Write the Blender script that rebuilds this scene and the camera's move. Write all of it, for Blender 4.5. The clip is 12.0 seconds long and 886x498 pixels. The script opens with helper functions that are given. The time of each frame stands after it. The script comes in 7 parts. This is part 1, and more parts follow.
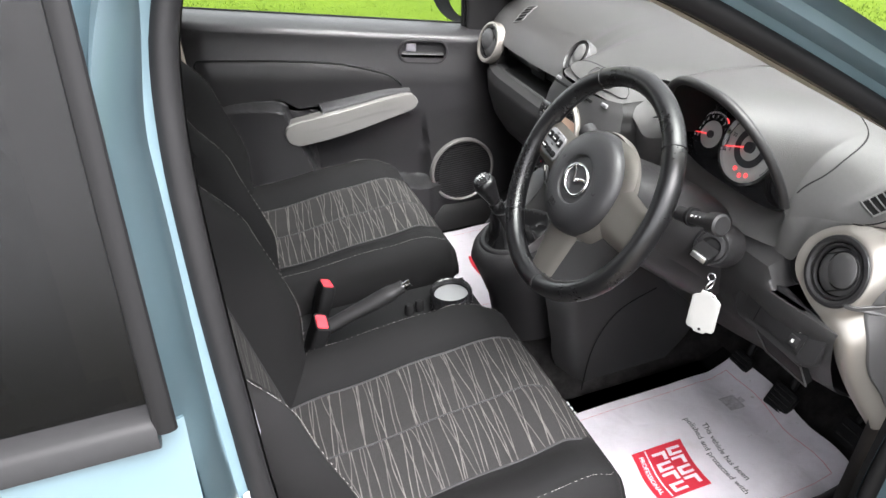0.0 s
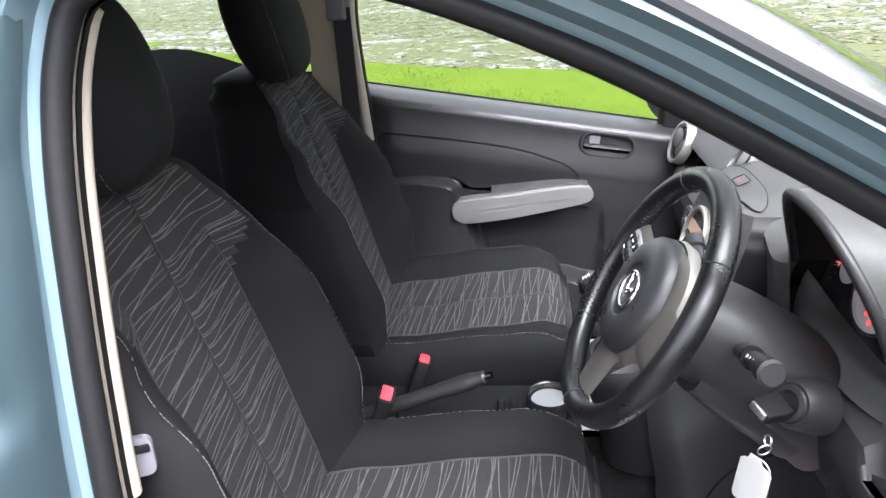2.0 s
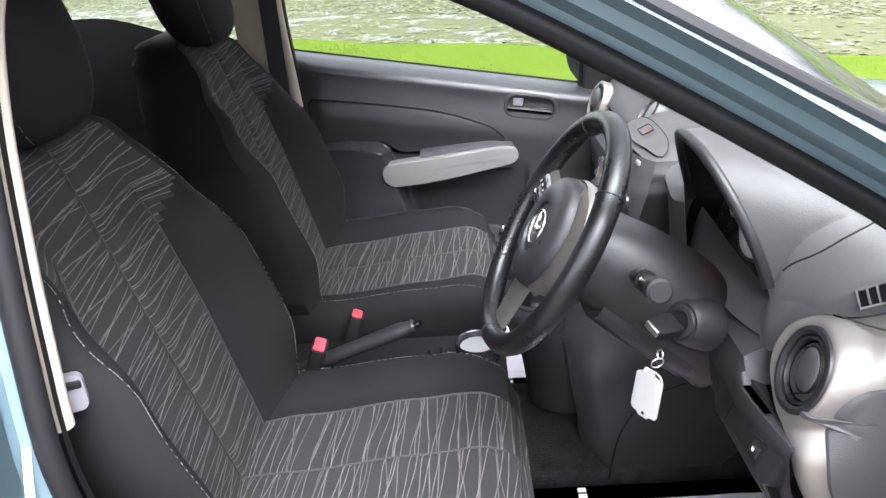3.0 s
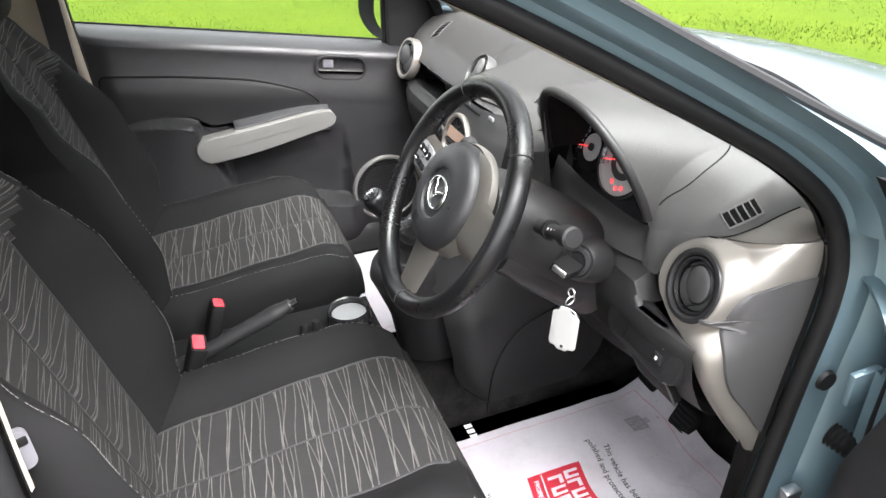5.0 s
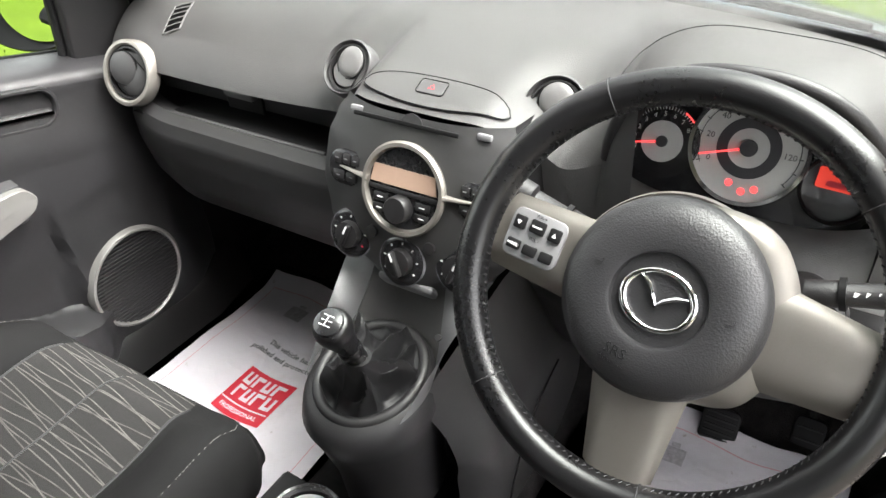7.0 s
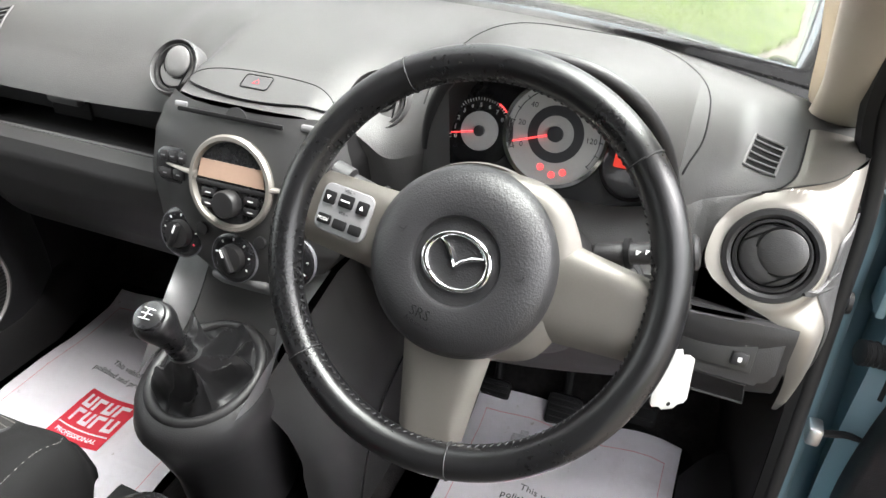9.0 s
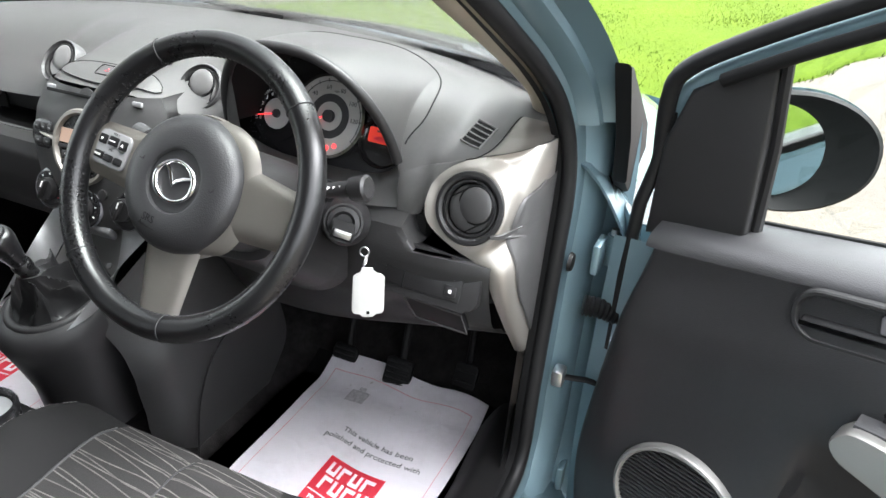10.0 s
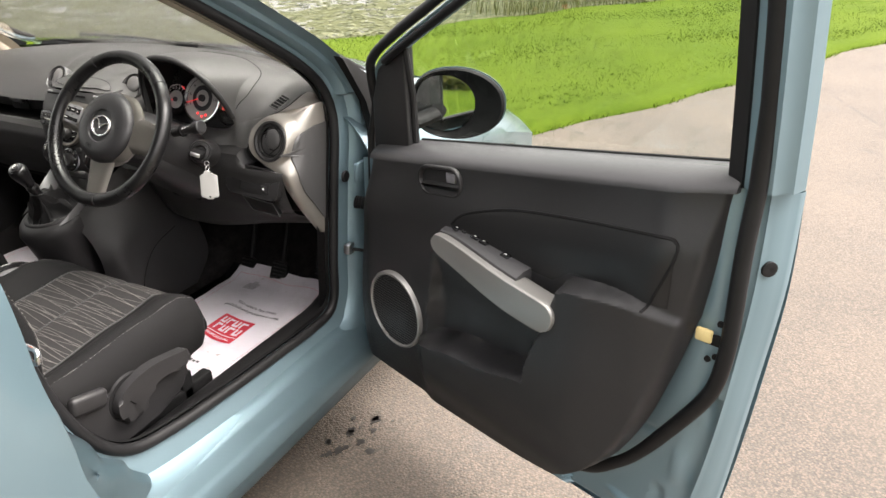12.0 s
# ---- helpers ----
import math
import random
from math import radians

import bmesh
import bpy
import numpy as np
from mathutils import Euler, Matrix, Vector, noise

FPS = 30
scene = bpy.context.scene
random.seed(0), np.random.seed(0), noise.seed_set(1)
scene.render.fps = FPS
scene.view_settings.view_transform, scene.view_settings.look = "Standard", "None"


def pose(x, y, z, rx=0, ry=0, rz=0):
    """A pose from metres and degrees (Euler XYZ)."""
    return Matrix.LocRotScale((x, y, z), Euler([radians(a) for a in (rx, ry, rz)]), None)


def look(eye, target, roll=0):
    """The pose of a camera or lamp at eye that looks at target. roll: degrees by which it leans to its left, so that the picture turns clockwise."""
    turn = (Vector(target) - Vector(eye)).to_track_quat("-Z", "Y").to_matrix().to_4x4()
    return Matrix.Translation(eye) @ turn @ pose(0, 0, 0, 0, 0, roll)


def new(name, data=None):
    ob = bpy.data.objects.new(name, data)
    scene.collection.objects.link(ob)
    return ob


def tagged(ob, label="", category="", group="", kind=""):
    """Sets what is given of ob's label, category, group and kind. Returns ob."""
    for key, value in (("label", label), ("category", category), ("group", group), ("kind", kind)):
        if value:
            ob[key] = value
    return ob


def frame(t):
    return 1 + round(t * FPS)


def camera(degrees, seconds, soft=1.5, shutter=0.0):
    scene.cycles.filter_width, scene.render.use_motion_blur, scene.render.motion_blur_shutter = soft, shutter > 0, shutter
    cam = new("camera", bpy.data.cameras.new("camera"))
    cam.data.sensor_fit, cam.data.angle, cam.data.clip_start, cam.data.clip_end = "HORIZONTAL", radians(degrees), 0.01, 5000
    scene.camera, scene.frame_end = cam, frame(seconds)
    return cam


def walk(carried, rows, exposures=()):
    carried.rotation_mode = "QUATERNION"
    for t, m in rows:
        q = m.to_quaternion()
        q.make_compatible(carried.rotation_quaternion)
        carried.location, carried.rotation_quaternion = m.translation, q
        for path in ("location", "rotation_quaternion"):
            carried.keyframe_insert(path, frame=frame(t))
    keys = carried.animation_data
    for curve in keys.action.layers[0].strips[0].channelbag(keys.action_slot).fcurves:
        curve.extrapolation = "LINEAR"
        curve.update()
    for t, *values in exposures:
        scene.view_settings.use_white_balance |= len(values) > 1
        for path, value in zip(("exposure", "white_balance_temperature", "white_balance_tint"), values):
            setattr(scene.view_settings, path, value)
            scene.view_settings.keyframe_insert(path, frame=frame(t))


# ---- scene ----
import functools

cam = camera(62.7, 12.0)
PATH = [
    (0, (-0.51, -1.24, 1.505), (0.025, 0.373, 0.449), -2.9),
    (0.5, (-0.345, -1.214, 1.476), (-0.049, 0.526, 0.535), -4.0),
    (1, (-0.227, -1.204, 1.456), (-0.178, 0.595, 0.584), -4.4),
    (1.5, (-0.162, -1.213, 1.447), (-0.287, 0.609, 0.632), -4.2),
    (2, (-0.141, -1.236, 1.44), (-0.349, 0.592, 0.654), -4.1),
    (2.5, (-0.117, -1.254, 1.423), (-0.297, 0.569, 0.62), -4.2),
    (3, (-0.102, -1.307, 1.415), (-0.163, 0.504, 0.569), -4.2),
    (3.5, (-0.126, -1.427, 1.415), (-0.054, 0.364, 0.528), -3.3),
    (3.7, (-0.139, -1.484, 1.416), (-0.016, 0.299, 0.518), -3.0),
    (5.3, (-0.381, -1.164, 1.473), (0.324, 0.412, 0.464), -2.1),
    (5.5, (-0.426, -1.071, 1.452), (0.382, 0.468, 0.464), -1.8),
    (6, (-0.484, -0.842, 1.435), (0.612, 0.482, 0.412), -1.7),
    (6.5, (-0.426, -0.553, 1.336), (0.854, 0.575, 0.292), -2.5),
    (6.7, (-0.464, -0.452, 1.363), (0.876, 0.541, 0.26), -1.9),
    (8.3, (-0.474, -0.483, 1.331), (1.048, 0.186, 0.218), -0.2),
    (8.5, (-0.479, -0.491, 1.335), (1.059, 0.152, 0.229), 0.4),
    (9, (-0.479, -0.531, 1.328), (1.109, 0.072, 0.273), 2.1),
    (9.5, (-0.462, -0.694, 1.328), (1.17, -0.123, 0.322), 4.1),
    (10, (-0.582, -0.959, 1.341), (1.037, -0.254, 0.402), 3.1),
    (10.5, (-0.794, -1.263, 1.379), (0.803, -0.459, 0.483), 2.7),
    (11, (-0.973, -1.531, 1.43), (0.596, -0.628, 0.579), 1.5),
    (11.5, (-1.075, -1.741, 1.453), (0.491, -0.82, 0.616), 0.3),
    (12, (-1.102, -1.807, 1.457), (0.505, -0.986, 0.595), -0.7),
]
walk(cam, [(t, look(eye, target, roll)) for t, eye, target, roll in PATH],
     [(0.0, 3.40, 6350, 13), (1.0, 3.40, 6050, 15), (3.7, 3.45, 6000, 16), (6.0, 3.55, 6600, 10), (8.3, 3.85, 6450, 11), (9.0, 3.80, 6450, 11),
      (10.0, 3.62, 6200, 10), (10.5, 3.38, 6000, 12), (11.5, 3.02, 6600, 13), (12.0, 2.90, 6900, 14)])

# ---- light ----
SUN_ELEV, SUN_ROT = radians(60), radians(155)
world = bpy.data.worlds.new("overcast")
scene.world = world
world.use_nodes = True
wn = world.node_tree
wn.nodes.clear()
sky = wn.nodes.new("ShaderNodeTexSky")
sky.sky_type, sky.sun_disc, sky.sun_elevation, sky.sun_rotation = "NISHITA", False, SUN_ELEV, SUN_ROT
sky.dust_density = 4.0
hue = wn.nodes.new("ShaderNodeHueSaturation")
hue.inputs["Saturation"].default_value = 0.05
bg = wn.nodes.new("ShaderNodeBackground")
bg.inputs["Strength"].default_value = 0.105
wo = wn.nodes.new("ShaderNodeOutputWorld")
wn.links.new(sky.outputs[0], hue.inputs["Color"])
wn.links.new(hue.outputs[0], bg.inputs["Color"])
wn.links.new(bg.outputs[0], wo.inputs["Surface"])
sun_data = bpy.data.lights.new("sun", "SUN")
sun_data.energy, sun_data.angle, sun_data.color = 1.45, radians(60), (1.0, 0.97, 0.94)
sun_lamp = new("sun", sun_data)
az = SUN_ROT
sun_lamp.matrix_world = look((0, 0, 0), (-math.sin(az) * math.cos(SUN_ELEV), -math.cos(az) * math.cos(SUN_ELEV), -math.sin(SUN_ELEV)))

# ---- materials ----


class Graph:
    """A small helper to write node materials."""

    def __init__(self, name):
        self.m = bpy.data.materials.new(name)
        self.m.use_nodes = True
        self.t = self.m.node_tree
        self.t.nodes.clear()
        self.out = self.t.nodes.new("ShaderNodeOutputMaterial")

    def n(self, kind, **values):
        node = self.t.nodes.new("ShaderNode" + kind)
        for k, v in values.items():
            self.put(node.inputs[k.replace("_", " ")], v)
        return node

    def put(self, socket, v):
        if isinstance(v, bpy.types.NodeSocket):
            self.t.links.new(v, socket)
        elif isinstance(v, (tuple, list)) and len(v) == 3 and socket.type == "RGBA":
            socket.default_value = (*v, 1)
        else:
            socket.default_value = v

    def math(self, op, a, b=0.0, c=0.0):
        node = self.t.nodes.new("ShaderNodeMath")
        node.operation = op
        for i, v in enumerate((a, b, c)):
            self.put(node.inputs[i], v)
        return node.outputs[0]

    def mix(self, fac, a, b):
        node = self.t.nodes.new("ShaderNodeMix")
        node.data_type = "RGBA"
        self.put(node.inputs[0], fac)
        self.put(node.inputs[6], a)
        self.put(node.inputs[7], b)
        return node.outputs[2]

    def coord(self, which="Object"):
        return self.t.nodes.new("ShaderNodeTexCoord").outputs[which]

    def noise(self, scale, detail=3.0, rough=0.5, vector=None):
        node = self.n("TexNoise", Scale=scale, Detail=detail, Roughness=rough)
        self.t.links.new(vector or self.coord(), node.inputs["Vector"])
        return node.outputs["Fac"]

    def ramp(self, v, lo, hi):
        node = self.n("MapRange", Value=v)
        node.inputs[1].default_value, node.inputs[2].default_value = lo, hi
        return node.outputs[0]

    def bump(self, height, strength, distance=0.001):
        return self.n("Bump", Height=height, Strength=strength, Distance=distance).outputs[0]

    def done(self, shader):
        self.t.links.new(shader, self.out.inputs["Surface"])
        return self.m


def tone(c, k):
    return tuple(min(1.0, v * k) for v in c)


def surface(name, base, rough, metal=0.0, vary=0.2, large=6.0, grain=900.0, relief=0.15, depth=0.0004, coat=0.0, sheen=0.0, cells=False, spec=0.5, dust=0.0):
    """Principled material with variation at two scales and a fine relief."""
    g = Graph(name)
    big, small = g.noise(large, 4), g.noise(grain * 0.25, 2)
    f = g.math("ADD", g.math("MULTIPLY", g.ramp(big, 0.3, 0.7), 0.65), g.math("MULTIPLY", g.ramp(small, 0.3, 0.7), 0.35))
    colour = g.mix(f, tone(base, 1 - vary), tone(base, 1 + vary))
    if dust:
        d = g.math("MULTIPLY", g.ramp(g.noise(3.1, 6, 0.65), 0.48, 0.75), dust)
        colour = g.mix(d, colour, (0.36, 0.33, 0.29))
    b = g.n("BsdfPrincipled", Base_Color=colour, Metallic=metal)
    g.put(b.inputs["Roughness"], g.math("ADD", rough - 0.06, g.math("MULTIPLY", f, 0.12)))
    b.inputs["Coat Weight"].default_value = coat
    b.inputs["Coat Roughness"].default_value = 0.05
    b.inputs["Sheen Weight"].default_value = sheen
    b.inputs["Specular IOR Level"].default_value = spec
    if relief:
        if cells:
            v = g.n("TexVoronoi", Scale=grain, Vector=g.coord())
            v.feature = "F1"
            h = v.outputs["Distance"]
        else:
            h = g.noise(grain, 3)
        g.put(b.inputs["Normal"], g.bump(h, relief, depth))
    return g.done(b.outputs[0])


def glowing(name, colour, strength):
    g = Graph(name)
    b = g.n("BsdfPrincipled", Base_Color=colour, Roughness=0.4)
    g.put(b.inputs["Emission Color"], colour)
    b.inputs["Emission Strength"].default_value = strength
    return g.done(b.outputs[0])


def window_glass(name, tint=(0.93, 0.97, 0.95), gloss=1.0, rough=0.02):
    g = Graph(name)
    tr = g.n("BsdfTransparent", Color=tint)
    gl = g.n("BsdfGlossy", Color=(1, 1, 1), Roughness=rough)
    fr = g.n("Fresnel", IOR=1.5)
    mx = g.n("MixShader")
    g.put(mx.inputs[0], g.math("MULTIPLY", fr.outputs[0], gloss))
    g.put(mx.inputs[1], tr.outputs[0])
    g.put(mx.inputs[2], gl.outputs[0])
    return g.done(mx.outputs[0])


def stripe_fabric(name):
    """Charcoal woven cloth with thin pale threads in crossing zigzags; the mesh carries (across, along) metres as UV."""
    g = Graph(name)
    sep = g.n("SeparateXYZ", Vector=g.coord("UV"))
    u, v = sep.outputs[0], sep.outputs[1]
    total = None
    for slope, gap, phase in ((-0.15, 0.029, 0.0), (-0.04, 0.031, 0.37), (-0.10, 0.037, 0.61), (0.03, 0.058, 0.83)):
        warp = g.n("TexNoise", Scale=5.0 + 3 * phase, Detail=0.0)
        comb = g.n("CombineXYZ", X=g.math("MULTIPLY", u, 1.6), Y=v, Z=phase * 9)
        g.t.links.new(comb.outputs[0], warp.inputs["Vector"])
        s = g.math("ADD", v, g.math("MULTIPLY", u, slope))
        s = g.math("ADD", s, g.math("MULTIPLY", warp.outputs["Fac"], 0.012))
        s = g.math("ADD", g.math("MULTIPLY", s, 1 / gap), phase)
        jit = g.n("TexWhiteNoise")
        jit.noise_dimensions = "2D"
        cell = g.n("CombineXYZ", X=g.math("FLOOR", s), Y=g.math("ADD", g.math("SIGN", u), phase * 7))
        g.t.links.new(cell.outputs[0], jit.inputs["Vector"])
        r = g.math("SUBTRACT", jit.outputs["Value"], 0.5)
        bend = g.math("MULTIPLY", g.math("MULTIPLY", r, u), 2.8)
        d = g.math("ABSOLUTE", g.math("SUBTRACT", g.math("FRACT", s), g.math("ADD", 0.5, g.math("ADD", g.math("MULTIPLY", r, 0.45), bend))))
        line = g.math("SUBTRACT", 1.0, g.ramp(d, 0.0005 / gap, 0.0012 / gap))
        line = g.math("MULTIPLY", line, g.math("ADD", 0.55, g.math("MULTIPLY", jit.outputs["Value"], 0.45)))
        total = line if total is None else g.math("MAXIMUM", total, line)
    broken = g.ramp(g.noise(45.0, 2), 0.25, 0.60)
    weave = g.noise(1400.0, 2)
    fine = g.mix(g.ramp(weave, 0.3, 0.7), (0.010, 0.0096, 0.0096), (0.028, 0.0266, 0.0260))
    big = g.mix(g.ramp(g.noise(9.0, 4), 0.3, 0.7), (0.014, 0.0133, 0.0133), (0.022, 0.0209, 0.0205))
    cloth = g.mix(0.5, fine, big)
    colour = g.mix(g.math("MULTIPLY", total, g.math("ADD", 0.45, g.math("MULTIPLY", broken, 0.55))), cloth, (0.100, 0.095, 0.090))
    b = g.n("BsdfPrincipled", Base_Color=colour, Roughness=0.92)
    b.inputs["Sheen Weight"].default_value = 0.0
    b.inputs["Specular IOR Level"].default_value = 0.2
    h = g.math("ADD", g.math("MULTIPLY", weave, 0.5), total)
    g.put(b.inputs["Normal"], g.bump(h, 0.35, 0.0006))
    return g.done(b.outputs[0])


def asphalt_material(name):
    g = Graph(name)
    v = g.n("TexVoronoi", Scale=140.0, Vector=g.coord())
    stone = g.n("SeparateColor", Color=v.outputs["Color"])
    shade = g.mix(stone.outputs[0], (0.042, 0.037, 0.031), (0.150, 0.116, 0.087))
    shade = g.mix(g.math("MULTIPLY", g.ramp(v.outputs["Distance"], 0.35, 0.75), 0.7), shade, (0.03, 0.028, 0.025))
    worn = g.mix(g.ramp(g.noise(0.9, 5), 0.35, 0.65), (0.054, 0.047, 0.040), (0.104, 0.084, 0.066))
    colour = g.mix(0.45, shade, worn)
    crack = g.n("TexVoronoi", Scale=0.8, Vector=g.coord())
    crack.feature = "DISTANCE_TO_EDGE"
    line = g.math("SUBTRACT", 1.0, g.ramp(crack.outputs["Distance"], 0.004, 0.018))
    line = g.math("MULTIPLY", line, g.ramp(g.noise(1.7, 3), 0.52, 0.62))
    colour = g.mix(g.math("MULTIPLY", line, 0.7), colour, (0.05, 0.045, 0.04))
    wet = g.ramp(g.noise(2.3, 5, 0.6), 0.60, 0.72)
    colour = g.mix(g.math("MULTIPLY", wet, 0.35), colour, (0.08, 0.075, 0.07))
    b = g.n("BsdfPrincipled", Base_Color=colour, Roughness=0.85)
    g.put(b.inputs["Normal"], g.bump(g.math("SUBTRACT", 1.0, v.outputs["Distance"]), 0.7, 0.004))
    return g.done(b.outputs[0])


def lawn_material(name, a, b_, c):
    g = Graph(name)
    pos = g.coord()
    f = g.ramp(g.noise(1.1, 5), 0.3, 0.7)
    h = g.ramp(g.noise(22.0, 4, 0.65), 0.3, 0.7)
    k = g.ramp(g.noise(160.0, 3, 0.7), 0.3, 0.7)
    colour = g.mix(f, a, b_)
    colour = g.mix(g.math("MULTIPLY", h, 0.55), colour, c)
    colour = g.mix(g.math("MULTIPLY", g.math("SUBTRACT", 1.0, k), 0.3), colour, tone(a, 0.55))
    b = g.n("BsdfPrincipled", Base_Color=colour, Roughness=0.9)
    b.inputs["Specular IOR Level"].default_value = 0.05
    g.put(b.inputs["Normal"], g.bump(g.noise(120.0, 4, 0.7), 0.4, 0.012))
    return g.done(b.outputs[0])


def leaf_material(name, dark, light):
    g = Graph(name)
    geo = g.t.nodes.new("ShaderNodeNewGeometry")
    colour = g.mix(geo.outputs["Random Per Island"], dark, light)
    b = g.n("BsdfPrincipled", Base_Color=colour, Roughness=0.65)
    b.inputs["Specular IOR Level"].default_value = 0.1
    return g.done(b.outputs[0])


PAINT = surface("blue_metallic_paint", (0.138, 0.207, 0.238), 0.30, 0.58, vary=0.02, large=2.0, grain=40, relief=0.0, coat=1.0)
PAINT_MATT = surface("blue_jamb_paint", (0.160, 0.238, 0.274), 0.42, 0.50, vary=0.02, large=5.0, grain=40, relief=0.0, coat=0.3)
PLASTIC = surface("black_grained_plastic", (0.0135, 0.0132, 0.0138), 0.44, vary=0.15, large=5.0, grain=700, relief=0.35, depth=0.0005, cells=True, dust=0.006, spec=0.40)
# SOFT is paler than the plastic itself: windscreen light is put into its colour
SOFT = surface("soft_charcoal_dash_skin_lit", (0.105, 0.104, 0.102), 0.44, vary=0.08, large=4.0, grain=620, relief=0.30, depth=0.0006, cells=True, dust=0.015)
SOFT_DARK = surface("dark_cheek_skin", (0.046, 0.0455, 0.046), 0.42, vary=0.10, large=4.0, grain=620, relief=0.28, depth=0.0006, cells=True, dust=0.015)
DOOR_SKIN = surface("door_trim_plastic", (0.0365, 0.0360, 0.0380), 0.36, vary=0.12, large=4.0, grain=640, relief=0.40, depth=0.0005, cells=True, dust=0.004, spec=0.65)
INSERT = surface("smooth_black_door_insert", (0.0095, 0.0093, 0.0098), 0.40, vary=0.12, large=5.0, grain=1500, relief=0.10, spec=0.40)
DARK = surface("dull_black_plastic", (0.0065, 0.0065, 0.0068), 0.6, vary=0.2, relief=0.2, spec=0.15)
GLOSS = surface("satin_piano_black", (0.012, 0.012, 0.013), 0.25, vary=0.2, relief=0.05, coat=0.3)
# darker than PANEL: the shade inside the thumb recess is put into this colour
GREY_DIP = surface("shaded_thumb_dip", (0.030, 0.030, 0.030), 0.5, vary=0.1, relief=0.08)
PANEL = surface("dark_satin_stack_panel", (0.072, 0.072, 0.072), 0.42, vary=0.08, relief=0.08, spec=0.55)
SILVER = surface("warm_silver_trim_paint", (0.285, 0.268, 0.244), 0.42, 0.70, vary=0.05, large=9.0, grain=2200, relief=0.08, dust=0.03)
STRIP_SILVER = surface("satin_door_silver_paint", (0.25, 0.245, 0.235), 0.40, 0.60, vary=0.05, large=9.0, grain=2200, relief=0.08, dust=0.02)
GREY_SILVER = surface("grey_satin_trim_paint", (0.26, 0.26, 0.265), 0.42, 0.55, vary=0.06, relief=0.08)
CHROME = surface("polished_chrome", (0.82, 0.82, 0.83), 0.10, 1.0, vary=0.04, relief=0.0)
STEEL = surface("bare_steel", (0.50, 0.50, 0.50), 0.33, 1.0, vary=0.15, relief=0.1)
HUB_SKIN = surface("charcoal_airbag_skin", (0.017, 0.017, 0.018), 0.42, vary=0.12, grain=620, relief=0.35, depth=0.0006, cells=True)
LEATHER = surface("worn_black_leather", (0.0050, 0.0050, 0.0054), 0.30, vary=0.3, large=14.0, grain=1100, relief=0.16, depth=0.0004, cells=True)
VINYL = surface("black_gaiter_vinyl", (0.0085, 0.0085, 0.0090), 0.44, vary=0.25, grain=900, relief=0.2, spec=0.35)
CLOTH = surface("black_seat_cloth", (0.0062, 0.0060, 0.0062), 0.80, vary=0.22, large=8.0, grain=1500, relief=0.35, sheen=0.0, spec=0.16, dust=0.002)
STRIPE = stripe_fabric("zigzag_seat_cloth")
THREAD = surface("pale_stitching", (0.15, 0.147, 0.14), 0.8, vary=0.1, relief=0.0)
BLACK_THREAD = surface("black_stitching", (0.012, 0.012, 0.013), 0.7, relief=0.0)
RUBBER = surface("black_rubber_seal", (0.0085, 0.0085, 0.0090), 0.50, vary=0.25, grain=500, relief=0.15, dust=0.004, spec=0.22)
BEIGE = surface("beige_pillar_trim", (0.35, 0.310, 0.250), 0.7, vary=0.05, grain=900, relief=0.25)
CARPET = surface("charcoal_carpet", (0.022, 0.021, 0.021), 0.97, vary=0.5, large=30.0, grain=420, relief=0.9, depth=0.003, spec=0.1)
MAT_BLACK = surface("black_mat_pile", (0.010, 0.010, 0.011), 0.97, vary=0.4, large=30.0, grain=500, relief=0.8, depth=0.002, spec=0.1)
RED = surface("red_release_button", (0.62, 0.035, 0.05), 0.35, vary=0.05, relief=0.0)
BELT = surface("grey_black_belt_webbing", (0.035, 0.034, 0.036), 0.75, vary=0.2, grain=700, relief=0.4)
GREY_PLASTIC = surface("pale_grey_plastic", (0.13, 0.127, 0.14), 0.5, vary=0.06, relief=0.1)
WHITE_TAG = surface("white_plastic_tag", (0.28, 0.28, 0.27), 0.40, vary=0.03, relief=0.0)
WHITE_INK = surface("white_print", (0.78, 0.78, 0.76), 0.6, vary=0.02, relief=0.0)
BLACK_INK = surface("dark_print", (0.035, 0.035, 0.04), 0.7, vary=0.02, relief=0.0)
RED_INK = surface("red_print", (0.62, 0.03, 0.055), 0.6, vary=0.04, relief=0.0)
DIAL_FACE = surface("silver_dial_face", (0.50, 0.50, 0.49), 0.5, 0.2, vary=0.05, relief=0.0)
LENS_GREY = surface("amber_grey_display", (0.42, 0.29, 0.22), 0.3, vary=0.06, relief=0.0)
ORANGE_GLOW = glowing("lit_orange_display", (0.55, 0.035, 0.020), 0.07)
RED_GLOW = glowing("lit_red_telltale", (0.95, 0.05, 0.05), 0.22)
FOAM = surface("yellow_latch_foam", (0.60, 0.48, 0.22), 0.8, vary=0.15, relief=0.2)
LABEL_ORANGE = surface("orange_sticker", (0.75, 0.13, 0.03), 0.6, relief=0.0)
GLASS = window_glass("clear_window_glass", (0.80, 0.84, 0.81), gloss=0.07)
SCREEN_GLASS = window_glass("windscreen_glass", (0.72, 0.77, 0.73))
TINTED = window_glass("dark_privacy_glass", (0.012, 0.012, 0.012), 1.0, 0.25)
MIRROR = surface("mirror_glass", (0.88, 0.90, 0.90), 0.02, 1.0, vary=0.0, relief=0.0)
ASPHALT = asphalt_material("worn_asphalt")
LAWN = lawn_material("mown_lawn", (0.036, 0.066, 0.0040), (0.056, 0.088, 0.0060), (0.076, 0.103, 0.010))
BLADE = leaf_material("grass_blade", (0.028, 0.056, 0.0035), (0.076, 0.112, 0.010))

# ---- shape helpers ----
SPOT = {}


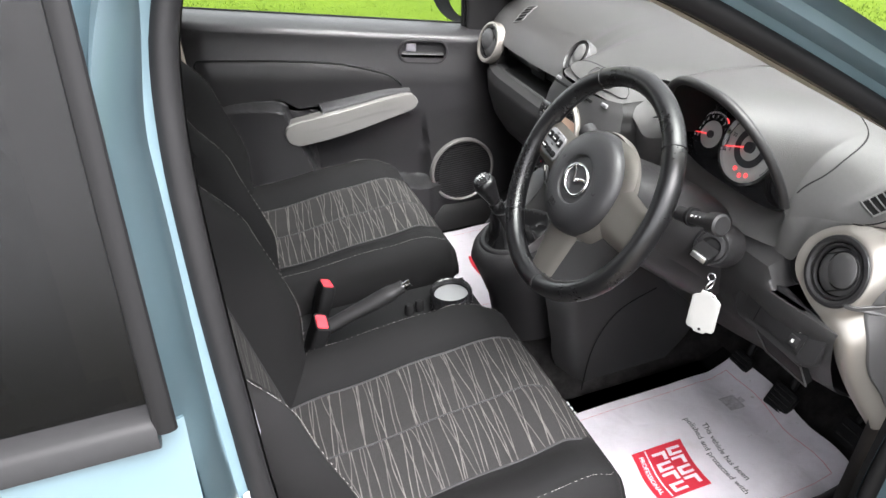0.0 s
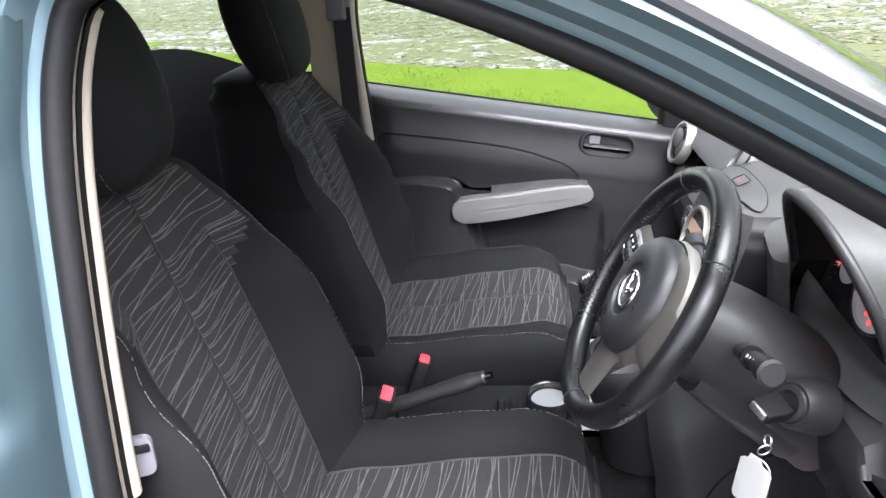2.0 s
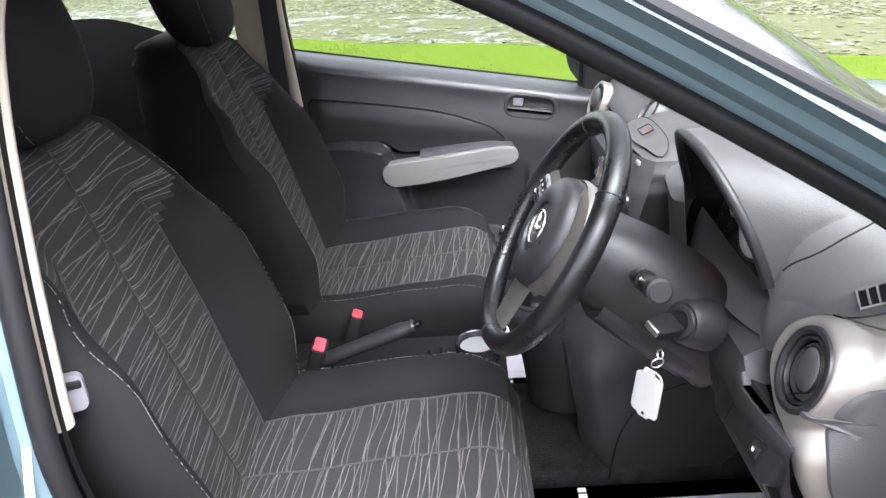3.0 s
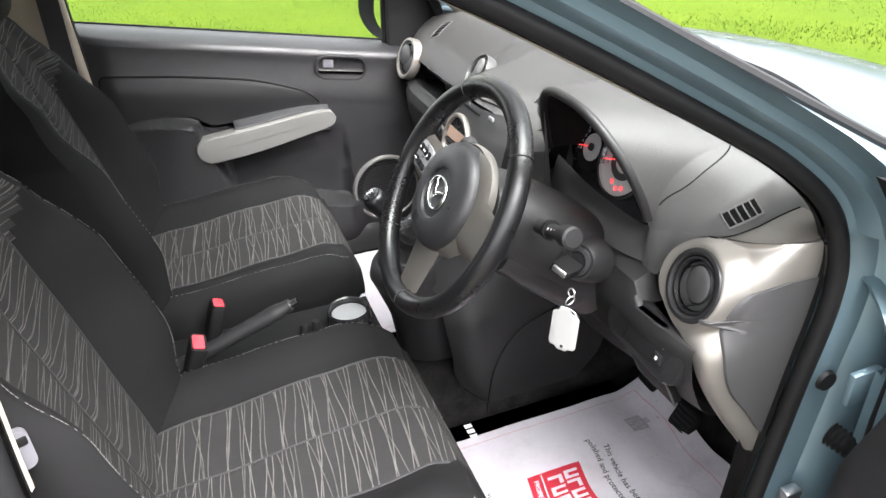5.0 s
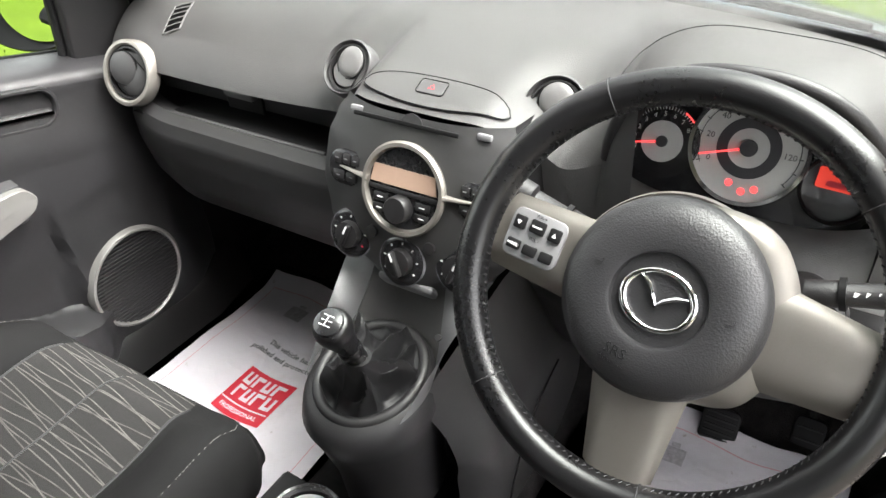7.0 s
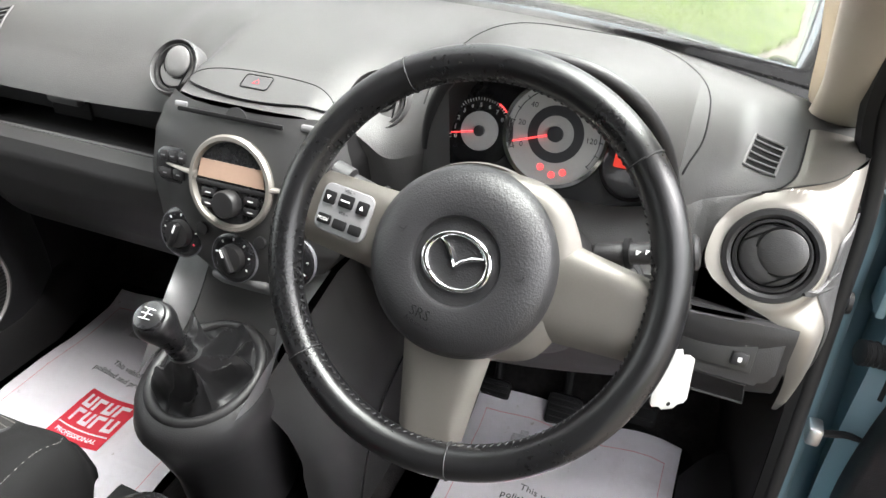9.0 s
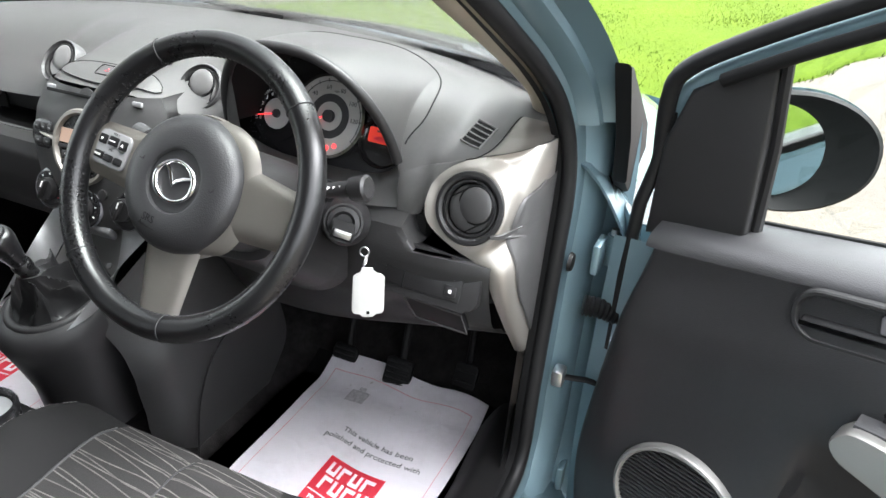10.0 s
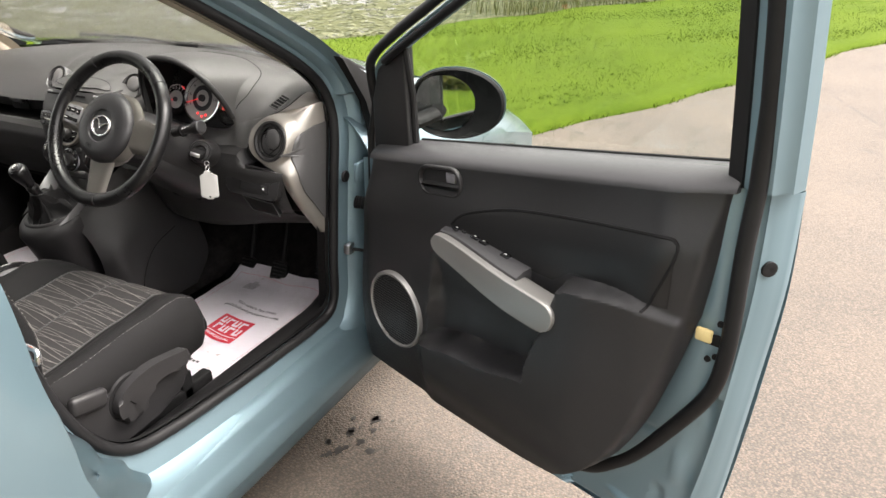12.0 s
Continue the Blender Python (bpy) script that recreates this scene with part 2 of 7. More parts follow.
def thing(name, label, category, at=(0, 0, 0), group="", kind="", m=None):
    """An Empty that holds the parts of one thing; the parts are written in world metres unless m is given."""
    ob = new(name)
    ob.empty_display_size = 0.05
    ob.matrix_basis = m if m is not None else Matrix.Translation(at)
    SPOT[ob.name] = (Matrix.Identity(4) if m is not None else Matrix.Translation(at).inverted())
    return tagged(ob, label, category, group, kind)


def link(name, bm, mat, smooth=True, keep_normals=False):
    me = bpy.data.meshes.new(name)
    if not keep_normals:
        bmesh.ops.recalc_face_normals(bm, faces=bm.faces)
    bm.to_mesh(me)
    bm.free()
    me.materials.append(mat)
    if smooth:
        me.shade_smooth()
        me.set_sharp_from_angle(angle=radians(38))
    return new(name, me)


def part(name, bm, mat, parent, label="", smooth=True):
    ob = link(name, bm, mat, smooth)
    ob.parent = parent
    if parent.type == "EMPTY":
        ob.matrix_parent_inverse = SPOT[parent.name]
    return tagged(ob, label)


def solo(name, bm, mat, label, category, kind="", group="", smooth=True):
    return tagged(link(name, bm, mat, smooth), label, category, group, kind)


def box(size, m=None, bevel=0.003, seg=2, bm=None):
    bm = bm or bmesh.new()
    r = bmesh.ops.create_cube(bm, size=1.0, matrix=(m or Matrix.Identity(4)) @ Matrix.Diagonal((*size, 1)))
    if bevel:
        vs = set(r["verts"])
        es = [e for e in bm.edges if e.verts[0] in vs and e.verts[1] in vs]
        bmesh.ops.bevel(bm, geom=es, offset=bevel, segments=seg, affect="EDGES", profile=0.5)
    return bm


def loft(rings, closed=True, cap=True, bm=None, loop=False):
    bm = bm or bmesh.new()
    rows = [[bm.verts.new(p) for p in r] for r in rings]
    n = len(rows[0])
    span = n if closed else n - 1
    pairs = list(zip(rows, rows[1:])) + ([(rows[-1], rows[0])] if loop else [])
    for a, b in pairs:
        for i in range(span):
            j = (i + 1) % n
            bm.faces.new((a[i], a[j], b[j], b[i]))
    if cap and closed and not loop:
        bm.faces.new(rows[0][::-1])
        bm.faces.new(rows[-1])
    return bm


def smooth_line(points, n=8, loop=False):
    """Catmull-Rom through the points."""
    p = [Vector(q) for q in points]
    k = len(p)
    out = []
    for i in range(k if loop else k - 1):
        a, b, c, d = (p[(i - 1) % k], p[i], p[(i + 1) % k], p[(i + 2) % k]) if loop else (p[max(i - 1, 0)], p[i], p[i + 1], p[min(i + 2, k - 1)])
        for s in range(n):
            t = s / n
            out.append(0.5 * ((2 * b) + (c - a) * t + (2 * a - 5 * b + 4 * c - d) * t * t + (3 * b - a - 3 * c + d) * t ** 3))
    if not loop:
        out.append(p[-1])
    return out


def tube(points, radius, n=10, loop=False, flat=1.0, bm=None, up=(0, 0, 1)):
    """A round or flattened bar along the points; radius may be a list."""
    pts = [Vector(p) for p in points]
    k = len(pts)
    rings = []
    for i, p in enumerate(pts):
        a = pts[(i - 1) % k] if loop else pts[max(i - 1, 0)]
        b = pts[(i + 1) % k] if loop else pts[min(i + 1, k - 1)]
        d = (b - a).normalized()
        s = d.cross(Vector(up))
        if s.length < 1e-4:
            s = d.cross(Vector((1, 0, 0)))
        s.normalize()
        w = s.cross(d)
        r = radius[i] if isinstance(radius, (list, tuple)) else radius
        rings.append([p + s * (r * math.cos(2 * math.pi * j / n)) + w * (r * flat * math.sin(2 * math.pi * j / n)) for j in range(n)])
    return loft(rings, True, True, bm, loop)


def lathe(profile, m=None, n=40, bm=None, cap=True):
    """Turns (radius, height) pairs round the local z axis."""
    m = m or Matrix.Identity(4)
    rings = [[m @ Vector((max(r, 1e-5) * math.cos(2 * math.pi * i / n), max(r, 1e-5) * math.sin(2 * math.pi * i / n), h)) for i in range(n)] for r, h in profile]
    return loft(rings, True, cap, bm)


def prism(outline, depth, m=None, bevel=0.002, seg=2, bm=None):
    """A flat outline in local xy, given depth along local z."""
    bm = bm or bmesh.new()
    m = m or Matrix.Identity(4)
    low = [bm.verts.new(m @ Vector((x, y, 0))) for x, y in outline]
    top = [bm.verts.new(m @ Vector((x, y, depth))) for x, y in outline]
    n = len(low)
    f1 = bm.faces.new(low[::-1])
    f2 = bm.faces.new(top)
    for i in range(n):
        bm.faces.new((low[i], low[(i + 1) % n], top[(i + 1) % n], top[i]))
    if bevel:
        bmesh.ops.bevel(bm, geom=list(f2.edges) + list(f1.edges), offset=bevel, segments=seg, affect="EDGES", profile=0.5)
    return bm


def sheet(f, nu, nv, thick=0.0, uv=None, bm=None):
    """A surface f(u, v) over 0..1, given thickness behind it."""
    bm = bm or bmesh.new()
    lay = bm.loops.layers.uv.new("cloth") if uv else None
    g = [[bm.verts.new(f(i / nu, j / nv)) for j in range(nv + 1)] for i in range(nu + 1)]
    made = []
    for i in range(nu):
        for j in range(nv):
            fc = bm.faces.new((g[i][j], g[i + 1][j], g[i + 1][j + 1], g[i][j + 1]))
            made.append(fc)
            if lay:
                for lp, (a, b) in zip(fc.loops, ((i, j), (i + 1, j), (i + 1, j + 1), (i, j + 1))):
                    lp[lay].uv = uv(a / nu, b / nv)
    if thick:
        bmesh.ops.solidify(bm, geom=made, thickness=thick)
    return bm


def rounded(w, h, r, n=5):
    """Outline of a rounded rectangle centred on the origin."""
    pts = []
    for cx, cy, a0 in ((w / 2 - r, h / 2 - r, 0), (-w / 2 + r, h / 2 - r, 90), (-w / 2 + r, -h / 2 + r, 180), (w / 2 - r, -h / 2 + r, 270)):
        for i in range(n + 1):
            a = radians(a0 + 90 * i / n)
            pts.append((cx + r * math.cos(a), cy + r * math.sin(a)))
    return pts


def axes(at, ahead, up=(0, 0, 1)):
    """A frame at a place whose local z points ahead and whose local y is as near to up as it can be."""
    z = Vector(ahead).normalized()
    x = Vector(up).cross(z).normalized()
    y = z.cross(x)
    m = Matrix((x, y, z)).transposed().to_4x4()
    m.translation = at
    return m


def lerp(a, b, t):
    return a + (b - a) * t


def along(table, t):
    """Piecewise smooth value at t from (t, value) pairs."""
    if t <= table[0][0]:
        return table[0][1]
    for (a, va), (b, vb) in zip(table, table[1:]):
        if t <= b:
            s = (t - a) / (b - a)
            return va + (vb - va) * (s * s * (3 - 2 * s))
    return table[-1][1]


def stitches(points, length=0.0038, gap=0.0018, r=0.00042, bm=None):
    """Short threads along a line."""
    bm = bm or bmesh.new()
    pts = [Vector(p) for p in points]
    run, step = 0.0, length + gap
    for a, b in zip(pts, pts[1:]):
        seg = (b - a).length
        d = (b - a).normalized()
        s = (-run) % step
        while s + length < seg + 1e-6:
            tube((a + d * s, a + d * (s + length)), r, 4, bm=bm)
            s += step
        run += seg
    return bm


def words(text, size, m, mat, parent, name="lettering", align="CENTER", depth=0.0002):
    """Raised lettering in the built-in font, as a mesh."""
    cu = bpy.data.curves.new("text", "FONT")
    cu.body, cu.size, cu.align_x, cu.align_y, cu.extrude, cu.resolution_u = text, size, align, "CENTER", depth, 2
    ob = new("text", cu)
    me = bpy.data.meshes.new_from_object(ob.evaluated_get(bpy.context.evaluated_depsgraph_get()))
    bpy.data.objects.remove(ob)
    bpy.data.curves.remove(cu)
    me.transform(m)
    me.materials.clear()
    me.materials.append(mat)
    out = new(name, me)
    out.parent = parent
    if parent.type == "EMPTY":
        out.matrix_parent_inverse = SPOT[parent.name]
    return out


def glide(points, x):
    """Smooth curve through (x, y) pairs, level in slope between neighbours."""
    if x <= points[0][0]:
        return points[0][1]
    if x >= points[-1][0]:
        return points[-1][1]
    k = next(i for i in range(len(points) - 1) if x <= points[i + 1][0])

    def slope(i):
        a, b = points[max(i - 1, 0)], points[min(i + 1, len(points) - 1)]
        return (b[1] - a[1]) / (b[0] - a[0])
    (x0, y0), (x1, y1) = points[k], points[k + 1]
    h = x1 - x0
    t = (x - x0) / h
    return (2 * t ** 3 - 3 * t * t + 1) * y0 + (t ** 3 - 2 * t * t + t) * h * slope(k) + (3 * t * t - 2 * t ** 3) * y1 + (t ** 3 - t * t) * h * slope(k + 1)


def ease(t):
    t = max(0.0, min(1.0, t))
    return t * t * (3 - 2 * t)

# ---- ground, lawn and pond ----


def road_edge(x):
    return 1.65 - 0.5 * x + 0.10 * math.sin(x * 0.9 + 0.6) + 0.03 * math.sin(x * 5.1)


def shore(x):
    return 6.95 - 0.60 * x + 0.18 * math.sin(x * 0.8) + 0.07 * math.sin(x * 3.3 + 1)


bm = bmesh.new()
bmesh.ops.create_grid(bm, x_segments=2, y_segments=2, size=700)
solo("ground", bm, ASPHALT, "worn grey-brown asphalt drive with stone chips", "asphalt", "structure", smooth=False)


def lawn_point(u, v):
    x = -26 + 56 * u
    a, b = road_edge(x), shore(x)
    s = v ** 1.5
    z = 0.004 + 0.045 * min(1.0, v * 12) + 0.02 * noise.noise((x * 0.7, v * 6, 0)) * min(1, v * 4)
    return Vector((x, lerp(a, b, s), max(0.006, z) if v > 0 else -0.02))


solo("lawn", sheet(lawn_point, 280, 26), LAWN, "bright green mown grass verge beside the drive", "lawn", "structure")

pond_mat = Graph("weedy_pond_water")
weed = pond_mat.ramp(pond_mat.math("ADD", pond_mat.noise(2.2, 5, 0.65), pond_mat.math("MULTIPLY", pond_mat.noise(0.25, 2), 0.5)), 0.75, 0.87)
leafy = pond_mat.mix(pond_mat.noise(14.0, 4, 0.7), (0.026, 0.031, 0.013), (0.085, 0.090, 0.042))
pcol = pond_mat.mix(weed, leafy, (0.03, 0.035, 0.02))
pb = pond_mat.n("BsdfPrincipled", Base_Color=pcol)
pond_mat.put(pb.inputs["Roughness"], pond_mat.math("SUBTRACT", 0.85, pond_mat.math("MULTIPLY", weed, 0.77)))
pond_mat.put(pb.inputs["Specular IOR Level"], pond_mat.math("ADD", 0.10, pond_mat.math("MULTIPLY", weed, 0.4)))
pond_mat.put(pb.inputs["Normal"], pond_mat.bump(pond_mat.noise(12.0, 4), 0.5, 0.03))
WATER = pond_mat.done(pb.outputs[0])


def pond_point(u, v):
    x = -26 + 39.5 * u
    return Vector((x + 16 * v, shore(x) - 0.25 + v * 30, 0.025))


solo("pond_water", sheet(pond_point, 60, 20), WATER, "still pond water, choked with weed, glinting white", "pond", "structure")
# far bank beyond the water
solo("far_bank", sheet(lambda u, v: Vector((-60 + 150 * u, 36 + 60 * v, 0.05 + 1.5 * v)), 30, 8), LAWN, "grassy far bank behind the pond", "lawn", "structure")
solo("side_bank", sheet(lambda u, v: Vector((lerp(13.5, 30, u) + 15 * v, lerp(shore(13.5), road_edge(30), u) + 34 * v, 0.03 + 0.3 * v)), 12, 12), LAWN, "grass bank at the end of the pond", "lawn", "structure")


def stain(cx, cy, r, seed):
    """An irregular dark oil mark lying on the asphalt."""
    rng = random.Random(seed)
    pts = [(cx + r * rng.uniform(0.5, 1.2) * math.cos(a * 0.35) * 1.3, cy + r * rng.uniform(0.5, 1.2) * math.sin(a * 0.35)) for a in range(18)]
    return pts


OIL = surface("dark_oil_mark", (0.030, 0.027, 0.024), 0.55, vary=0.4, relief=0.3)
rng0 = random.Random(3)
for k in range(16):
    ox, oy = 0.33 + rng0.uniform(-0.12, 0.14), -0.78 + rng0.uniform(-0.07, 0.07)
    solo("oil_mark", prism(stain(ox, oy, rng0.uniform(0.004, 0.017), k), 0.0012, None, 0), OIL, "small dark oil mark on the asphalt", "oil stain", group="oil marks", smooth=False)


def scatter(count, place, shape, seed):
    """One joined mesh of many small pieces: place() gives a matrix, shape lists vertices and faces."""
    rng = random.Random(seed)
    vs, fs = [], []
    for _ in range(count):
        m = place(rng)
        k = len(vs)
        vs.extend((m @ Vector(p))[:] for p in shape[0])
        fs.extend(tuple(i + k for i in f) for f in shape[1])
    me = bpy.data.meshes.new("stuff")
    me.from_pydata(vs, [], fs)
    return me


def grass_at(rng):
    x = rng.uniform(-5, 13)
    t = rng.random() ** 1.2
    y = lerp(road_edge(x), shore(x), t) + rng.uniform(-0.03, 0.03)
    s = rng.uniform(0.5, 1.0)
    return Matrix.LocRotScale((x, y, 0.034 * min(1, t * 12)), Euler((rng.uniform(-0.5, 0.5), rng.uniform(-0.5, 0.5), rng.uniform(0, 6.3))), (s, s, s))


BLADE_SHAPE = ([(-0.005, 0, 0), (0.005, 0, 0), (0.003, 0.008, 0.020), (-0.003, 0.008, 0.020), (0, 0.022, 0.034)], [(0, 1, 2, 3), (3, 2, 4)])
me = scatter(110000, grass_at, BLADE_SHAPE, 4)
me.materials.append(BLADE)
tagged(new("grass", me), "short bright green grass blades on the verge", "grass", kind="stuff")


def pad_at(rng):
    x = rng.uniform(-20, 15)
    d = 0.15 + 24 * rng.random() ** 1.7
    if d < 2.2 and x < 4 and rng.random() < 0.75:
        d += 2.0
    y = shore(x) + d
    s = rng.uniform(0.25, 0.75)
    return Matrix.LocRotScale((x + 0.55 * d, y, 0.030), Euler((rng.uniform(-0.12, 0.12), rng.uniform(-0.12, 0.12), rng.uniform(0, 6.3))), (s, s, s))


PAD_SHAPE = ([(0.075 * math.cos(a * math.pi / 3), 0.06 * math.sin(a * math.pi / 3), 0.012 * (a % 2)) for a in range(6)], [(0, 1, 2, 3, 4, 5)])
me = scatter(60000, pad_at, PAD_SHAPE, 9)
me.materials.append(leaf_material("floating_pond_leaf", (0.040, 0.048, 0.022), (0.105, 0.110, 0.062)))
tagged(new("pond_weed", me), "floating leaves crowding the pond surface", "pond weed", kind="stuff")


def reed_at(rng):
    x = rng.uniform(8.5, 14)
    y = shore(x) + rng.uniform(-0.15, 0.35) + rng.random() ** 2 * 0.8
    s = rng.uniform(0.3, 0.8)
    return Matrix.LocRotScale((x, y, 0.0), Euler((rng.uniform(-0.25, 0.25), rng.uniform(-0.25, 0.25), rng.uniform(0, 6.3))), (s, s, s))


REED_SHAPE = ([(-0.008, 0, 0), (0.008, 0, 0), (0.005, 0.02, 0.28), (-0.005, 0.02, 0.28), (0.0, 0.07, 0.5)], [(0, 1, 2, 3), (3, 2, 4)])
me = scatter(1500, reed_at, REED_SHAPE, 12)
me.materials.append(leaf_material("reed_leaf", (0.055, 0.075, 0.02), (0.13, 0.13, 0.05)))
tagged(new("reeds", me), "tufts of olive reeds along the pond edge", "reeds", kind="stuff")

for bx, by in ((9.2, 6.0), (11.2, 2.3)):
    fl = thing("pond_float", "white round float on the pond water", "float", (bx, by, 0.03), group="pond floats")
    part("ball", lathe([(0.09 * math.sin(math.pi * i / 10), 0.03 + 0.09 - 0.09 * math.cos(math.pi * i / 10)) for i in range(11)], Matrix.Translation((bx, by, -0.02)), 20), WHITE_TAG, fl)


def hedge_at(rng):
    t = rng.random()
    if rng.random() < 0.6:
        x, y = -13 - rng.random() * 1.5 - 0.8 * math.sin(t * 40), lerp(-14, 12, t)
    else:
        x, y = lerp(-13, 24, t), -15 - rng.random() * 1.6 - 0.8 * math.sin(t * 50)
    top = 2.2 + 0.3 * math.sin(t * 31) + 0.4 * math.sin(t * 83)
    s = rng.uniform(0.7, 1.6)
    return Matrix.LocRotScale((x, y, rng.random() ** 0.8 * top), Euler((rng.uniform(0, 6.3), rng.uniform(0, 6.3), rng.uniform(0, 6.3))), (s, s, s))


LEAF_SHAPE = ([(0, -0.11, 0), (0.07, 0, 0.02), (0, 0.13, 0), (-0.07, 0, 0.02)], [(0, 1, 2, 3)])
me = scatter(26000, hedge_at, LEAF_SHAPE, 21)
me.materials.append(leaf_material("hedge_leaf", (0.03, 0.042, 0.01), (0.14, 0.125, 0.035)))
tagged(new("hedge", me), "mixed olive and yellow hedge along the drive", "hedge", kind="stuff")
# unseen backing wall, added so no sky between the leaves reflects in the paint
solo("hedge_backing", sheet(lambda u, v: (lambda x, y: Vector((x, y, 2.7 * v + 0.3 * v * noise.noise((x, y, 0)))))(*((-13.8 + 0.4 * noise.noise((u * 40, v * 5, 0)), lerp(12, -15.8, u * 2)) if u < 0.5 else (lerp(-13.8, 24, u * 2 - 1), -15.8 + 0.4 * noise.noise((u * 40, v * 5, 3))))), 160, 10), leaf_material("hedge_shade", (0.045, 0.052, 0.018), (0.07, 0.07, 0.025)), "dark wall added inside the hedge to close its sky gaps", "hedge", "stuff")
solo("verge_behind", sheet(lambda u, v: Vector((lerp(-4.6, -14, u), lerp(-14, 12, v), 0.006 + 0.1 * u)), 6, 40), LAWN, "grass strip in front of the hedge", "lawn", "structure")

# ---- the car's shell ----
CAR = thing("hatchback_car", "light metallic blue five-door hatchback, front doors in view, parked on asphalt", "car")


def tumble(z):
    """How far in the side leans above the waist."""
    return 0.0 if z < 0.95 else 0.22 * (z - 0.95)


APERTURE = [(0.345, 0.475), (0.352, 0.56), (0.366, 0.667), (0.385, 0.80), (0.402, 0.91), (0.406, 0.985), (0.385, 1.05), (0.32, 1.112), (0.228, 1.172), (0.04, 1.282), (-0.10, 1.355), (-0.25, 1.412), (-0.38, 1.432), (-0.49, 1.422), (-0.525, 1.37), (-0.540, 1.28), (-0.543, 1.16), (-0.541, 1.04), (-0.537, 0.92), (-0.522, 0.80), (-0.490, 0.66), (-0.44, 0.545), (-0.37, 0.475), (-0.27, 0.450), (-0.10, 0.435), (0.10, 0.425), (0.24, 0.42), (0.315, 0.43)]


def aperture(side):
    """The line of the front door's seal round its opening."""
    return smooth_line([(x, side * (0.722 - tumble(z)), z) for x, z in APERTURE], 5, True)


def frame_rings(line, side, section):
    """Sections swept round the opening: (outward, sideways) offsets."""
    c = Vector((sum(p.x for p in line) / len(line), 0, sum(p.z for p in line) / len(line)))
    k = len(line)
    rings = []
    for i, p in enumerate(line):
        d = line[(i + 1) % k] - line[(i - 1) % k]
        out = Vector((d.z, 0, -d.x)).normalized()
        if out.dot(Vector((p.x - c.x, 0, p.z - c.z))) < 0:
            out = -out
        rings.append([p + out * o + Vector((0, side * s, 0)) for o, s in section(p)])
    return rings


def jamb_section(p):
    """Painted step from the seal out to the skin; wider along the sill and on the hinge post."""
    wide = 1.0
    if p.z < 0.55 and -0.45 < p.x < 0.33:
        wide = 1.55
    elif p.x > 0.30 and p.z < 1.0:
        wide = 1.25
    elif p.x < -0.40:
        wide = 0.45
    elif p.z > 1.0:
        wide = 0.46
    return [(0.004, -0.02), (0.006, 0.004), (0.022 * wide, 0.012), (0.040 * wide, 0.016), (0.050 * wide, 0.034), (0.062 * wide, 0.044), (0.085 * wide, 0.047), (0.098 * wide, 0.066), (0.105 * wide, 0.082)]


for side in (-1, 1):
    line = aperture(side)
    part("side_frame", loft(frame_rings(line, side, jamb_section), False, False, loop=True), PAINT_MATT if side < 0 else PAINT, CAR, "blue painted door opening frame")
    part("door_seal", tube([p + Vector((0, side * 0.004, 0)) for p in line], 0.0125, 12, True, up=(0, 1, 0)), RUBBER, CAR, "black rubber door seal")
    # lip of trim just inside the seal
    part("seal_lip", loft(frame_rings(line, side, lambda p: [(-0.014, -0.004), (-0.012, -0.016), (0.006, -0.022), (0.01, -0.012)]), False, False, loop=True), DARK, CAR)

for side in (-1, 1):
    # beige pillar cloth edge beside the seal
    edge = [p + Vector((-0.002, -side * 0.030, 0)) for p in aperture(side) if p.x < -0.50 and 0.93 < p.z < 1.41]
    part("pillar_edge_trim", tube(edge, 0.0135, 10, up=(0, 1, 0)), BEIGE, CAR, "beige edge of the centre pillar trim")
    gus = [(0.352, 1.128), (0.385, 1.118), (0.600, 0.985), (0.630, 0.930), (0.520, 0.890), (0.478, 0.920), (0.458, 1.000)]
    gm0 = Matrix(((1, 0, 0, 0), (0, 0, side, side * 0.774), (0, 1, 0, 0), (0, 0, 0, 1)))
    part("pillar_gusset", prism(gus, 0.022, gm0, 0.004, 2), DARK, CAR, "black corner cover at the foot of the windscreen pillar")

# windscreen, header, roof and headlining


def screen(u, v):
    y = lerp(-1, 1, u) * lerp(0.675, 0.56, v)
    b = lerp(-1, 1, u)
    base = Vector((0.665 - 0.150 * b * b, y, 1.040 - 0.012 * b * b))
    top = Vector((-0.04 - 0.10 * b * b, y, 1.440 - 0.03 * b * b))
    p = base.lerp(top, v)
    p.z += 0.035 * math.sin(math.pi * v)
    return p


WS = part("windscreen", sheet(screen, 24, 16, 0.004), SCREEN_GLASS, CAR, "clear windscreen glass")
WS.visible_shadow = False
part("windscreen_band", sheet(lambda u, v: screen(u, -0.03 + 0.038 * v) + Vector((0, 0, 0.004)), 24, 3, 0.003), GLOSS, CAR, "black band along the foot of the windscreen")


def roof_point(u, v, lift=0.0, inset=0.0):
    b = lerp(-1, 1, u)
    x = lerp(-0.05 - 0.10 * b * b, -1.72, v)
    hw = lerp(0.580, 0.565, v) + 0.035 * math.sin(math.pi * v) - inset
    z = 1.462 + 0.10 * math.sin(math.pi * (0.12 + 0.6 * v)) - 0.05 * v - 0.035 * b ** 4 - 0.006 * b * b
    return Vector((x, b * hw, z + lift))


part("roof", sheet(lambda u, v: roof_point(u, v, 0.012), 24, 24, 0.006), PAINT, CAR)
part("headlining", sheet(lambda u, v: roof_point(u, v, -0.012, 0.02), 20, 20, 0.006), BEIGE, CAR, "beige headlining cloth")


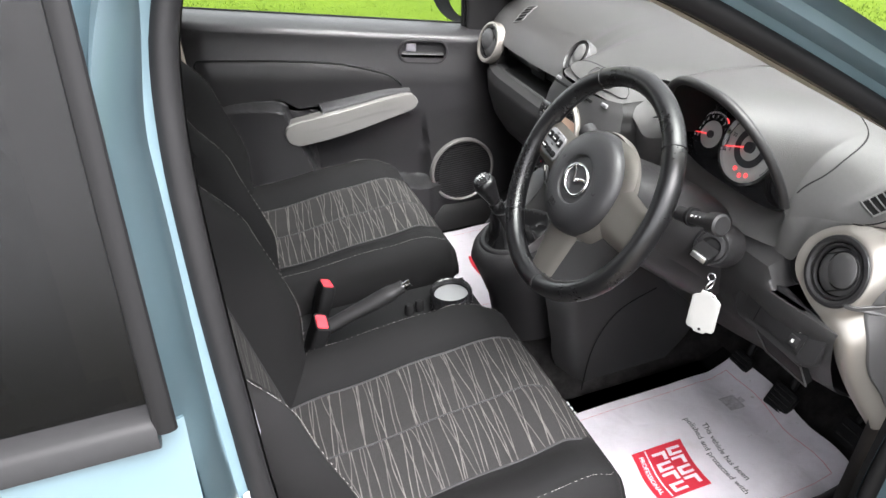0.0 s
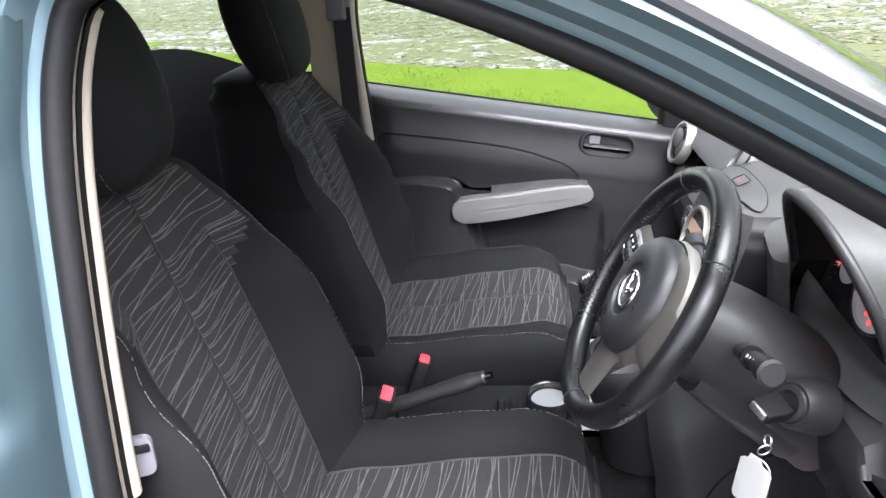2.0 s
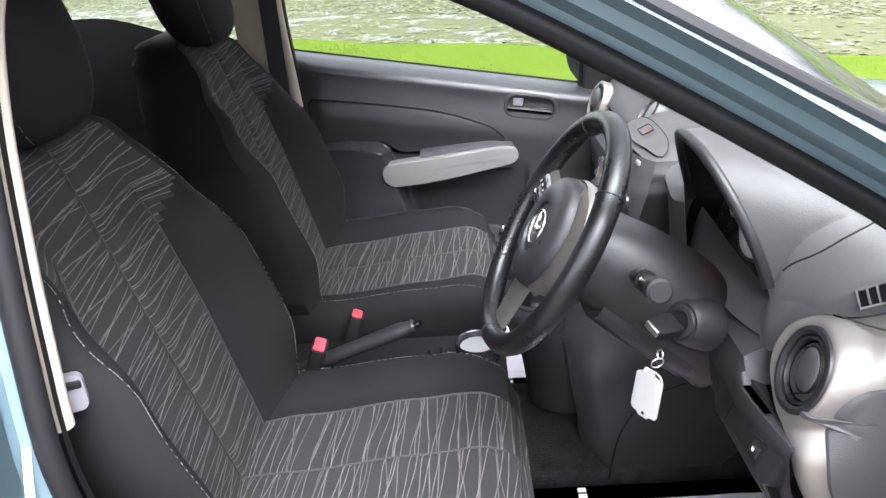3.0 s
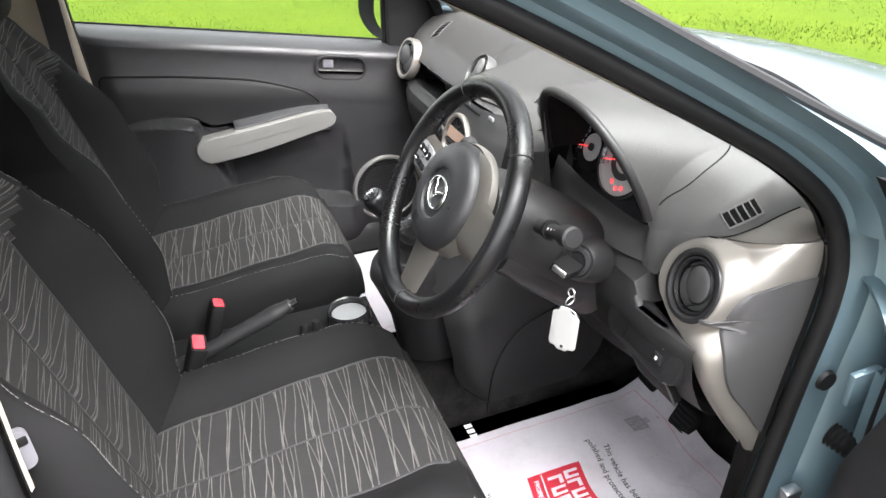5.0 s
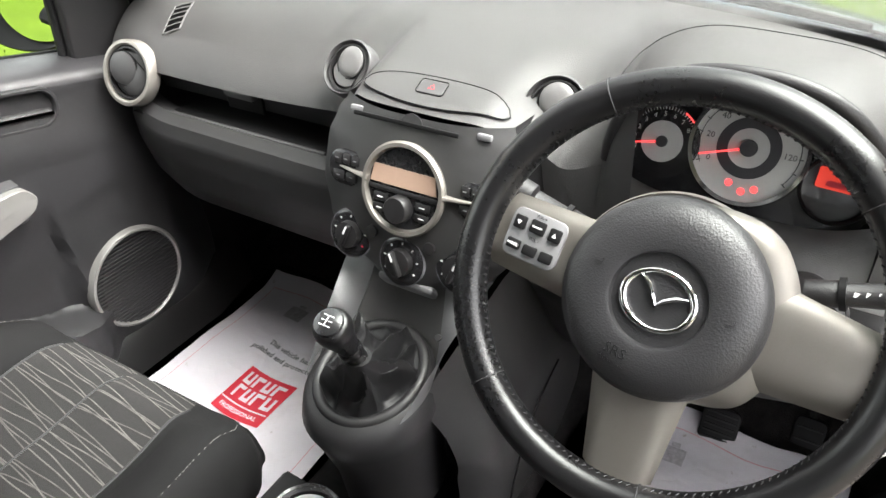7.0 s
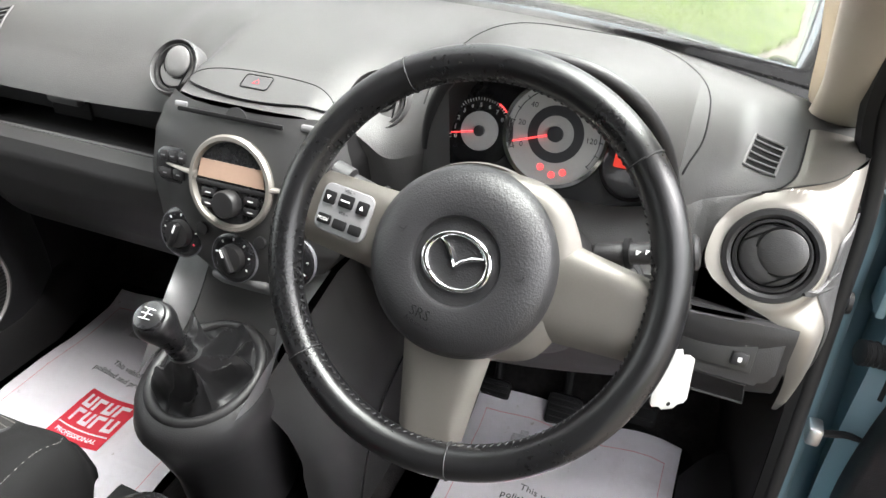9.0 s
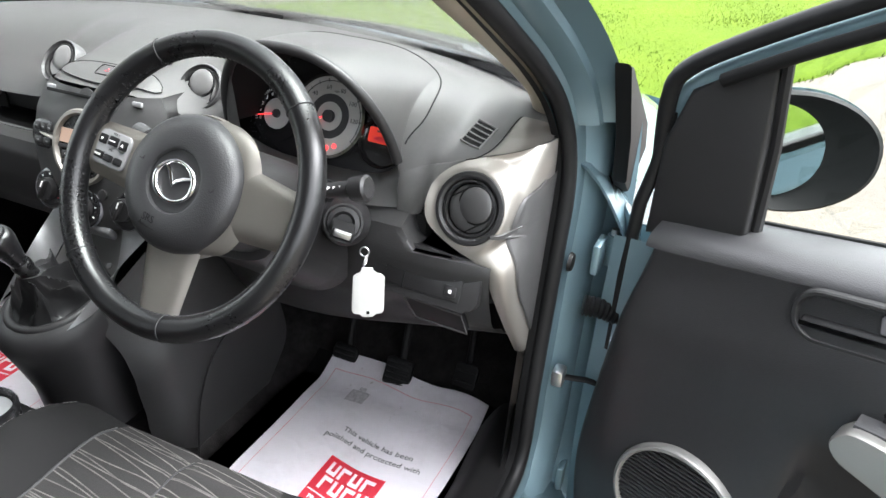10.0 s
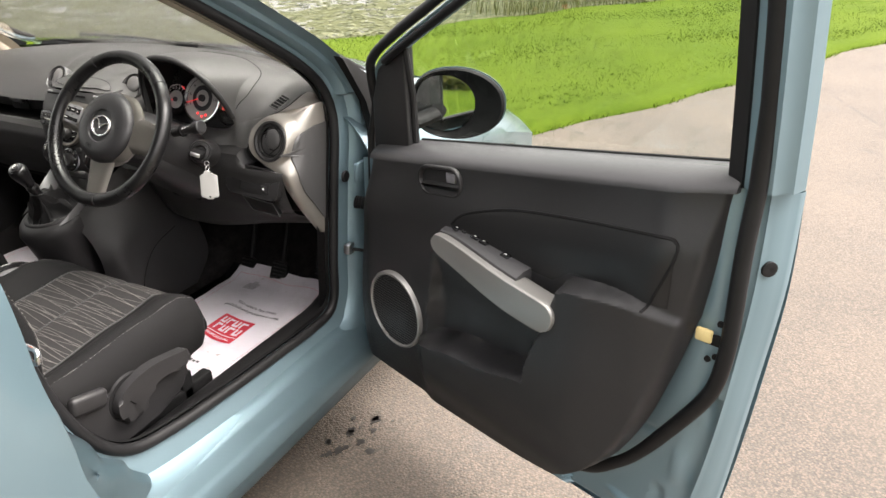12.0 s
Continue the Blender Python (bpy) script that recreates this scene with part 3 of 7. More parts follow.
def rail(side):
    return smooth_line([(0.60, side * 0.70, 1.015), (0.50, side * 0.70, 1.064), (0.32, side * 0.678, 1.162), (0.10, side * 0.645, 1.283), (-0.10, side * 0.620, 1.392), (-0.30, side * 0.605, 1.475), (-0.60, side * 0.62, 1.545), (-1.1, side * 0.60, 1.540), (-1.6, side * 0.57, 1.47)], 6)


for side in (-1, 1):
    part("pillar_and_rail", tube(rail(side), 0.030, 14, flat=0.72, up=(0.35, 0, 1)), PAINT, CAR, "blue painted windscreen pillar and roof rail")
    trim = smooth_line([(0.50, side * 0.672, 0.99), (0.42, side * 0.672, 1.065), (0.30, side * 0.655, 1.142), (0.12, side * 0.63, 1.245), (-0.06, side * 0.605, 1.345), (-0.22, side * 0.585, 1.415)], 6)
    part("pillar_trim", tube(trim, 0.034, 16, flat=0.70), BEIGE, CAR, "beige moulded windscreen pillar trim")
    inner = smooth_line([(0.525, side * 0.640, 1.018), (0.485, side * 0.633, 1.057), (0.396, side * 0.621, 1.120), (0.329, side * 0.609, 1.166), (0.15, side * 0.586, 1.262), (-0.05, side * 0.562, 1.372)], 6)
    part("pillar_flange", sheet(lambda u, v, a=inner, b=trim: a[round(u * 30)].lerp(b[round(u * 30)], v) + Vector((-0.004, -0.004 * (1 if b[0].y > 0 else -1), 0.0)) * math.sin(math.pi * v), 30, 6, 0.004), BEIGE, CAR, "beige lip of the pillar trim against the windscreen")
    gut = [p + Vector((0.012, side * -0.012, 0.024)) for p in rail(side)[:26]]
    part("screen_gutter", tube(gut, 0.008, 8), RUBBER, CAR, "black gutter strip beside the windscreen")


# bonnet, cowl and wings
def bonnet(u, v):
    b = lerp(-1, 1, u)
    hw = lerp(0.66, 0.60, v)
    x = lerp(0.73 - 0.10 * b * b, 1.62 - 0.20 * b * b, v)
    return Vector((x, b * hw, lerp(1.005, 0.80, v ** 1.5) + 0.02 * math.sin(math.pi * v) - 0.035 * b * b))


part("bonnet", sheet(bonnet, 24, 20, 0.006), PAINT, CAR)
part("cowl", sheet(lambda u, v: Vector((lerp(0.60, 0.78, v) - 0.12 * lerp(-1, 1, u) ** 2, lerp(-0.66, 0.66, u), 1.0 - 0.03 * math.sin(math.pi * v))), 20, 4, 0.006), DARK, CAR, "black plastic scuttle panel")
for k, (y0, y1) in enumerate(((-0.52, 0.02), (-0.05, 0.50))):
    w = thing("wiper", "black windscreen wiper resting along the foot of the glass", "wiper", (0.70, y0, 1.02), group="wipers")
    part("arm", tube(smooth_line([(0.70 - 0.14 * y0 * y0, y0, 1.02), (0.705, (y0 + y1) / 2, 1.045), (0.69, y1 * 0.8, 1.05)], 5), 0.007, 8), DARK, w)
    part("blade", tube(smooth_line([(0.66 - 0.14 * (y0 * 0.8) ** 2, y0 * 0.85, 1.045), (0.665, (y0 + y1) / 2, 1.055), (0.66, y1, 1.052)], 5), 0.009, 6), RUBBER, w)


def wing(side):
    def f(u, v):
        x = lerp(0.44, 1.66, u)
        edge = bonnet(0 if side < 0 else 1, max(0.0, (x - 0.63) / 0.9))
        ztop = lerp(0.965, edge.z, min(1, max(0, (x - 0.44) / 0.25))) - 0.004
        ytop = lerp(0.70, abs(edge.y) + 0.004, min(1, max(0, (x - 0.44) / 0.25)))
        s = v
        y = lerp(ytop, 0.845 - 0.10 * max(0, u - 0.6) ** 1.2, min(1, (s * 3) ** 0.6))
        z = lerp(ztop, 0.30, s ** 1.15)
        return Vector((x, side * y, z))
    bm = sheet(f, 30, 24)
    cut = [fc for fc in bm.faces if (fc.calc_center_median().x - 1.28) ** 2 + (fc.calc_center_median().z - 0.30) ** 2 < 0.34 ** 2]
    bmesh.ops.delete(bm, geom=cut, context="FACES")
    bmesh.ops.solidify(bm, geom=list(bm.faces), thickness=0.004)
    return bm


for side in (-1, 1):
    part("wing", wing(side), PAINT, CAR)
part("nose", sheet(lambda u, v: Vector((1.62 - 0.2 * lerp(-1, 1, u) ** 2 + 0.10 * math.sin(math.pi * v), lerp(-0.74, 0.74, u), lerp(0.80, 0.24, v))), 20, 10, 0.006), PAINT, CAR)


# rear doors and quarter: outer skin back from the rear door's front edge
def rear_edge(z):
    return along([(0.20, -0.34), (0.30, -0.43), (0.45, -0.510), (0.62, -0.545), (0.85, -0.570), (1.05, -0.578), (1.42, -0.560)], z)


def rear_skin(side):
    def f(u, v):
        z = lerp(0.20, 1.106, v)
        x = lerp(rear_edge(z), -1.78, u)
        bulge = 0.828 + 0.024 * math.sin(math.pi * min(1, max(0, (z - 0.2) / 0.95))) - 0.07 * max(0, u - 0.5) ** 2
        bulge -= 0.014 * max(0, 1 - u * 14) ** 2 + 0.030 * ease((z - 0.97) / 0.14)
        return Vector((x, side * (bulge - tumble(z) * 0.3), z))
    bm = sheet(f, 48, 26)
    cut = [fc for fc in bm.faces if (fc.calc_center_median().x + 1.21) ** 2 + (fc.calc_center_median().z - 0.30) ** 2 < 0.34 ** 2]
    bmesh.ops.delete(bm, geom=cut, context="FACES")
    bmesh.ops.solidify(bm, geom=list(bm.faces), thickness=0.005)
    return bm


for side in (-1, 1):
    part("rear_door_skin", rear_skin(side), PAINT, CAR, "light blue rear door and quarter panel")
    part("rear_sill_rail", loft([[Vector((x, side * (y - 0.02 * k), z)) for y, z in ((0.770, 1.098), (0.800, 1.099), (0.806, 1.104), (0.800, 1.118), (0.794, 1.123), (0.770, 1.124))] for k, x in ((0, -0.594), (0.02, -0.61), (0.25, -0.85), (0.5, -1.1), (1, -1.62))], True, True), RUBBER, CAR, "black waist strip under the rear window")
    pane = part("rear_window", sheet(lambda u, v, s=side: Vector((lerp(-0.592, -1.55, u), s * (0.784 - 0.150 * v - 0.02 * u), lerp(1.10, 1.545, v))), 10, 6, 0.004), TINTED if side < 0 else GLASS, CAR, "dark tinted rear side window" if side < 0 else "")
    pane.visible_shadow = False
    part("rear_window_frame", tube([(-0.588, side * 0.797, 1.112), (-0.587, side * 0.782, 1.18), (-0.586, side * 0.750, 1.28), (-0.583, side * 0.712, 1.41), (-0.576, side * 0.672, 1.54)], 0.0085, 10, flat=0.7, up=(0, 1, 0)), DARK, CAR, "black channel round the rear window")
    def pillar(u, v, s=side):
        z = lerp(0.40, 1.52, v)
        xf = along([(0.40, -0.36), (0.475, -0.405), (0.545, -0.458), (0.66, -0.508), (0.80, -0.540), (0.92, -0.555), (1.04, -0.559), (1.28, -0.556), (1.42, -0.535), (1.52, -0.50)], z)
        xr = lerp(rear_edge(z) + 0.003, -0.584, ease((z - 1.06) / 0.04)) + 0.03 * max(0, z - 1.30)
        yr = lerp(0.826 + 0.024 * math.sin(math.pi * min(1, max(0, (z - 0.2) / 0.95))) - 0.030, 0.778, ease((z - 1.04) / 0.07)) - 0.30 * max(0, z - 1.15)
        yf = 0.752 - tumble(z)
        return Vector((lerp(xf, xr, u), s * lerp(yf, yr, u ** 0.55), z))
    part("door_pillar", sheet(pillar, 10, 90, 0.006), PAINT, CAR, "blue painted centre pillar")

part("tailgate", sheet(lambda u, v: Vector((-1.78 + 0.10 * v ** 2 + 0.05 * lerp(-1, 1, u) ** 2, lerp(-0.76, 0.76, u) * (1 - 0.25 * v), lerp(0.28, 1.42, v))), 16, 16, 0.008), PAINT, CAR)
part("underside", box((3.2, 1.5, 0.04), Matrix.Translation((-0.1, 0, 0.23)), 0.01), DARK, CAR)
for side in (-1, 1):
    # outer sill beam under the door
    part("sill", sheet(lambda u, v, s=side: Vector((lerp(-0.56, 0.60, u), s * (0.684 + 0.009 * ease((v - 0.10) / 0.05) + 0.115 * math.sin(math.pi * (0.12 + 0.60 * v)) + 0.004 * ease((v - 0.34) / 0.05) - 0.006 * ease((v - 0.62) / 0.06)), lerp(0.385, 0.185, v))), 30, 40, 0.006), PAINT_MATT, CAR, "light blue door sill")
for wx in (1.28, -1.21):
    for side in (-1, 1):
        m = axes((wx, side * 0.74, 0.295), (0, side, 0))
        wh = part("wheel", lathe([(0.20, -0.085), (0.28, -0.09), (0.295, -0.06), (0.297, 0.0), (0.295, 0.06), (0.28, 0.085), (0.205, 0.08)], m, 48), RUBBER, CAR, "black tyre on a silver rim")
        part("rim", lathe([(0.02, 0.06), (0.17, 0.05), (0.20, 0.075), (0.205, 0.06), (0.19, 0.0)], m, 40), SILVER, wh)

# floor, tunnel, bulkhead and rear bench
def floor_pt(u, v):
    x, y = lerp(-1.5, 0.78, u), lerp(-0.70, 0.70, v)
    z = 0.335 + 0.10 * max(0, 1 - abs(y) / 0.16) ** 0.5 * (1 if x < 0.55 else 0.4)
    z += 0.55 * max(0, x - 0.47) ** 1.05 * 1.9
    z += 0.05 * max(0, abs(y) - 0.62) / 0.08
    return Vector((x, y, z))


part("carpet", sheet(floor_pt, 60, 56, 0.006), CARPET, CAR, "charcoal fitted carpet")
part("bulkhead", box((0.03, 1.28, 0.50), Matrix.Translation((0.78, 0, 0.69)), 0.01), DARK, CAR)
for side in (-1, 1):
    part("sill_trim", sheet(lambda u, v, s=side: Vector((lerp(-0.47, 0.44, u), s * lerp(0.612, 0.712, v), 0.352 + 0.075 * math.sin(math.pi * 0.5 * min(1, v * 1.8)) + 0.012 * v + 0.035 * max(0, u - 0.86) * 7)), 24, 12, 0.008), PLASTIC, CAR, "black sill tread trim")
    part("kick_panel", sheet(lambda u, v, s=side: Vector((lerp(0.30, 0.74, u) + 0.03 * v, s * (0.700 - 0.055 * math.sin(math.pi * 0.5 * u)), lerp(0.40, 0.70, v))), 12, 10, 0.008), PLASTIC, CAR, "black footwell side trim")
    part("centre_pillar_trim", sheet(lambda u, v, s=side: Vector((lerp(-0.548, -0.66, u) - 0.004 * (1 - v), s * (0.705 - 0.045 * math.sin(math.pi * u * 0.6) + 0.02 * u - tumble(lerp(0.98, 1.44, v))), lerp(0.98, 1.44, v))), 8, 16, 0.008), BEIGE, CAR, "beige centre pillar trim")
    part("centre_pillar_base", sheet(lambda u, v, s=side: Vector((lerp(-0.575, -0.70, u) + 0.05 * (1 - v) ** 2, s * (0.705 - 0.05 * math.sin(math.pi * u * 0.6)), lerp(0.42, 1.0, v))), 8, 14, 0.008), PLASTIC, CAR, "black centre pillar base trim")
    part("rear_door_trim", sheet(lambda u, v, s=side: Vector((lerp(-0.62, -1.5, u), s * (0.735 - 0.03 * math.sin(math.pi * v)), lerp(0.36, 1.125 + 0.085 * ease((u - 0.12) / 0.4), v))), 20, 10, 0.03), DOOR_SKIN, CAR, "black rear door lining")
bench = thing("rear_bench", "black cloth rear bench seat in shade", "rear seat", (-1.2, 0, 0.36))
part("cushion", box((0.50, 1.22, 0.20), Matrix.Translation((-1.18, 0, 0.50)), 0.05, 4), CLOTH, bench)
part("backrest", box((0.16, 1.24, 0.62), pose(-1.48, 0, 0.86, 0, -14, 0), 0.05, 4), CLOTH, bench)

# ---- front doors ----
HINGE = (0.46, 0.80)
# the door is written closed, from its hinge: u back, n inward, w up


def belt(u):
    return 0.905 + 0.165 * (u - 0.10) / 0.92


def pocket_lip(u):
    return glide([(0.33, 0.500), (0.37, 0.520), (0.41, 0.526), (0.47, 0.544), (0.58, 0.558), (0.70, 0.590)], u)


def trim_n(u, w):
    """Depth of the lining inward of the hinge line."""
    drop = max(0.0, belt(u) - 0.022 - w)
    n = 0.072 + 0.026 * ease(drop / 0.13) + 0.012 * ease((drop - 0.20) / 0.20)
    n -= 0.022 * ease((0.12 - u) / 0.10) + 0.024 * ease((u - 0.93) / 0.10)
    # speaker swelling, its shoulder towards the pocket
    n += 0.016 * math.exp(-(((w - 0.535) / 0.150) ** 4) - ((u - 0.235) / 0.125) ** 4)
    # outer wall of the pocket below its lip
    wall = ease((u - 0.325) / 0.07) * ease((pocket_lip(u) + 0.004 - w) / 0.014) * along([(0.33, 0.25), (0.45, 0.9), (0.52, 1.0)], w)
    # armrest block behind the pocket
    fr = glide([(0.34, 0.760), (0.50, 0.712), (0.592, 0.700), (0.64, 0.708), (0.73, 0.738), (0.80, 0.760), (0.84, 0.772)], w)
    top = glide([(0.74, 0.806), (0.78, 0.824), (0.82, 0.834), (0.90, 0.838), (0.98, 0.826), (1.03, 0.818)], u)
    block = ease((u - fr + 0.006) / 0.020) * ease((top + 0.004 - w) / 0.016) * along([(0.33, 0.25), (0.45, 0.9), (0.56, 1.0)], w)
    n += 0.050 * max(wall, block) * (1 - 0.80 * ease((u - 0.80) / 0.20))
    # hollow of the pocket above the lip
    hollow = ease((u - 0.362) / 0.016) * ease((0.700 - u + 0.05 * (w - 0.6)) / 0.014) * ease((w - pocket_lip(u)) / 0.010) * (1 - ease((w - 0.64) / 0.12))
    n -= 0.026 * hollow
    # cup-shaped stop at the front of the pocket
    n += 0.010 * math.exp(-((u - 0.375) / 0.012) ** 2) * ease((w - pocket_lip(u)) / 0.01) * (1 - ease((w - 0.60) / 0.04))
    return n


def door_frame_matrix(side, swing):
    """World pose of a door written as (u, n, w)."""
    base = Matrix(((-1, 0, 0, 0), (0, -side, 0, 0), (0, 0, 1, 0), (0, 0, 0, 1)))
    across = HINGE[1] if side < 0 else HINGE[1] - 0.028
    return Matrix.Translation((HINGE[0], side * across, 0)) @ Matrix.Rotation(radians(swing), 4, "Z") @ base


def make_door(side, swing, name, label):
    """Linings, frame, glass and fittings; mirrored pairs share this code."""
    M = door_frame_matrix(side, swing)
    D = thing(name, label, "car door", m=Matrix.Identity(4))
    D.matrix_basis = Matrix.Translation(M.translation)
    SPOT[D.name] = Matrix.Translation(M.translation).inverted()
    P = lambda u, n, w: M @ Vector((u, n, w))  # noqa: E731
    INWARD = M.to_3x3() @ Vector((0, 1, 0))

    def coons(bottom, top, left, right):
        """A patch (u, w) between four edges, each a function of 0..1."""
        def f(a, b):
            c, d, e, g_ = bottom(a), top(a), left(b), right(b)
            p = lerp(c[0], d[0], b) + lerp(e[0], g_[0], a) - lerp(lerp(bottom(0)[0], bottom(1)[0], a), lerp(top(0)[0], top(1)[0], a), b)
            q = lerp(c[1], d[1], b) + lerp(e[1], g_[1], a) - lerp(lerp(bottom(0)[1], bottom(1)[1], a), lerp(top(0)[1], top(1)[1], a), b)
            return p, q
        return f

    def edge_of(points):
        line = smooth_line([(u, 0, w) for u, w in points], 8)
        def f(t):
            i = t * (len(line) - 1)
            p = line[int(i)].lerp(line[min(int(i) + 1, len(line) - 1)], i % 1)
            return p.x, p.z
        return f

    LOW = edge_of([(0.100, 0.318), (0.30, 0.318), (0.50, 0.326), (0.66, 0.338), (0.770, 0.362)])
    HIGH = edge_of([(u, belt(u) - 0.022) for u in (0.088, 0.35, 0.60, 0.85, 1.034)])
    FRONT = edge_of([(0.100, 0.318), (0.052, 0.380), (0.036, 0.480), (0.044, 0.620), (0.066, 0.760), (0.088, belt(0.088) - 0.022)])
    REAR = edge_of([(0.770, 0.362), (0.885, 0.462), (0.950, 0.578), (0.989, 0.718), (1.012, 0.853), (1.024, 0.97), (1.034, belt(1.034) - 0.022)])
    patch = coons(LOW, HIGH, FRONT, REAR)

    def lining(a, b):
        u, wv = patch(a, b)
        edge = min(a * 1.2, 1 - a, b * 0.8, 1.0) * 26
        return P(u, trim_n(u, wv) - 0.040 * max(0.0, 1 - edge) ** 2, wv)

    part("lining", sheet(lining, 170, 170, -0.010 if side < 0 else 0.010), DOOR_SKIN, D, "black grained door lining")

    def capping(a, b):
        u = lerp(0.088, 1.034, a)
        n0 = trim_n(u, belt(u) - 0.022)
        ang = b * math.pi / 2
        return P(u, lerp(n0, -0.012, 1 - math.cos(ang)), belt(u) - 0.022 + 0.036 * math.sin(ang))

    part("capping", sheet(capping, 40, 12), DOOR_SKIN, D, "rounded top of the door lining")
    part("capping_end", sheet(lambda a, b: (lambda p: p + (P(1.034, -0.02, p.z) - p) * b)(capping(1.0, a)), 10, 6), DOOR_SKIN, D)
    part("waist_seal", tube([P(u, -0.014, belt(u) + 0.014) for u in [0.20 + 0.0415 * k for k in range(21)]], 0.004, 8), RUBBER, D, "black rubber strip at the foot of the glass")

    # pressed steel shell
    SK_LOW = [(-0.02, 0.228), (0.30, 0.216), (0.60, 0.216), (0.98, 0.234)]
    SK_REAR = [(0.98, 0.234), (1.045, 0.300), (1.062, 0.420), (1.074, 0.550), (1.086, 0.700), (1.099, 0.880), (1.097, 1.050)]
    IN_LOW = [(0.02, 0.250), (0.30, 0.238), (0.60, 0.242), (0.93, 0.262)]
    IN_REAR = [(0.93, 0.262), (1.010, 0.325), (1.032, 0.430), (1.050, 0.560), (1.064, 0.710), (1.074, 0.890), (1.072, 1.066)]
    skin_patch = coons(edge_of(SK_LOW), edge_of([(-0.02, 0.840), (0.35, 0.903), (0.70, 0.965), (1.097, 1.050)]), edge_of([(-0.02, 0.228), (-0.02, 0.5), (-0.02, 0.840)]), edge_of(SK_REAR))

    def skin(a, b):
        u, wv = skin_patch(a, b)
        return P(u, -0.045 - 0.022 * math.sin(math.pi * min(1, max(0, (wv - 0.2) / 0.85))), wv)

    inner_patch = coons(edge_of(IN_LOW), edge_of([(0.02, 0.862), (0.35, 0.918), (0.70, 0.980), (1.072, 1.066)]), edge_of([(0.02, 0.250), (0.01, 0.5), (0.02, 0.862)]), edge_of(IN_REAR))
    seal_path = smooth_line([(0.30, 0, 0.296), (0.50, 0, 0.302), (0.68, 0, 0.318), (0.80, 0, 0.352), (0.870, 0, 0.410), (0.926, 0, 0.478), (1.004, 0, 0.604), (1.048, 0, 0.690), (1.062, 0, 0.770), (1.063, 0, 0.850), (1.061, 0, 0.958), (1.064, 0, 1.07)], 6)

    def emboss(u, w):
        e = 0.0
        for cu, cw, ru, rw, k in ((1.030, 0.62, 0.010, 0.05, 0.005), (1.030, 0.88, 0.010, 0.05, 0.004), (0.965, 0.372, 0.012, 0.034, -0.009), (0.905, 0.318, 0.050, 0.010, 0.008), (1.000, 0.470, 0.014, 0.040, 0.006), (0.62, 0.272, 0.16, 0.008, 0.004), (0.25, 0.270, 0.12, 0.008, 0.004), (0.945, 0.545, 0.030, 0.008, -0.005)):
            e += k * math.exp(-((u - cu) / ru) ** 4 - ((w - cw) / rw) ** 4)
        return e

    def pressing(a, b):
        u, w = inner_patch(a, b)
        # the corner outside the seal lies a step lower
        far = 0.0
        if w < 0.66 and u > 0.75:
            base_w = glide([(0.75, 0.328), (0.80, 0.352), (0.870, 0.410), (0.926, 0.478), (1.004, 0.604), (1.05, 0.690)], u)
            far = ease((base_w - w) / 0.03)
        n = 0.012 + 0.028 * ease(14 * min(b * 0.7, 1 - a)) - 0.016 * far
        return P(u, n + emboss(u, w), w)

    part("inner_pressing", sheet(pressing, 140, 130), PAINT_MATT, D, "blue painted inner door pressing")
    part("outer_skin", sheet(skin, 40, 30, 0.004), PAINT, D, "light blue outer door skin")
    fold = []
    in_low, in_rear, sk_low, sk_rear = edge_of(IN_LOW), edge_of(IN_REAR), edge_of(SK_LOW), edge_of(SK_REAR)
    for k in range(81):
        t = k / 80
        a, b = (in_low(t * 2.5), sk_low(t * 2.5)) if t < 0.4 else (in_rear((t - 0.4) / 0.6), sk_rear((t - 0.4) / 0.6))
        at_ = lambda s: (lerp(a[0], b[0], s), lerp(a[1], b[1], s))  # noqa: E731
        fold.append([P(at_(s)[0], n, at_(s)[1]) for s, n in ((0.0, 0.013), (0.20, 0.002), (0.62, -0.010), (0.68, -0.020), (0.94, -0.030), (1.0, -0.034), (1.0, -0.047))])
    part("door_edge", loft(fold, False, False), PAINT_MATT, D, "blue painted folded door edge")
    seal_line = [P(p.x, along([(0.0, 0.032), (0.46, 0.034), (0.62, 0.044)], p.z), p.z) for p in seal_path]
    part("door_weatherstrip", tube(seal_line + [P(1.066, 0.052, 1.12), P(1.068, 0.062, 1.20), P(1.068, 0.082, 1.30), P(1.066, 0.104, 1.41)], 0.0140, 12, up=INWARD), RUBBER, D, "black rubber strip round the door edge")
    # window frame: sloped front rail and upright rear rail, leaning in with height
    lean = lambda w: 0.20 * max(0.0, w - 0.98)  # noqa: E731
    front = smooth_line([(0.062, 0, 0.96), (0.066, 0, 1.06), (0.090, 0, 1.112), (0.194, 0, 1.178), (0.345, 0, 1.258), (0.46, 0, 1.318), (0.58, 0, 1.372), (0.72, 0, 1.412), (0.90, 0, 1.432), (1.06, 0, 1.43)], 5)
    part("upper_frame", tube([P(p.x + 0.004, -0.012 + lean(p.z), p.z - 0.006) for p in front], 0.017, 12, flat=0.85), PAINT_MATT, D, "blue painted window frame rail")
    part("frame_seal", tube([P(p.x - 0.008, 0.012 + lean(p.z), p.z + 0.012) for p in front], 0.012, 10), RUBBER, D, "thick black seal on the window frame")
    part("front_seal", tube([P(0.040, 0.030, 0.62), P(0.042, 0.032, 0.80), P(0.046, 0.030, 0.92), P(0.056, 0.022, 0.98), P(0.062, 0.016, 1.06)], 0.010, 10, up=INWARD), RUBBER, D)
    part("front_edge", sheet(lambda a, b: P(lerp(-0.020, 0.036, ease(a)), lerp(-0.046, 0.030, a), lerp(0.24, 0.88, b)), 8, 20), PAINT_MATT, D, "blue painted front end of the door")
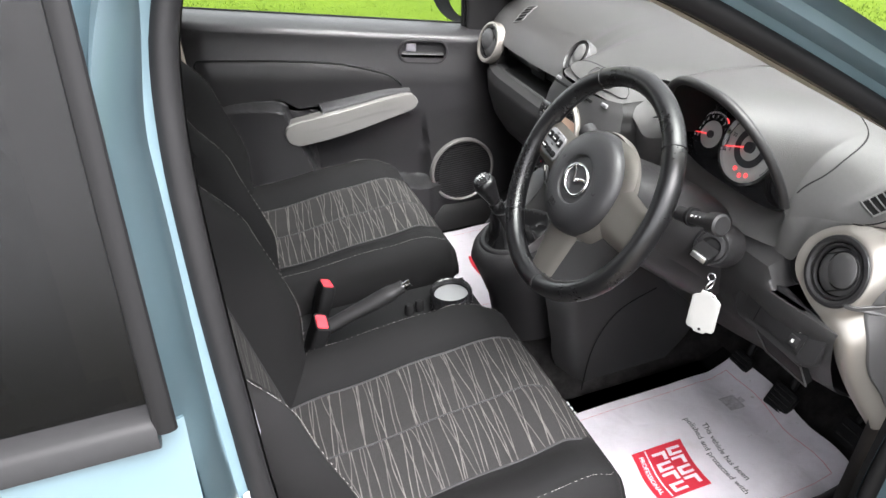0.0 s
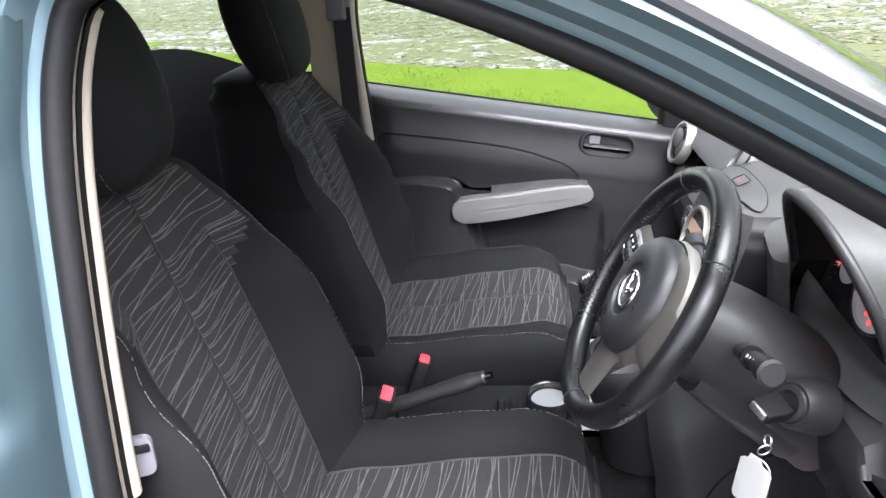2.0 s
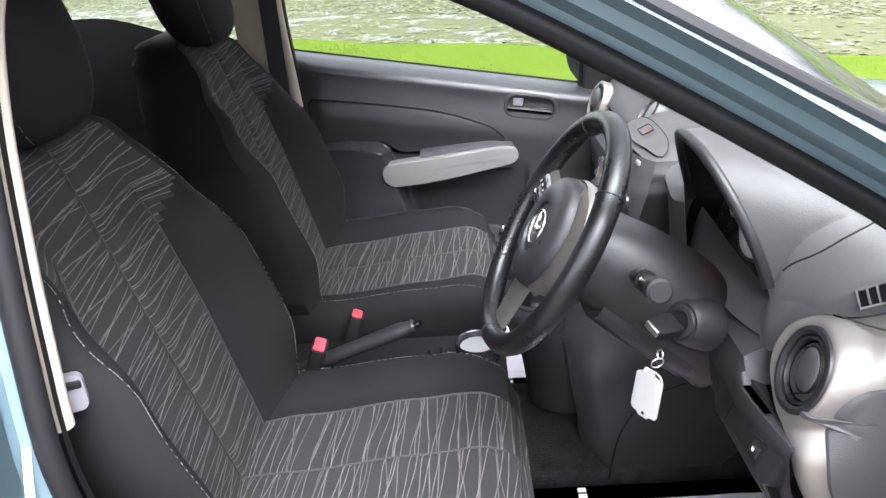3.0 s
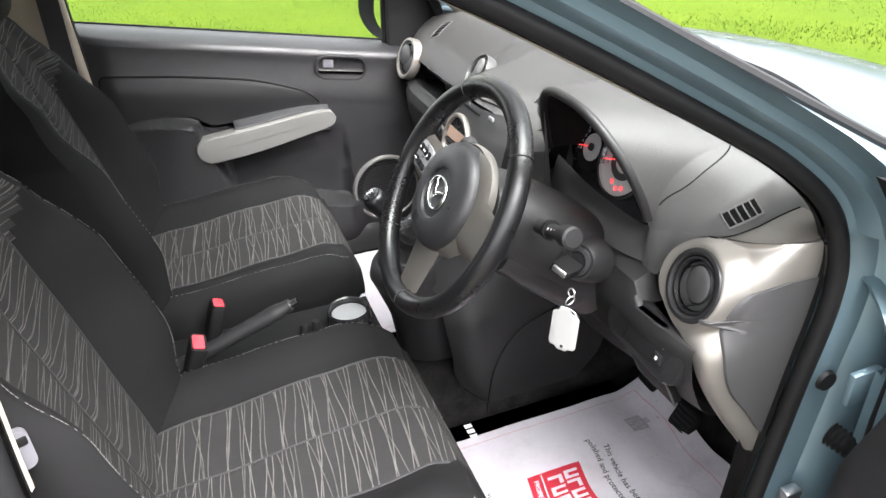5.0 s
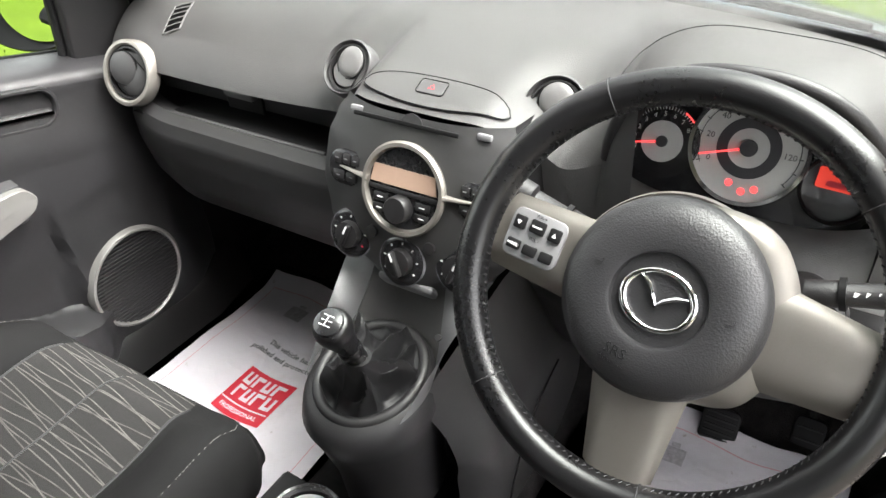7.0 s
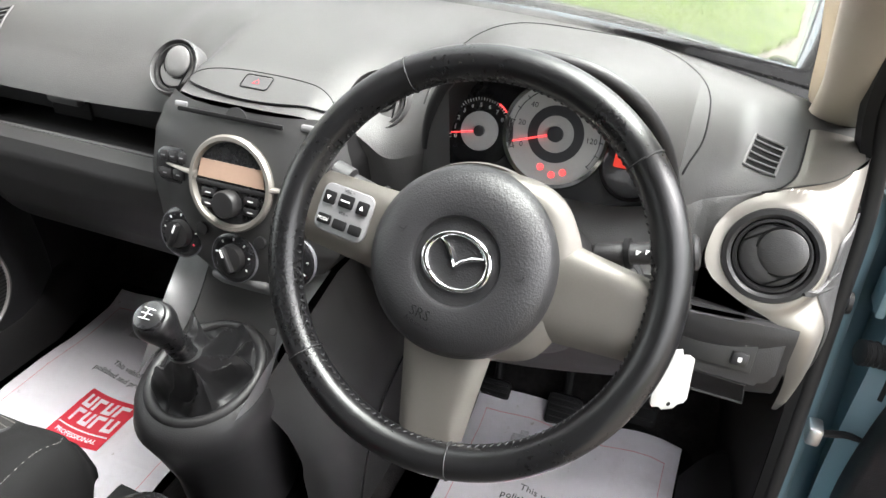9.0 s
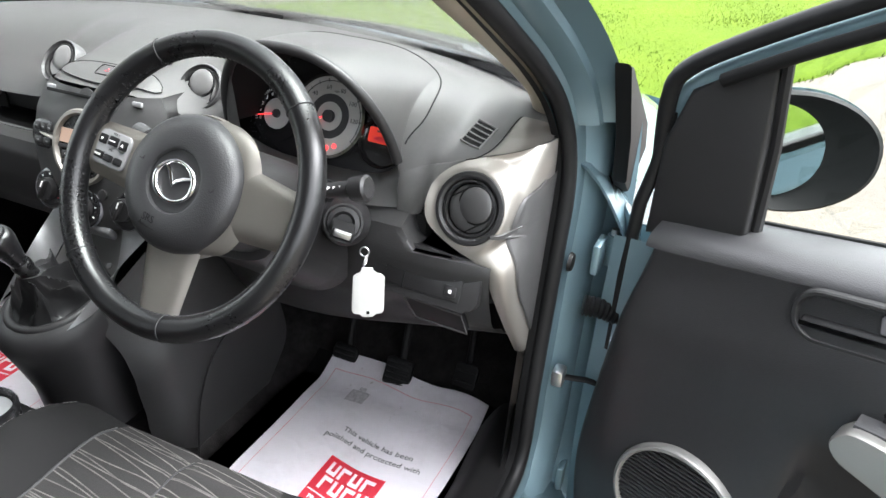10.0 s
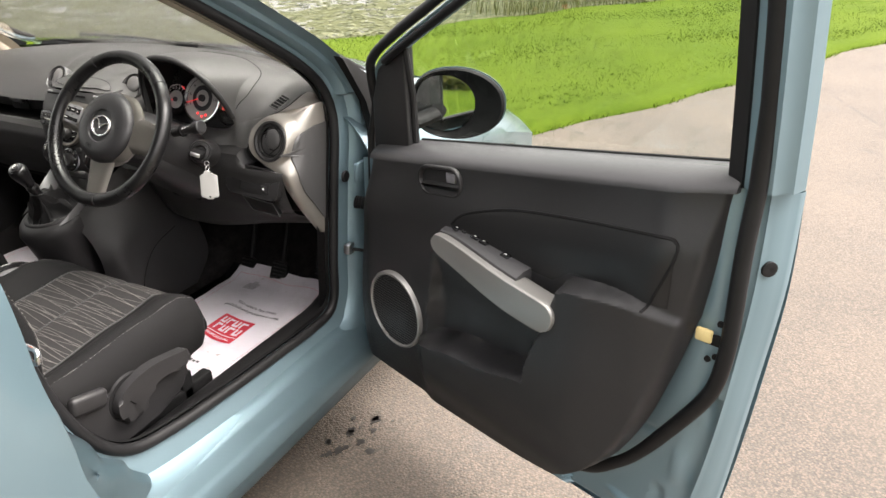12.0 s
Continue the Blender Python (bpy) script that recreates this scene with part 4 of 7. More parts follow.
    part("frame_cover", tube([P(p.x + 0.010, 0.010 + lean(p.z), p.z - 0.016) for p in front[12:]], 0.009, 10), DARK, D, "black inner cover of the window frame")
    rear = smooth_line([(1.072, 0, 1.06), (1.075, 0, 1.18), (1.076, 0, 1.30), (1.076, 0, 1.43)], 6)
    part("rear_rail", loft([[P(q.x + a, n + lean(q.z), q.z) for a, n in ((-0.034, 0.020), (-0.010, 0.026), (0.012, 0.024), (0.020, 0.002), (0.030, -0.006), (0.034, -0.036), (-0.02, -0.04), (-0.034, -0.02))] for q in rear], True, True), PAINT_MATT, D, "blue painted rear window upright")
    part("rail_cover", loft([[P(q.x + a, n + lean(q.z), q.z) for a, n in ((-0.066, 0.004), (-0.064, 0.014), (-0.036, 0.024), (-0.033, 0.018), (-0.036, -0.010), (-0.064, -0.012))] for q in rear], True, True), RUBBER, D, "black glass channel")

    def pane(a, b):
        u = lerp(0.165, 1.030, a)
        top = along([(0.165, 1.150), (0.194, 1.172), (0.345, 1.252), (0.46, 1.312), (0.58, 1.366), (0.72, 1.405), (1.03, 1.42)], u)
        w = lerp(belt(u) - 0.02, top, b)
        return P(u, -0.008 + lean(w), w)

    g = part("window_pane", sheet(pane, 24, 16, 0.004), GLASS, D, "clear wound-up window glass")
    g.visible_shadow = False
    # black sail behind the mirror
    sail = [(0.062, 0.880), (0.206, 0.912), (0.198, 1.170), (0.15, 1.140), (0.090, 1.098), (0.064, 1.02)]
    sm = M @ Matrix(((1, 0, 0, 0), (0, 0, 1, 0.004), (0, 1, 0, 0), (0, 0, 0, 1)))
    part("mirror_sail", prism(sail, 0.030, sm, 0.008, 3), PLASTIC, D, "black triangular mirror sail")
    part("glass_run", tube([P(0.210, 0.012, 0.925), P(0.206, 0.016, 1.05), P(0.200, 0.034, 1.175)], 0.008, 8), RUBBER, D)
    # handle
    hu, hw = (0.374 if side < 0 else 0.358), 0.900
    hn = trim_n(hu, hw)
    tilt = math.atan2(0.03, 0.135)
    hm = M @ Matrix.Translation((hu, hn + 0.004, hw)) @ Matrix.Rotation(-tilt * 0.75, 4, "Y") @ Matrix(((1, 0, 0, 0), (0, 0, 1, 0), (0, 1, 0, 0), (0, 0, 0, 1)))
    rings = [[hm @ Vector((x, y, h)) for x, y in rounded(w_, h_, r_, 6)] for w_, h_, r_, h in ((0.148, 0.070, 0.034, -0.006), (0.148, 0.070, 0.034, 0.003), (0.144, 0.066, 0.032, 0.005), (0.136, 0.058, 0.028, 0.005), (0.132, 0.054, 0.026, 0.002), (0.130, 0.052, 0.025, -0.022))]
    part("handle_bezel", loft(rings, True, False), PLASTIC, D, "black oval door handle surround")
    # floor in a blacker plastic than the surround, painting in the recess's shade
    part("handle_recess", prism(rounded(0.131, 0.053, 0.025, 6), 0.002, hm @ Matrix.Translation((0, 0, -0.021)), 0), DARK, D)
    part("handle_lever", loft([[hm @ Vector((x, -0.011 + y, h)) for x, y in rounded(0.126, w_, 0.005, 3)] for w_, h in ((0.022, -0.020), (0.018, -0.004), (0.010, 0.002), (0.004, 0.004))], True, True), PLASTIC, D, "black pull lever")
    part("lock_knob", box((0.030, 0.024, 0.012), hm @ Matrix.Translation((0.036, 0.010, -0.006)), 0.004, 3), GREY_PLASTIC, D, "grey-black lock slider")
    # loudspeaker
    su, sw = (0.246 if side < 0 else 0.268), 0.535
    sn = trim_n(su, sw) - 0.002
    spm = M @ Matrix.Translation((su, sn, sw)) @ Matrix(((1, 0, 0, 0), (0, 0, 1, 0), (0, 1, 0, 0), (0, 0, 0, 1)))
    part("speaker_ring", lathe([(0.102, -0.020), (0.102, 0.002), (0.100, 0.006), (0.096, 0.007), (0.093, 0.004), (0.092, -0.006)], spm, 56, cap=False), STRIP_SILVER, D, "satin silver loudspeaker ring")
    part("speaker_cone", lathe([(0.001, -0.005), (0.094, -0.004)], spm, 40, cap=False), DARK, D)
    slats = bmesh.new()
    for i in range(25):
        h = -0.0875 + 0.0073 * i
        half = math.sqrt(max(0.0, 0.0925 ** 2 - h * h))
        tube([spm @ Vector((-half, h, 0.001)), spm @ Vector((half, h, 0.001))], 0.0021, 5, bm=slats)
    part("speaker_grille", slats, PLASTIC, D, "ribbed black loudspeaker grille")
    # inset panel with its seam
    inset = smooth_line([(0.434, 0, 0.822), (0.452, 0, 0.842), (0.489, 0, 0.864), (0.604, 0, 0.904), (0.747, 0, 0.932), (0.871, 0, 0.951), (0.948, 0, 0.961), (0.966, 0, 0.957), (0.971, 0, 0.942), (0.965, 0, 0.911), (0.936, 0, 0.826)], 8)
    part("inset_seam", tube([P(p.x, trim_n(p.x, p.z) + 0.0010, p.z) for p in inset], 0.0030, 6), DARK, D, "dark seam of the soft insert")

    def insert(a, b):
        i = a * (len(inset) - 1)
        t = inset[int(i)].lerp(inset[min(int(i) + 1, len(inset) - 1)], i % 1)
        low = along([(0.434, 0.812), (0.6, 0.800), (0.72, 0.800), (0.78, 0.836), (0.94, 0.838)], t.x)
        w = lerp(min(low, t.z), t.z, b)
        e = min(1.0, 14 * (1 - b))
        return P(t.x, trim_n(t.x, max(w, 0.846) if t.x > 0.76 else w) + 0.0012 * e, w)

    part("insert", sheet(insert, 70, 14), INSERT, D, "smooth black soft insert")
    # silver grab strip
    strip = smooth_line([(0.397, 0, 0.777), (0.405, 0, 0.793), (0.422, 0, 0.803), (0.48, 0, 0.804), (0.612, 0, 0.796), (0.70, 0, 0.789), (0.762, 0, 0.781), (0.780, 0, 0.762), (0.776, 0, 0.736), (0.760, 0, 0.722), (0.732, 0, 0.7165), (0.60, 0, 0.7275), (0.50, 0, 0.741), (0.436, 0, 0.751), (0.408, 0, 0.760)], 5, True)

    def strip_n(u):
        return 0.120 + 0.028 * ease((u - 0.39) / 0.30)
    rr = []
    for sc, dn in ((1.0, -0.030), (1.0, 0.004), (0.985, 0.008), (0.93, 0.0105), (0.55, 0.012), (0.1, 0.0122)):
        ring_ = []
        for p in strip:
            mid = Vector((min(0.745, max(0.428, p.x)), 0, glide([(0.42, 0.778), (0.60, 0.762), (0.75, 0.748)], p.x)))
            q = mid.lerp(p, sc)
            ring_.append(P(q.x, strip_n(q.x) + dn, q.z))
        rr.append(ring_)
    part("grab_strip", loft(rr, True, True), STRIP_SILVER, D, "satin silver grab handle strip")
    # bar behind the strip: switch ledge in front, hollow pull behind
    ledge = []
    for k in range(25):
        u = lerp(0.412, 0.672, k / 24)
        topw = glide([(0.41, 0.798), (0.48, 0.803), (0.612, 0.795), (0.70, 0.788)], u)
        sn_ = strip_n(u)
        ledge.append([P(u, n, w) for n, w in ((0.070, topw + 0.016), (sn_ - 0.026, topw + 0.014), (sn_ - 0.006, topw + 0.006), (sn_ - 0.003, topw - 0.004), (sn_ - 0.006, topw - 0.056), (sn_ - 0.020, topw - 0.066), (0.070, topw - 0.050))])
    part("switch_ledge", loft(ledge, True, True), DOOR_SKIN, D, "black switch ledge")
    part("pull_pocket", loft([[P(u, n, w) for n, w in ((0.076, 0.744), (0.079, 0.748), (strip_n(u) - 0.014, 0.738), (strip_n(u) - 0.010, 0.779), (strip_n(u) - 0.004, 0.779), (strip_n(u) - 0.006, 0.722))] for u in [0.668 + 0.008 * k for k in range(14)]], True, True), DARK, D, "hollow pull pocket")
    if side < 0:
        for k, (su_, sn_, label_) in enumerate(((0.452, 0.100, "mirror adjuster"), (0.476, 0.096, "mirror selector"), (0.512, 0.100, "window switch"), (0.540, 0.102, "window switch"), (0.607, 0.106, "lock switch"))):
            topw = glide([(0.41, 0.798), (0.48, 0.803), (0.612, 0.795), (0.70, 0.788)], su_) + 0.0145
            bs = part("switch", box((0.014 if k < 2 else 0.022, 0.014, 0.006), M @ Matrix.Translation((su_, sn_, topw + 0.001)), 0.002, 2), GLOSS, D, "black " + label_)
            part("mark", box((0.006, 0.0016, 0.0006), M @ Matrix.Translation((su_, sn_, topw + 0.0043)), 0), WHITE_INK, bs)
    # mirror outside
    mc = Vector((0.150, -0.158, 0.992))
    out = -side

    def egg_ring(rx, ry, cx, n, cy=0.0):
        pts = []
        for i in range(40):
            a = 2 * math.pi * i / 40
            c, s = math.cos(a), math.sin(a)
            r = 1.0 / ((abs(c) ** 2.5 + abs(s) ** 2.5) ** (1 / 2.5))
            taper = 1 - 0.22 * max(0.0, c * out) ** 1.5
            pts.append(mm @ Vector((cx * out + rx * r * c, cy + ry * r * s * taper, n)))
        return pts

    mm = axes(M @ mc, (-0.95, -0.28, 0.08) if side < 0 else (-0.95, -0.30, 0.10))
    part("mirror_housing", loft([egg_ring(0.034, 0.030, 0.0, -0.085), egg_ring(0.080, 0.060, 0.005, -0.070), egg_ring(0.110, 0.082, 0.010, -0.035), egg_ring(0.120, 0.089, 0.012, 0.000), egg_ring(0.120, 0.089, 0.012, 0.014), egg_ring(0.115, 0.085, 0.010, 0.019), egg_ring(0.090, 0.078, -0.010, 0.010), egg_ring(0.080, 0.073, -0.020, 0.002)], True, True), DARK, D, "black door mirror housing")
    part("mirror_cap", loft([egg_ring(0.038, 0.034, 0.0, -0.089), egg_ring(0.084, 0.064, 0.005, -0.074), egg_ring(0.114, 0.0855, 0.010, -0.038), egg_ring(0.1225, 0.0915, 0.012, -0.012), egg_ring(0.1225, 0.0915, 0.012, -0.006)], True, True), PAINT, D, "blue painted mirror cap")
    part("mirror_glass", loft([egg_ring(0.077, 0.071, -0.020, 0.003), egg_ring(0.076, 0.070, -0.020, 0.006)], True, True), MIRROR, D, "silvered mirror glass")
    part("mirror_arm", tube([P(0.130, 0.0, 0.965), P(0.130, -0.05, 0.960), P(0.135, -0.11, 0.972)], [0.028, 0.026, 0.026], 12, flat=0.7), DARK, D)
    return D, M


DOOR_R, M_R = make_door(-1, 67.4, "driver_door", "open front door, light blue with black lining and silver grab strip")
DOOR_L, M_L = make_door(1, 0.0, "passenger_door", "closed front door with black lining and silver grab strip")

# latch, plug and screws in the open door's rear edge
def door_spot(u, n, w):
    return M_R @ Vector((u, n, w))


EDGE = (M_R.to_3x3() @ Vector((0.10, 0.99, 0))).normalized()
lm = axes(door_spot(1.036, 0.044, 0.790), EDGE)
part("latch_mouth", box((0.050, 0.022, 0.006), lm, 0.003), DARK, DOOR_R, "dark latch mouth")
part("latch_foam", box((0.030, 0.024, 0.010), lm @ Matrix.Translation((-0.016, 0.004, 0.002)), 0.004, 2), FOAM, DOOR_R, "yellowed latch pad")
for (uu, ww) in ((1.043, 0.822), (1.043, 0.758), (1.030, 0.748)):
    part("latch_screw", lathe([(0.006, 0.0), (0.0055, 0.003), (0.0005, 0.0035)], axes(door_spot(uu, 0.041, ww), EDGE), 14), DARK, DOOR_R, "black latch screw")
part("edge_plug", lathe([(0.014, 0.0), (0.013, 0.004), (0.008, 0.005), (0.0005, 0.003)], axes(door_spot(1.083, -0.003, 0.925), (M_R.to_3x3() @ Vector((0.85, 0.52, 0)))), 24), RUBBER, DOOR_R, "round black rubber plug")

# ---- dashboard ----
DASH = thing("dashboard", "charcoal moulded dashboard with silver vent rings", "dashboard", (0.4, 0, 0.7))


HY, HW = -0.368, 0.144


def arch(y):
    """Height of the instrument arch over its foot, 0..1."""
    c = abs(y - HY) / HW
    return 0.0 if c >= 1 else (1 - c ** 2.4) ** 0.52


def pad_front(y):
    x = glide([(-0.72, 0.418), (-0.70, 0.378), (-0.68, 0.340), (-0.66, 0.322), (-0.60, 0.306), (-0.545, 0.294), (-0.514, 0.272), (-0.366, 0.262), (-0.224, 0.264), (-0.178, 0.246), (-0.135, 0.240), (-0.11, 0.223), (-0.08, 0.211), (-0.04, 0.205), (0.03, 0.205), (0.07, 0.211), (0.10, 0.225), (0.118, 0.238), (0.14, 0.252), (0.19, 0.285), (0.60, 0.292), (0.72, 0.315)], y)
    z = glide([(-0.72, 1.004), (-0.66, 0.990), (-0.60, 0.974), (-0.545, 0.960), (-0.514, 0.952), (-0.366, 0.960), (-0.224, 0.962), (-0.178, 0.970), (-0.135, 0.999), (-0.10, 1.004), (0.09, 1.004), (0.13, 0.985), (0.20, 0.935), (0.60, 0.925), (0.72, 0.93)], y)
    return x, z


def pad(u, v):
    y = lerp(-0.715, 0.715, u)
    b = y / 0.68
    xw, zt = 0.665 - 0.150 * b * b, 1.046 - 0.030 * b ** 4
    xf, zf = pad_front(y)
    k = arch(y)
    soft = math.exp(-((y - HY) / 0.155) ** 4)
    near = v ** 5
    lift = lerp(soft, k, near)
    xf -= 0.060 * k ** 1.2 * near + 0.035 * soft * (1 - near)
    x = lerp(xw, xf, 1 - (1 - v) ** 1.15)
    fall = lerp(3.4, 1.6, ease((-0.525 - y) / 0.05))
    z = zf + (zt - zf) * (1 - v ** fall) - 0.012 * (1 - v) ** 2 * b * b + 0.008 * math.sin(math.pi * min(1, v * 1.3))
    # low mound that carries the passenger-side centre vent
    z -= 0.016 * math.exp(-((y + 0.150) / 0.052) ** 4) * ease((v - 0.5) / 0.3)
    z -= 0.013 * math.exp(-((y - 0.148) / 0.034) ** 4) * ease((v - 0.5) / 0.3)
    z += 0.014 * math.exp(-((y - 0.185) / 0.045) ** 4) * ease((v - 0.30) / 0.50) * (1 - ease((v - 0.955) / 0.045))
    crown = lerp(zt, 1.121, 1 - (1 - v) ** 1.6)
    return Vector((x, y, lerp(z, crown, lift * ease(v * 2.2))))


def pad_row(u):
    """Gathers rows of the skin at the two feet of the arch."""
    knots = [(0.0, -0.715), (0.14, -0.535), (0.19, -0.513), (0.24, -0.490), (0.40, -0.366), (0.55, -0.242), (0.60, -0.2195), (0.65, -0.195), (0.78, 0.05), (1.0, 0.715)]
    return (along(knots, u) + 0.715) / 1.43


def pad_at_x(x, y):
    lo, hi = 0.0, 1.0
    u = (y + 0.715) / 1.43
    for _ in range(24):
        mid = (lo + hi) / 2
        if pad(u, mid).x > x:
            lo = mid
        else:
            hi = mid
    return u, lo


# the pad's brightness under the windscreen is partly in its raised base colour
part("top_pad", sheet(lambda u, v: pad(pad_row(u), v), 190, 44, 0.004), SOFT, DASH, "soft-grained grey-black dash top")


def round_vent(c, ahead, r, ring_mat, name, label, ring_w=0.006, tip=(0.2, 0.2)):
    """A ball vent: bezel, domed ball, and a round flap set off the middle with its guide edges."""
    m = axes(c, ahead)
    o = r + ring_w
    v = part(name, lathe([(o, -0.020), (o, 0.000), (o - 0.0015, 0.003), (lerp(r, o, 0.35), 0.0035), (r, 0.001), (r - 0.002, -0.012)], m, 64, cap=False), ring_mat, DASH, label)
    inner = SOFT if name.startswith("centre") else SOFT_DARK
    part("vent_barrel", lathe([(r - 0.001, -0.004), (r - 0.003, -0.016), (0.0005, -0.017)], m, 48, cap=False), DARK, v)
    part("vent_rim", lathe([(r - 0.0015, -0.010), (r - 0.002, -0.001), (r - 0.005, -0.0005), (r - 0.0065, -0.006)], m, 48, cap=False), PLASTIC, v)
    part("vent_ball", lathe([(r - 0.008, -0.008), (r * 0.72, -0.004), (r * 0.45, -0.001), (0.0005, 0.0)], m, 48), inner, v)
    d = Vector((tip[0], tip[1], 0)) * r
    q = d.normalized()
    w = Vector((-q.y, q.x, 0))
    fr = r * 0.60
    fm = m @ Matrix.Translation(d + Vector((0, 0, -0.001))) @ Matrix.Rotation(radians(7), 4, Vector((q.y, -q.x, 0)))
    edge = bmesh.new()
    tube([fm @ Vector((fr * 1.06 * math.cos(2 * math.pi * i / 40), fr * 1.06 * math.sin(2 * math.pi * i / 40), 0.0015)) for i in range(40)], 0.0014, 6, True, up=ahead, bm=edge)
    for k in (-1, 1):
        far = -q * (math.sqrt(max(0.0, (r - 0.008) ** 2 - (fr * 1.06) ** 2))) + w * (k * fr * 1.06)
        tube([m @ (d + w * (k * fr * 1.06) + Vector((0, 0, 0.0005))), m @ (far + Vector((0, 0, -0.004)))], 0.0011, 5, bm=edge)
    part("flap_groove", edge, DARK, v)
    part("vent_flap", lathe([(fr, -0.004), (fr, 0.003), (fr * 0.93, 0.0045), (fr * 0.5, 0.0060), (0.0005, 0.0066)], fm, 40), inner, v)
    return m


round_vent((0.268, -0.625, 0.921), (-0.90, 0.06, 0.34), 0.042, PLASTIC, "vent_ring", "black bezel round the air vent", ring_w=0.010, tip=(0.22, 0.16))
round_vent((0.272, 0.625, 0.921), (-0.90, -0.06, 0.34), 0.046, SILVER, "vent_ring", "silver ring round the air vent", ring_w=0.010, tip=(-0.2, 0.16))
round_vent((0.2880, 0.160, 1.006), (-0.78, 0.05, 0.62), 0.036, SOFT_DARK, "centre_vent_ring", "charcoal ring round the centre vent", ring_w=0.004, tip=(0.10, 0.22))
round_vent((0.2900, -0.146, 1.008), (-0.80, -0.05, 0.58), 0.036, SOFT_DARK, "centre_vent_ring", "charcoal ring round the centre vent", ring_w=0.004, tip=(0.02, 0.24))
# corner grilles by the windscreen pillars
for s in (-1, 1):
    def on_grille(a, b, lift, s=s):
        x = 0.340 - 0.012 * a + 0.047 * b - 0.006 * max(0.0, a + b - 1.7)
        y = -0.576 - 0.034 * a - 0.008 * b
        p = pad(*pad_at_x(x, y if s < 0 else 0.020 - y * 0.92))
        return p + Vector((-0.4, 0, 0.9)) * lift

    # no real depth: a dark sheet on the pad paints the shade between slats
    part("grille_shade", sheet(lambda a, b: on_grille(a, b, 0.0012), 10, 14, 0.002), DARK, DASH, "dark sheet for the shade in the demister slots")
    fr = bmesh.new()
    for k in range(1, 5):
        tube([on_grille(a / 8, k / 5 + 0.02, 0.0018) for a in range(9)], 0.0014, 6, flat=0.7, bm=fr)
    edge = [(a / 8, 0) for a in range(8)] + [(1, b / 8) for b in range(8)] + [(1 - a / 8, 1) for a in range(8)] + [(0, 1 - b / 8) for b in range(8)]
    tube([on_grille(a, b, 0.0014) for a, b in edge], 0.0016, 6, True, bm=fr)
    part("demister_grille", fr, SOFT, DASH, "slatted demister grille")

# seam where the arch piece meets the pad
seam_line = smooth_line([(0.282, -0.516, 0), (0.309, -0.527, 0), (0.335, -0.529, 0), (0.372, -0.525, 0), (0.395, -0.512, 0), (0.402, -0.484, 0), (0.405, -0.42, 0), (0.406, -0.366, 0), (0.405, -0.31, 0), (0.400, -0.250, 0), (0.385, -0.218, 0), (0.340, -0.205, 0), (0.295, -0.206, 0)], 8)
part("pad_seam", tube([pad(*pad_at_x(p.x, p.y)) + Vector((0, 0, -0.0002)) for p in seam_line], 0.0013, 5), DARK, DASH, "fine seam round the instrument hood")
# rolled rim, darker than the pad to paint its shading, and dark tunnel of the instrument arch
def rim(t):
    return pad((lerp(HY - HW + 0.0008, HY + HW - 0.0008, t) + 0.715) / 1.43, 1.0)


def rim_t(i, n):
    return 0.5 - 0.5 * math.cos(math.pi * i / n)


part("hood_rim", tube([rim(rim_t(i, 60)) + Vector((0.002, 0, -0.004)) for i in range(61)], 0.0075, 10, up=(1, 0, 0)), PLASTIC, DASH, "rolled rim of the instrument arch, shading put into its darker colour")
def tunnel(u, v):
    p = rim(rim_t(round(u * 60), 60))
    k = lerp(0.955, 0.93, v)
    return Vector((lerp(p.x + 0.003, 0.335, v), HY + (p.y - HY) * k, 0.945 + (p.z - 0.945) * lerp(0.945, 0.80, v)))


part("hood_inside", sheet(tunnel, 60, 8), DARK, DASH, "dark inside of the instrument arch")
CN = Vector((-0.93, 0, 0.37)).normalized()
CM = axes((0.318, -0.364, 0.985), CN)
part("instrument_panel", prism(rounded(0.285, 0.175, 0.075, 8), 0.004, CM @ Matrix.Translation((-0.004, 0, -0.012)), 0.001), GLOSS, DASH, "glossy black instrument panel")
def cluster_lip(u, v):
    """Rounded lower lip of the instrument arch."""
    b = lerp(1, -1, u)
    inner = Vector((0.302 - 0.022 * abs(b) ** 6, HY + lerp(0.132, 0.142, abs(b) ** 6) * b, 0.922 + 0.036 * abs(b) ** 5))
    outer = Vector((0.246 + 0.022 * abs(b) ** 3, HY + 0.1445 * b, 0.896))
    return inner.lerp(outer, v) + Vector((-0.2, 0, 1)) * (0.007 * math.sin(math.pi * v))


part("cluster_lip", sheet(cluster_lip, 40, 10, 0.005), SOFT, DASH, "soft grey-black lip under the dials")


def dial(cx, cy, r, scale, parent_label):
    m = CM @ Matrix.Translation((cx, cy, -0.004))
    d = part("dial", lathe([(0.0005, 0.0), (r, 0.0), (r, -0.004)], m, 56), DIAL_FACE if scale == "speed" else GLOSS, DASH, parent_label)
    return d, m


sp, sm_ = dial(0.0, 0.008, 0.060, "speed", "silver speedometer face")
part("bezel", lathe([(0.0595, 0.0), (0.0595, 0.006), (0.064, 0.006), (0.066, 0.001), (0.065, -0.004)], sm_, 64, cap=False), CHROME, sp, "bright dial rim")
part("inner_band", lathe([(0.022, 0.0006), (0.022, 0.0011), (0.034, 0.0011), (0.034, 0.0006)], sm_, 48, cap=False), BLACK_INK, sp)
ticks = bmesh.new()
arc = [sm_ @ Vector((0.0535 * math.cos(radians(a)), 0.0535 * math.sin(radians(a)), 0.0008)) for a in range(-36, 209, 4)]
tube(arc, 0.0006, 4, bm=ticks)
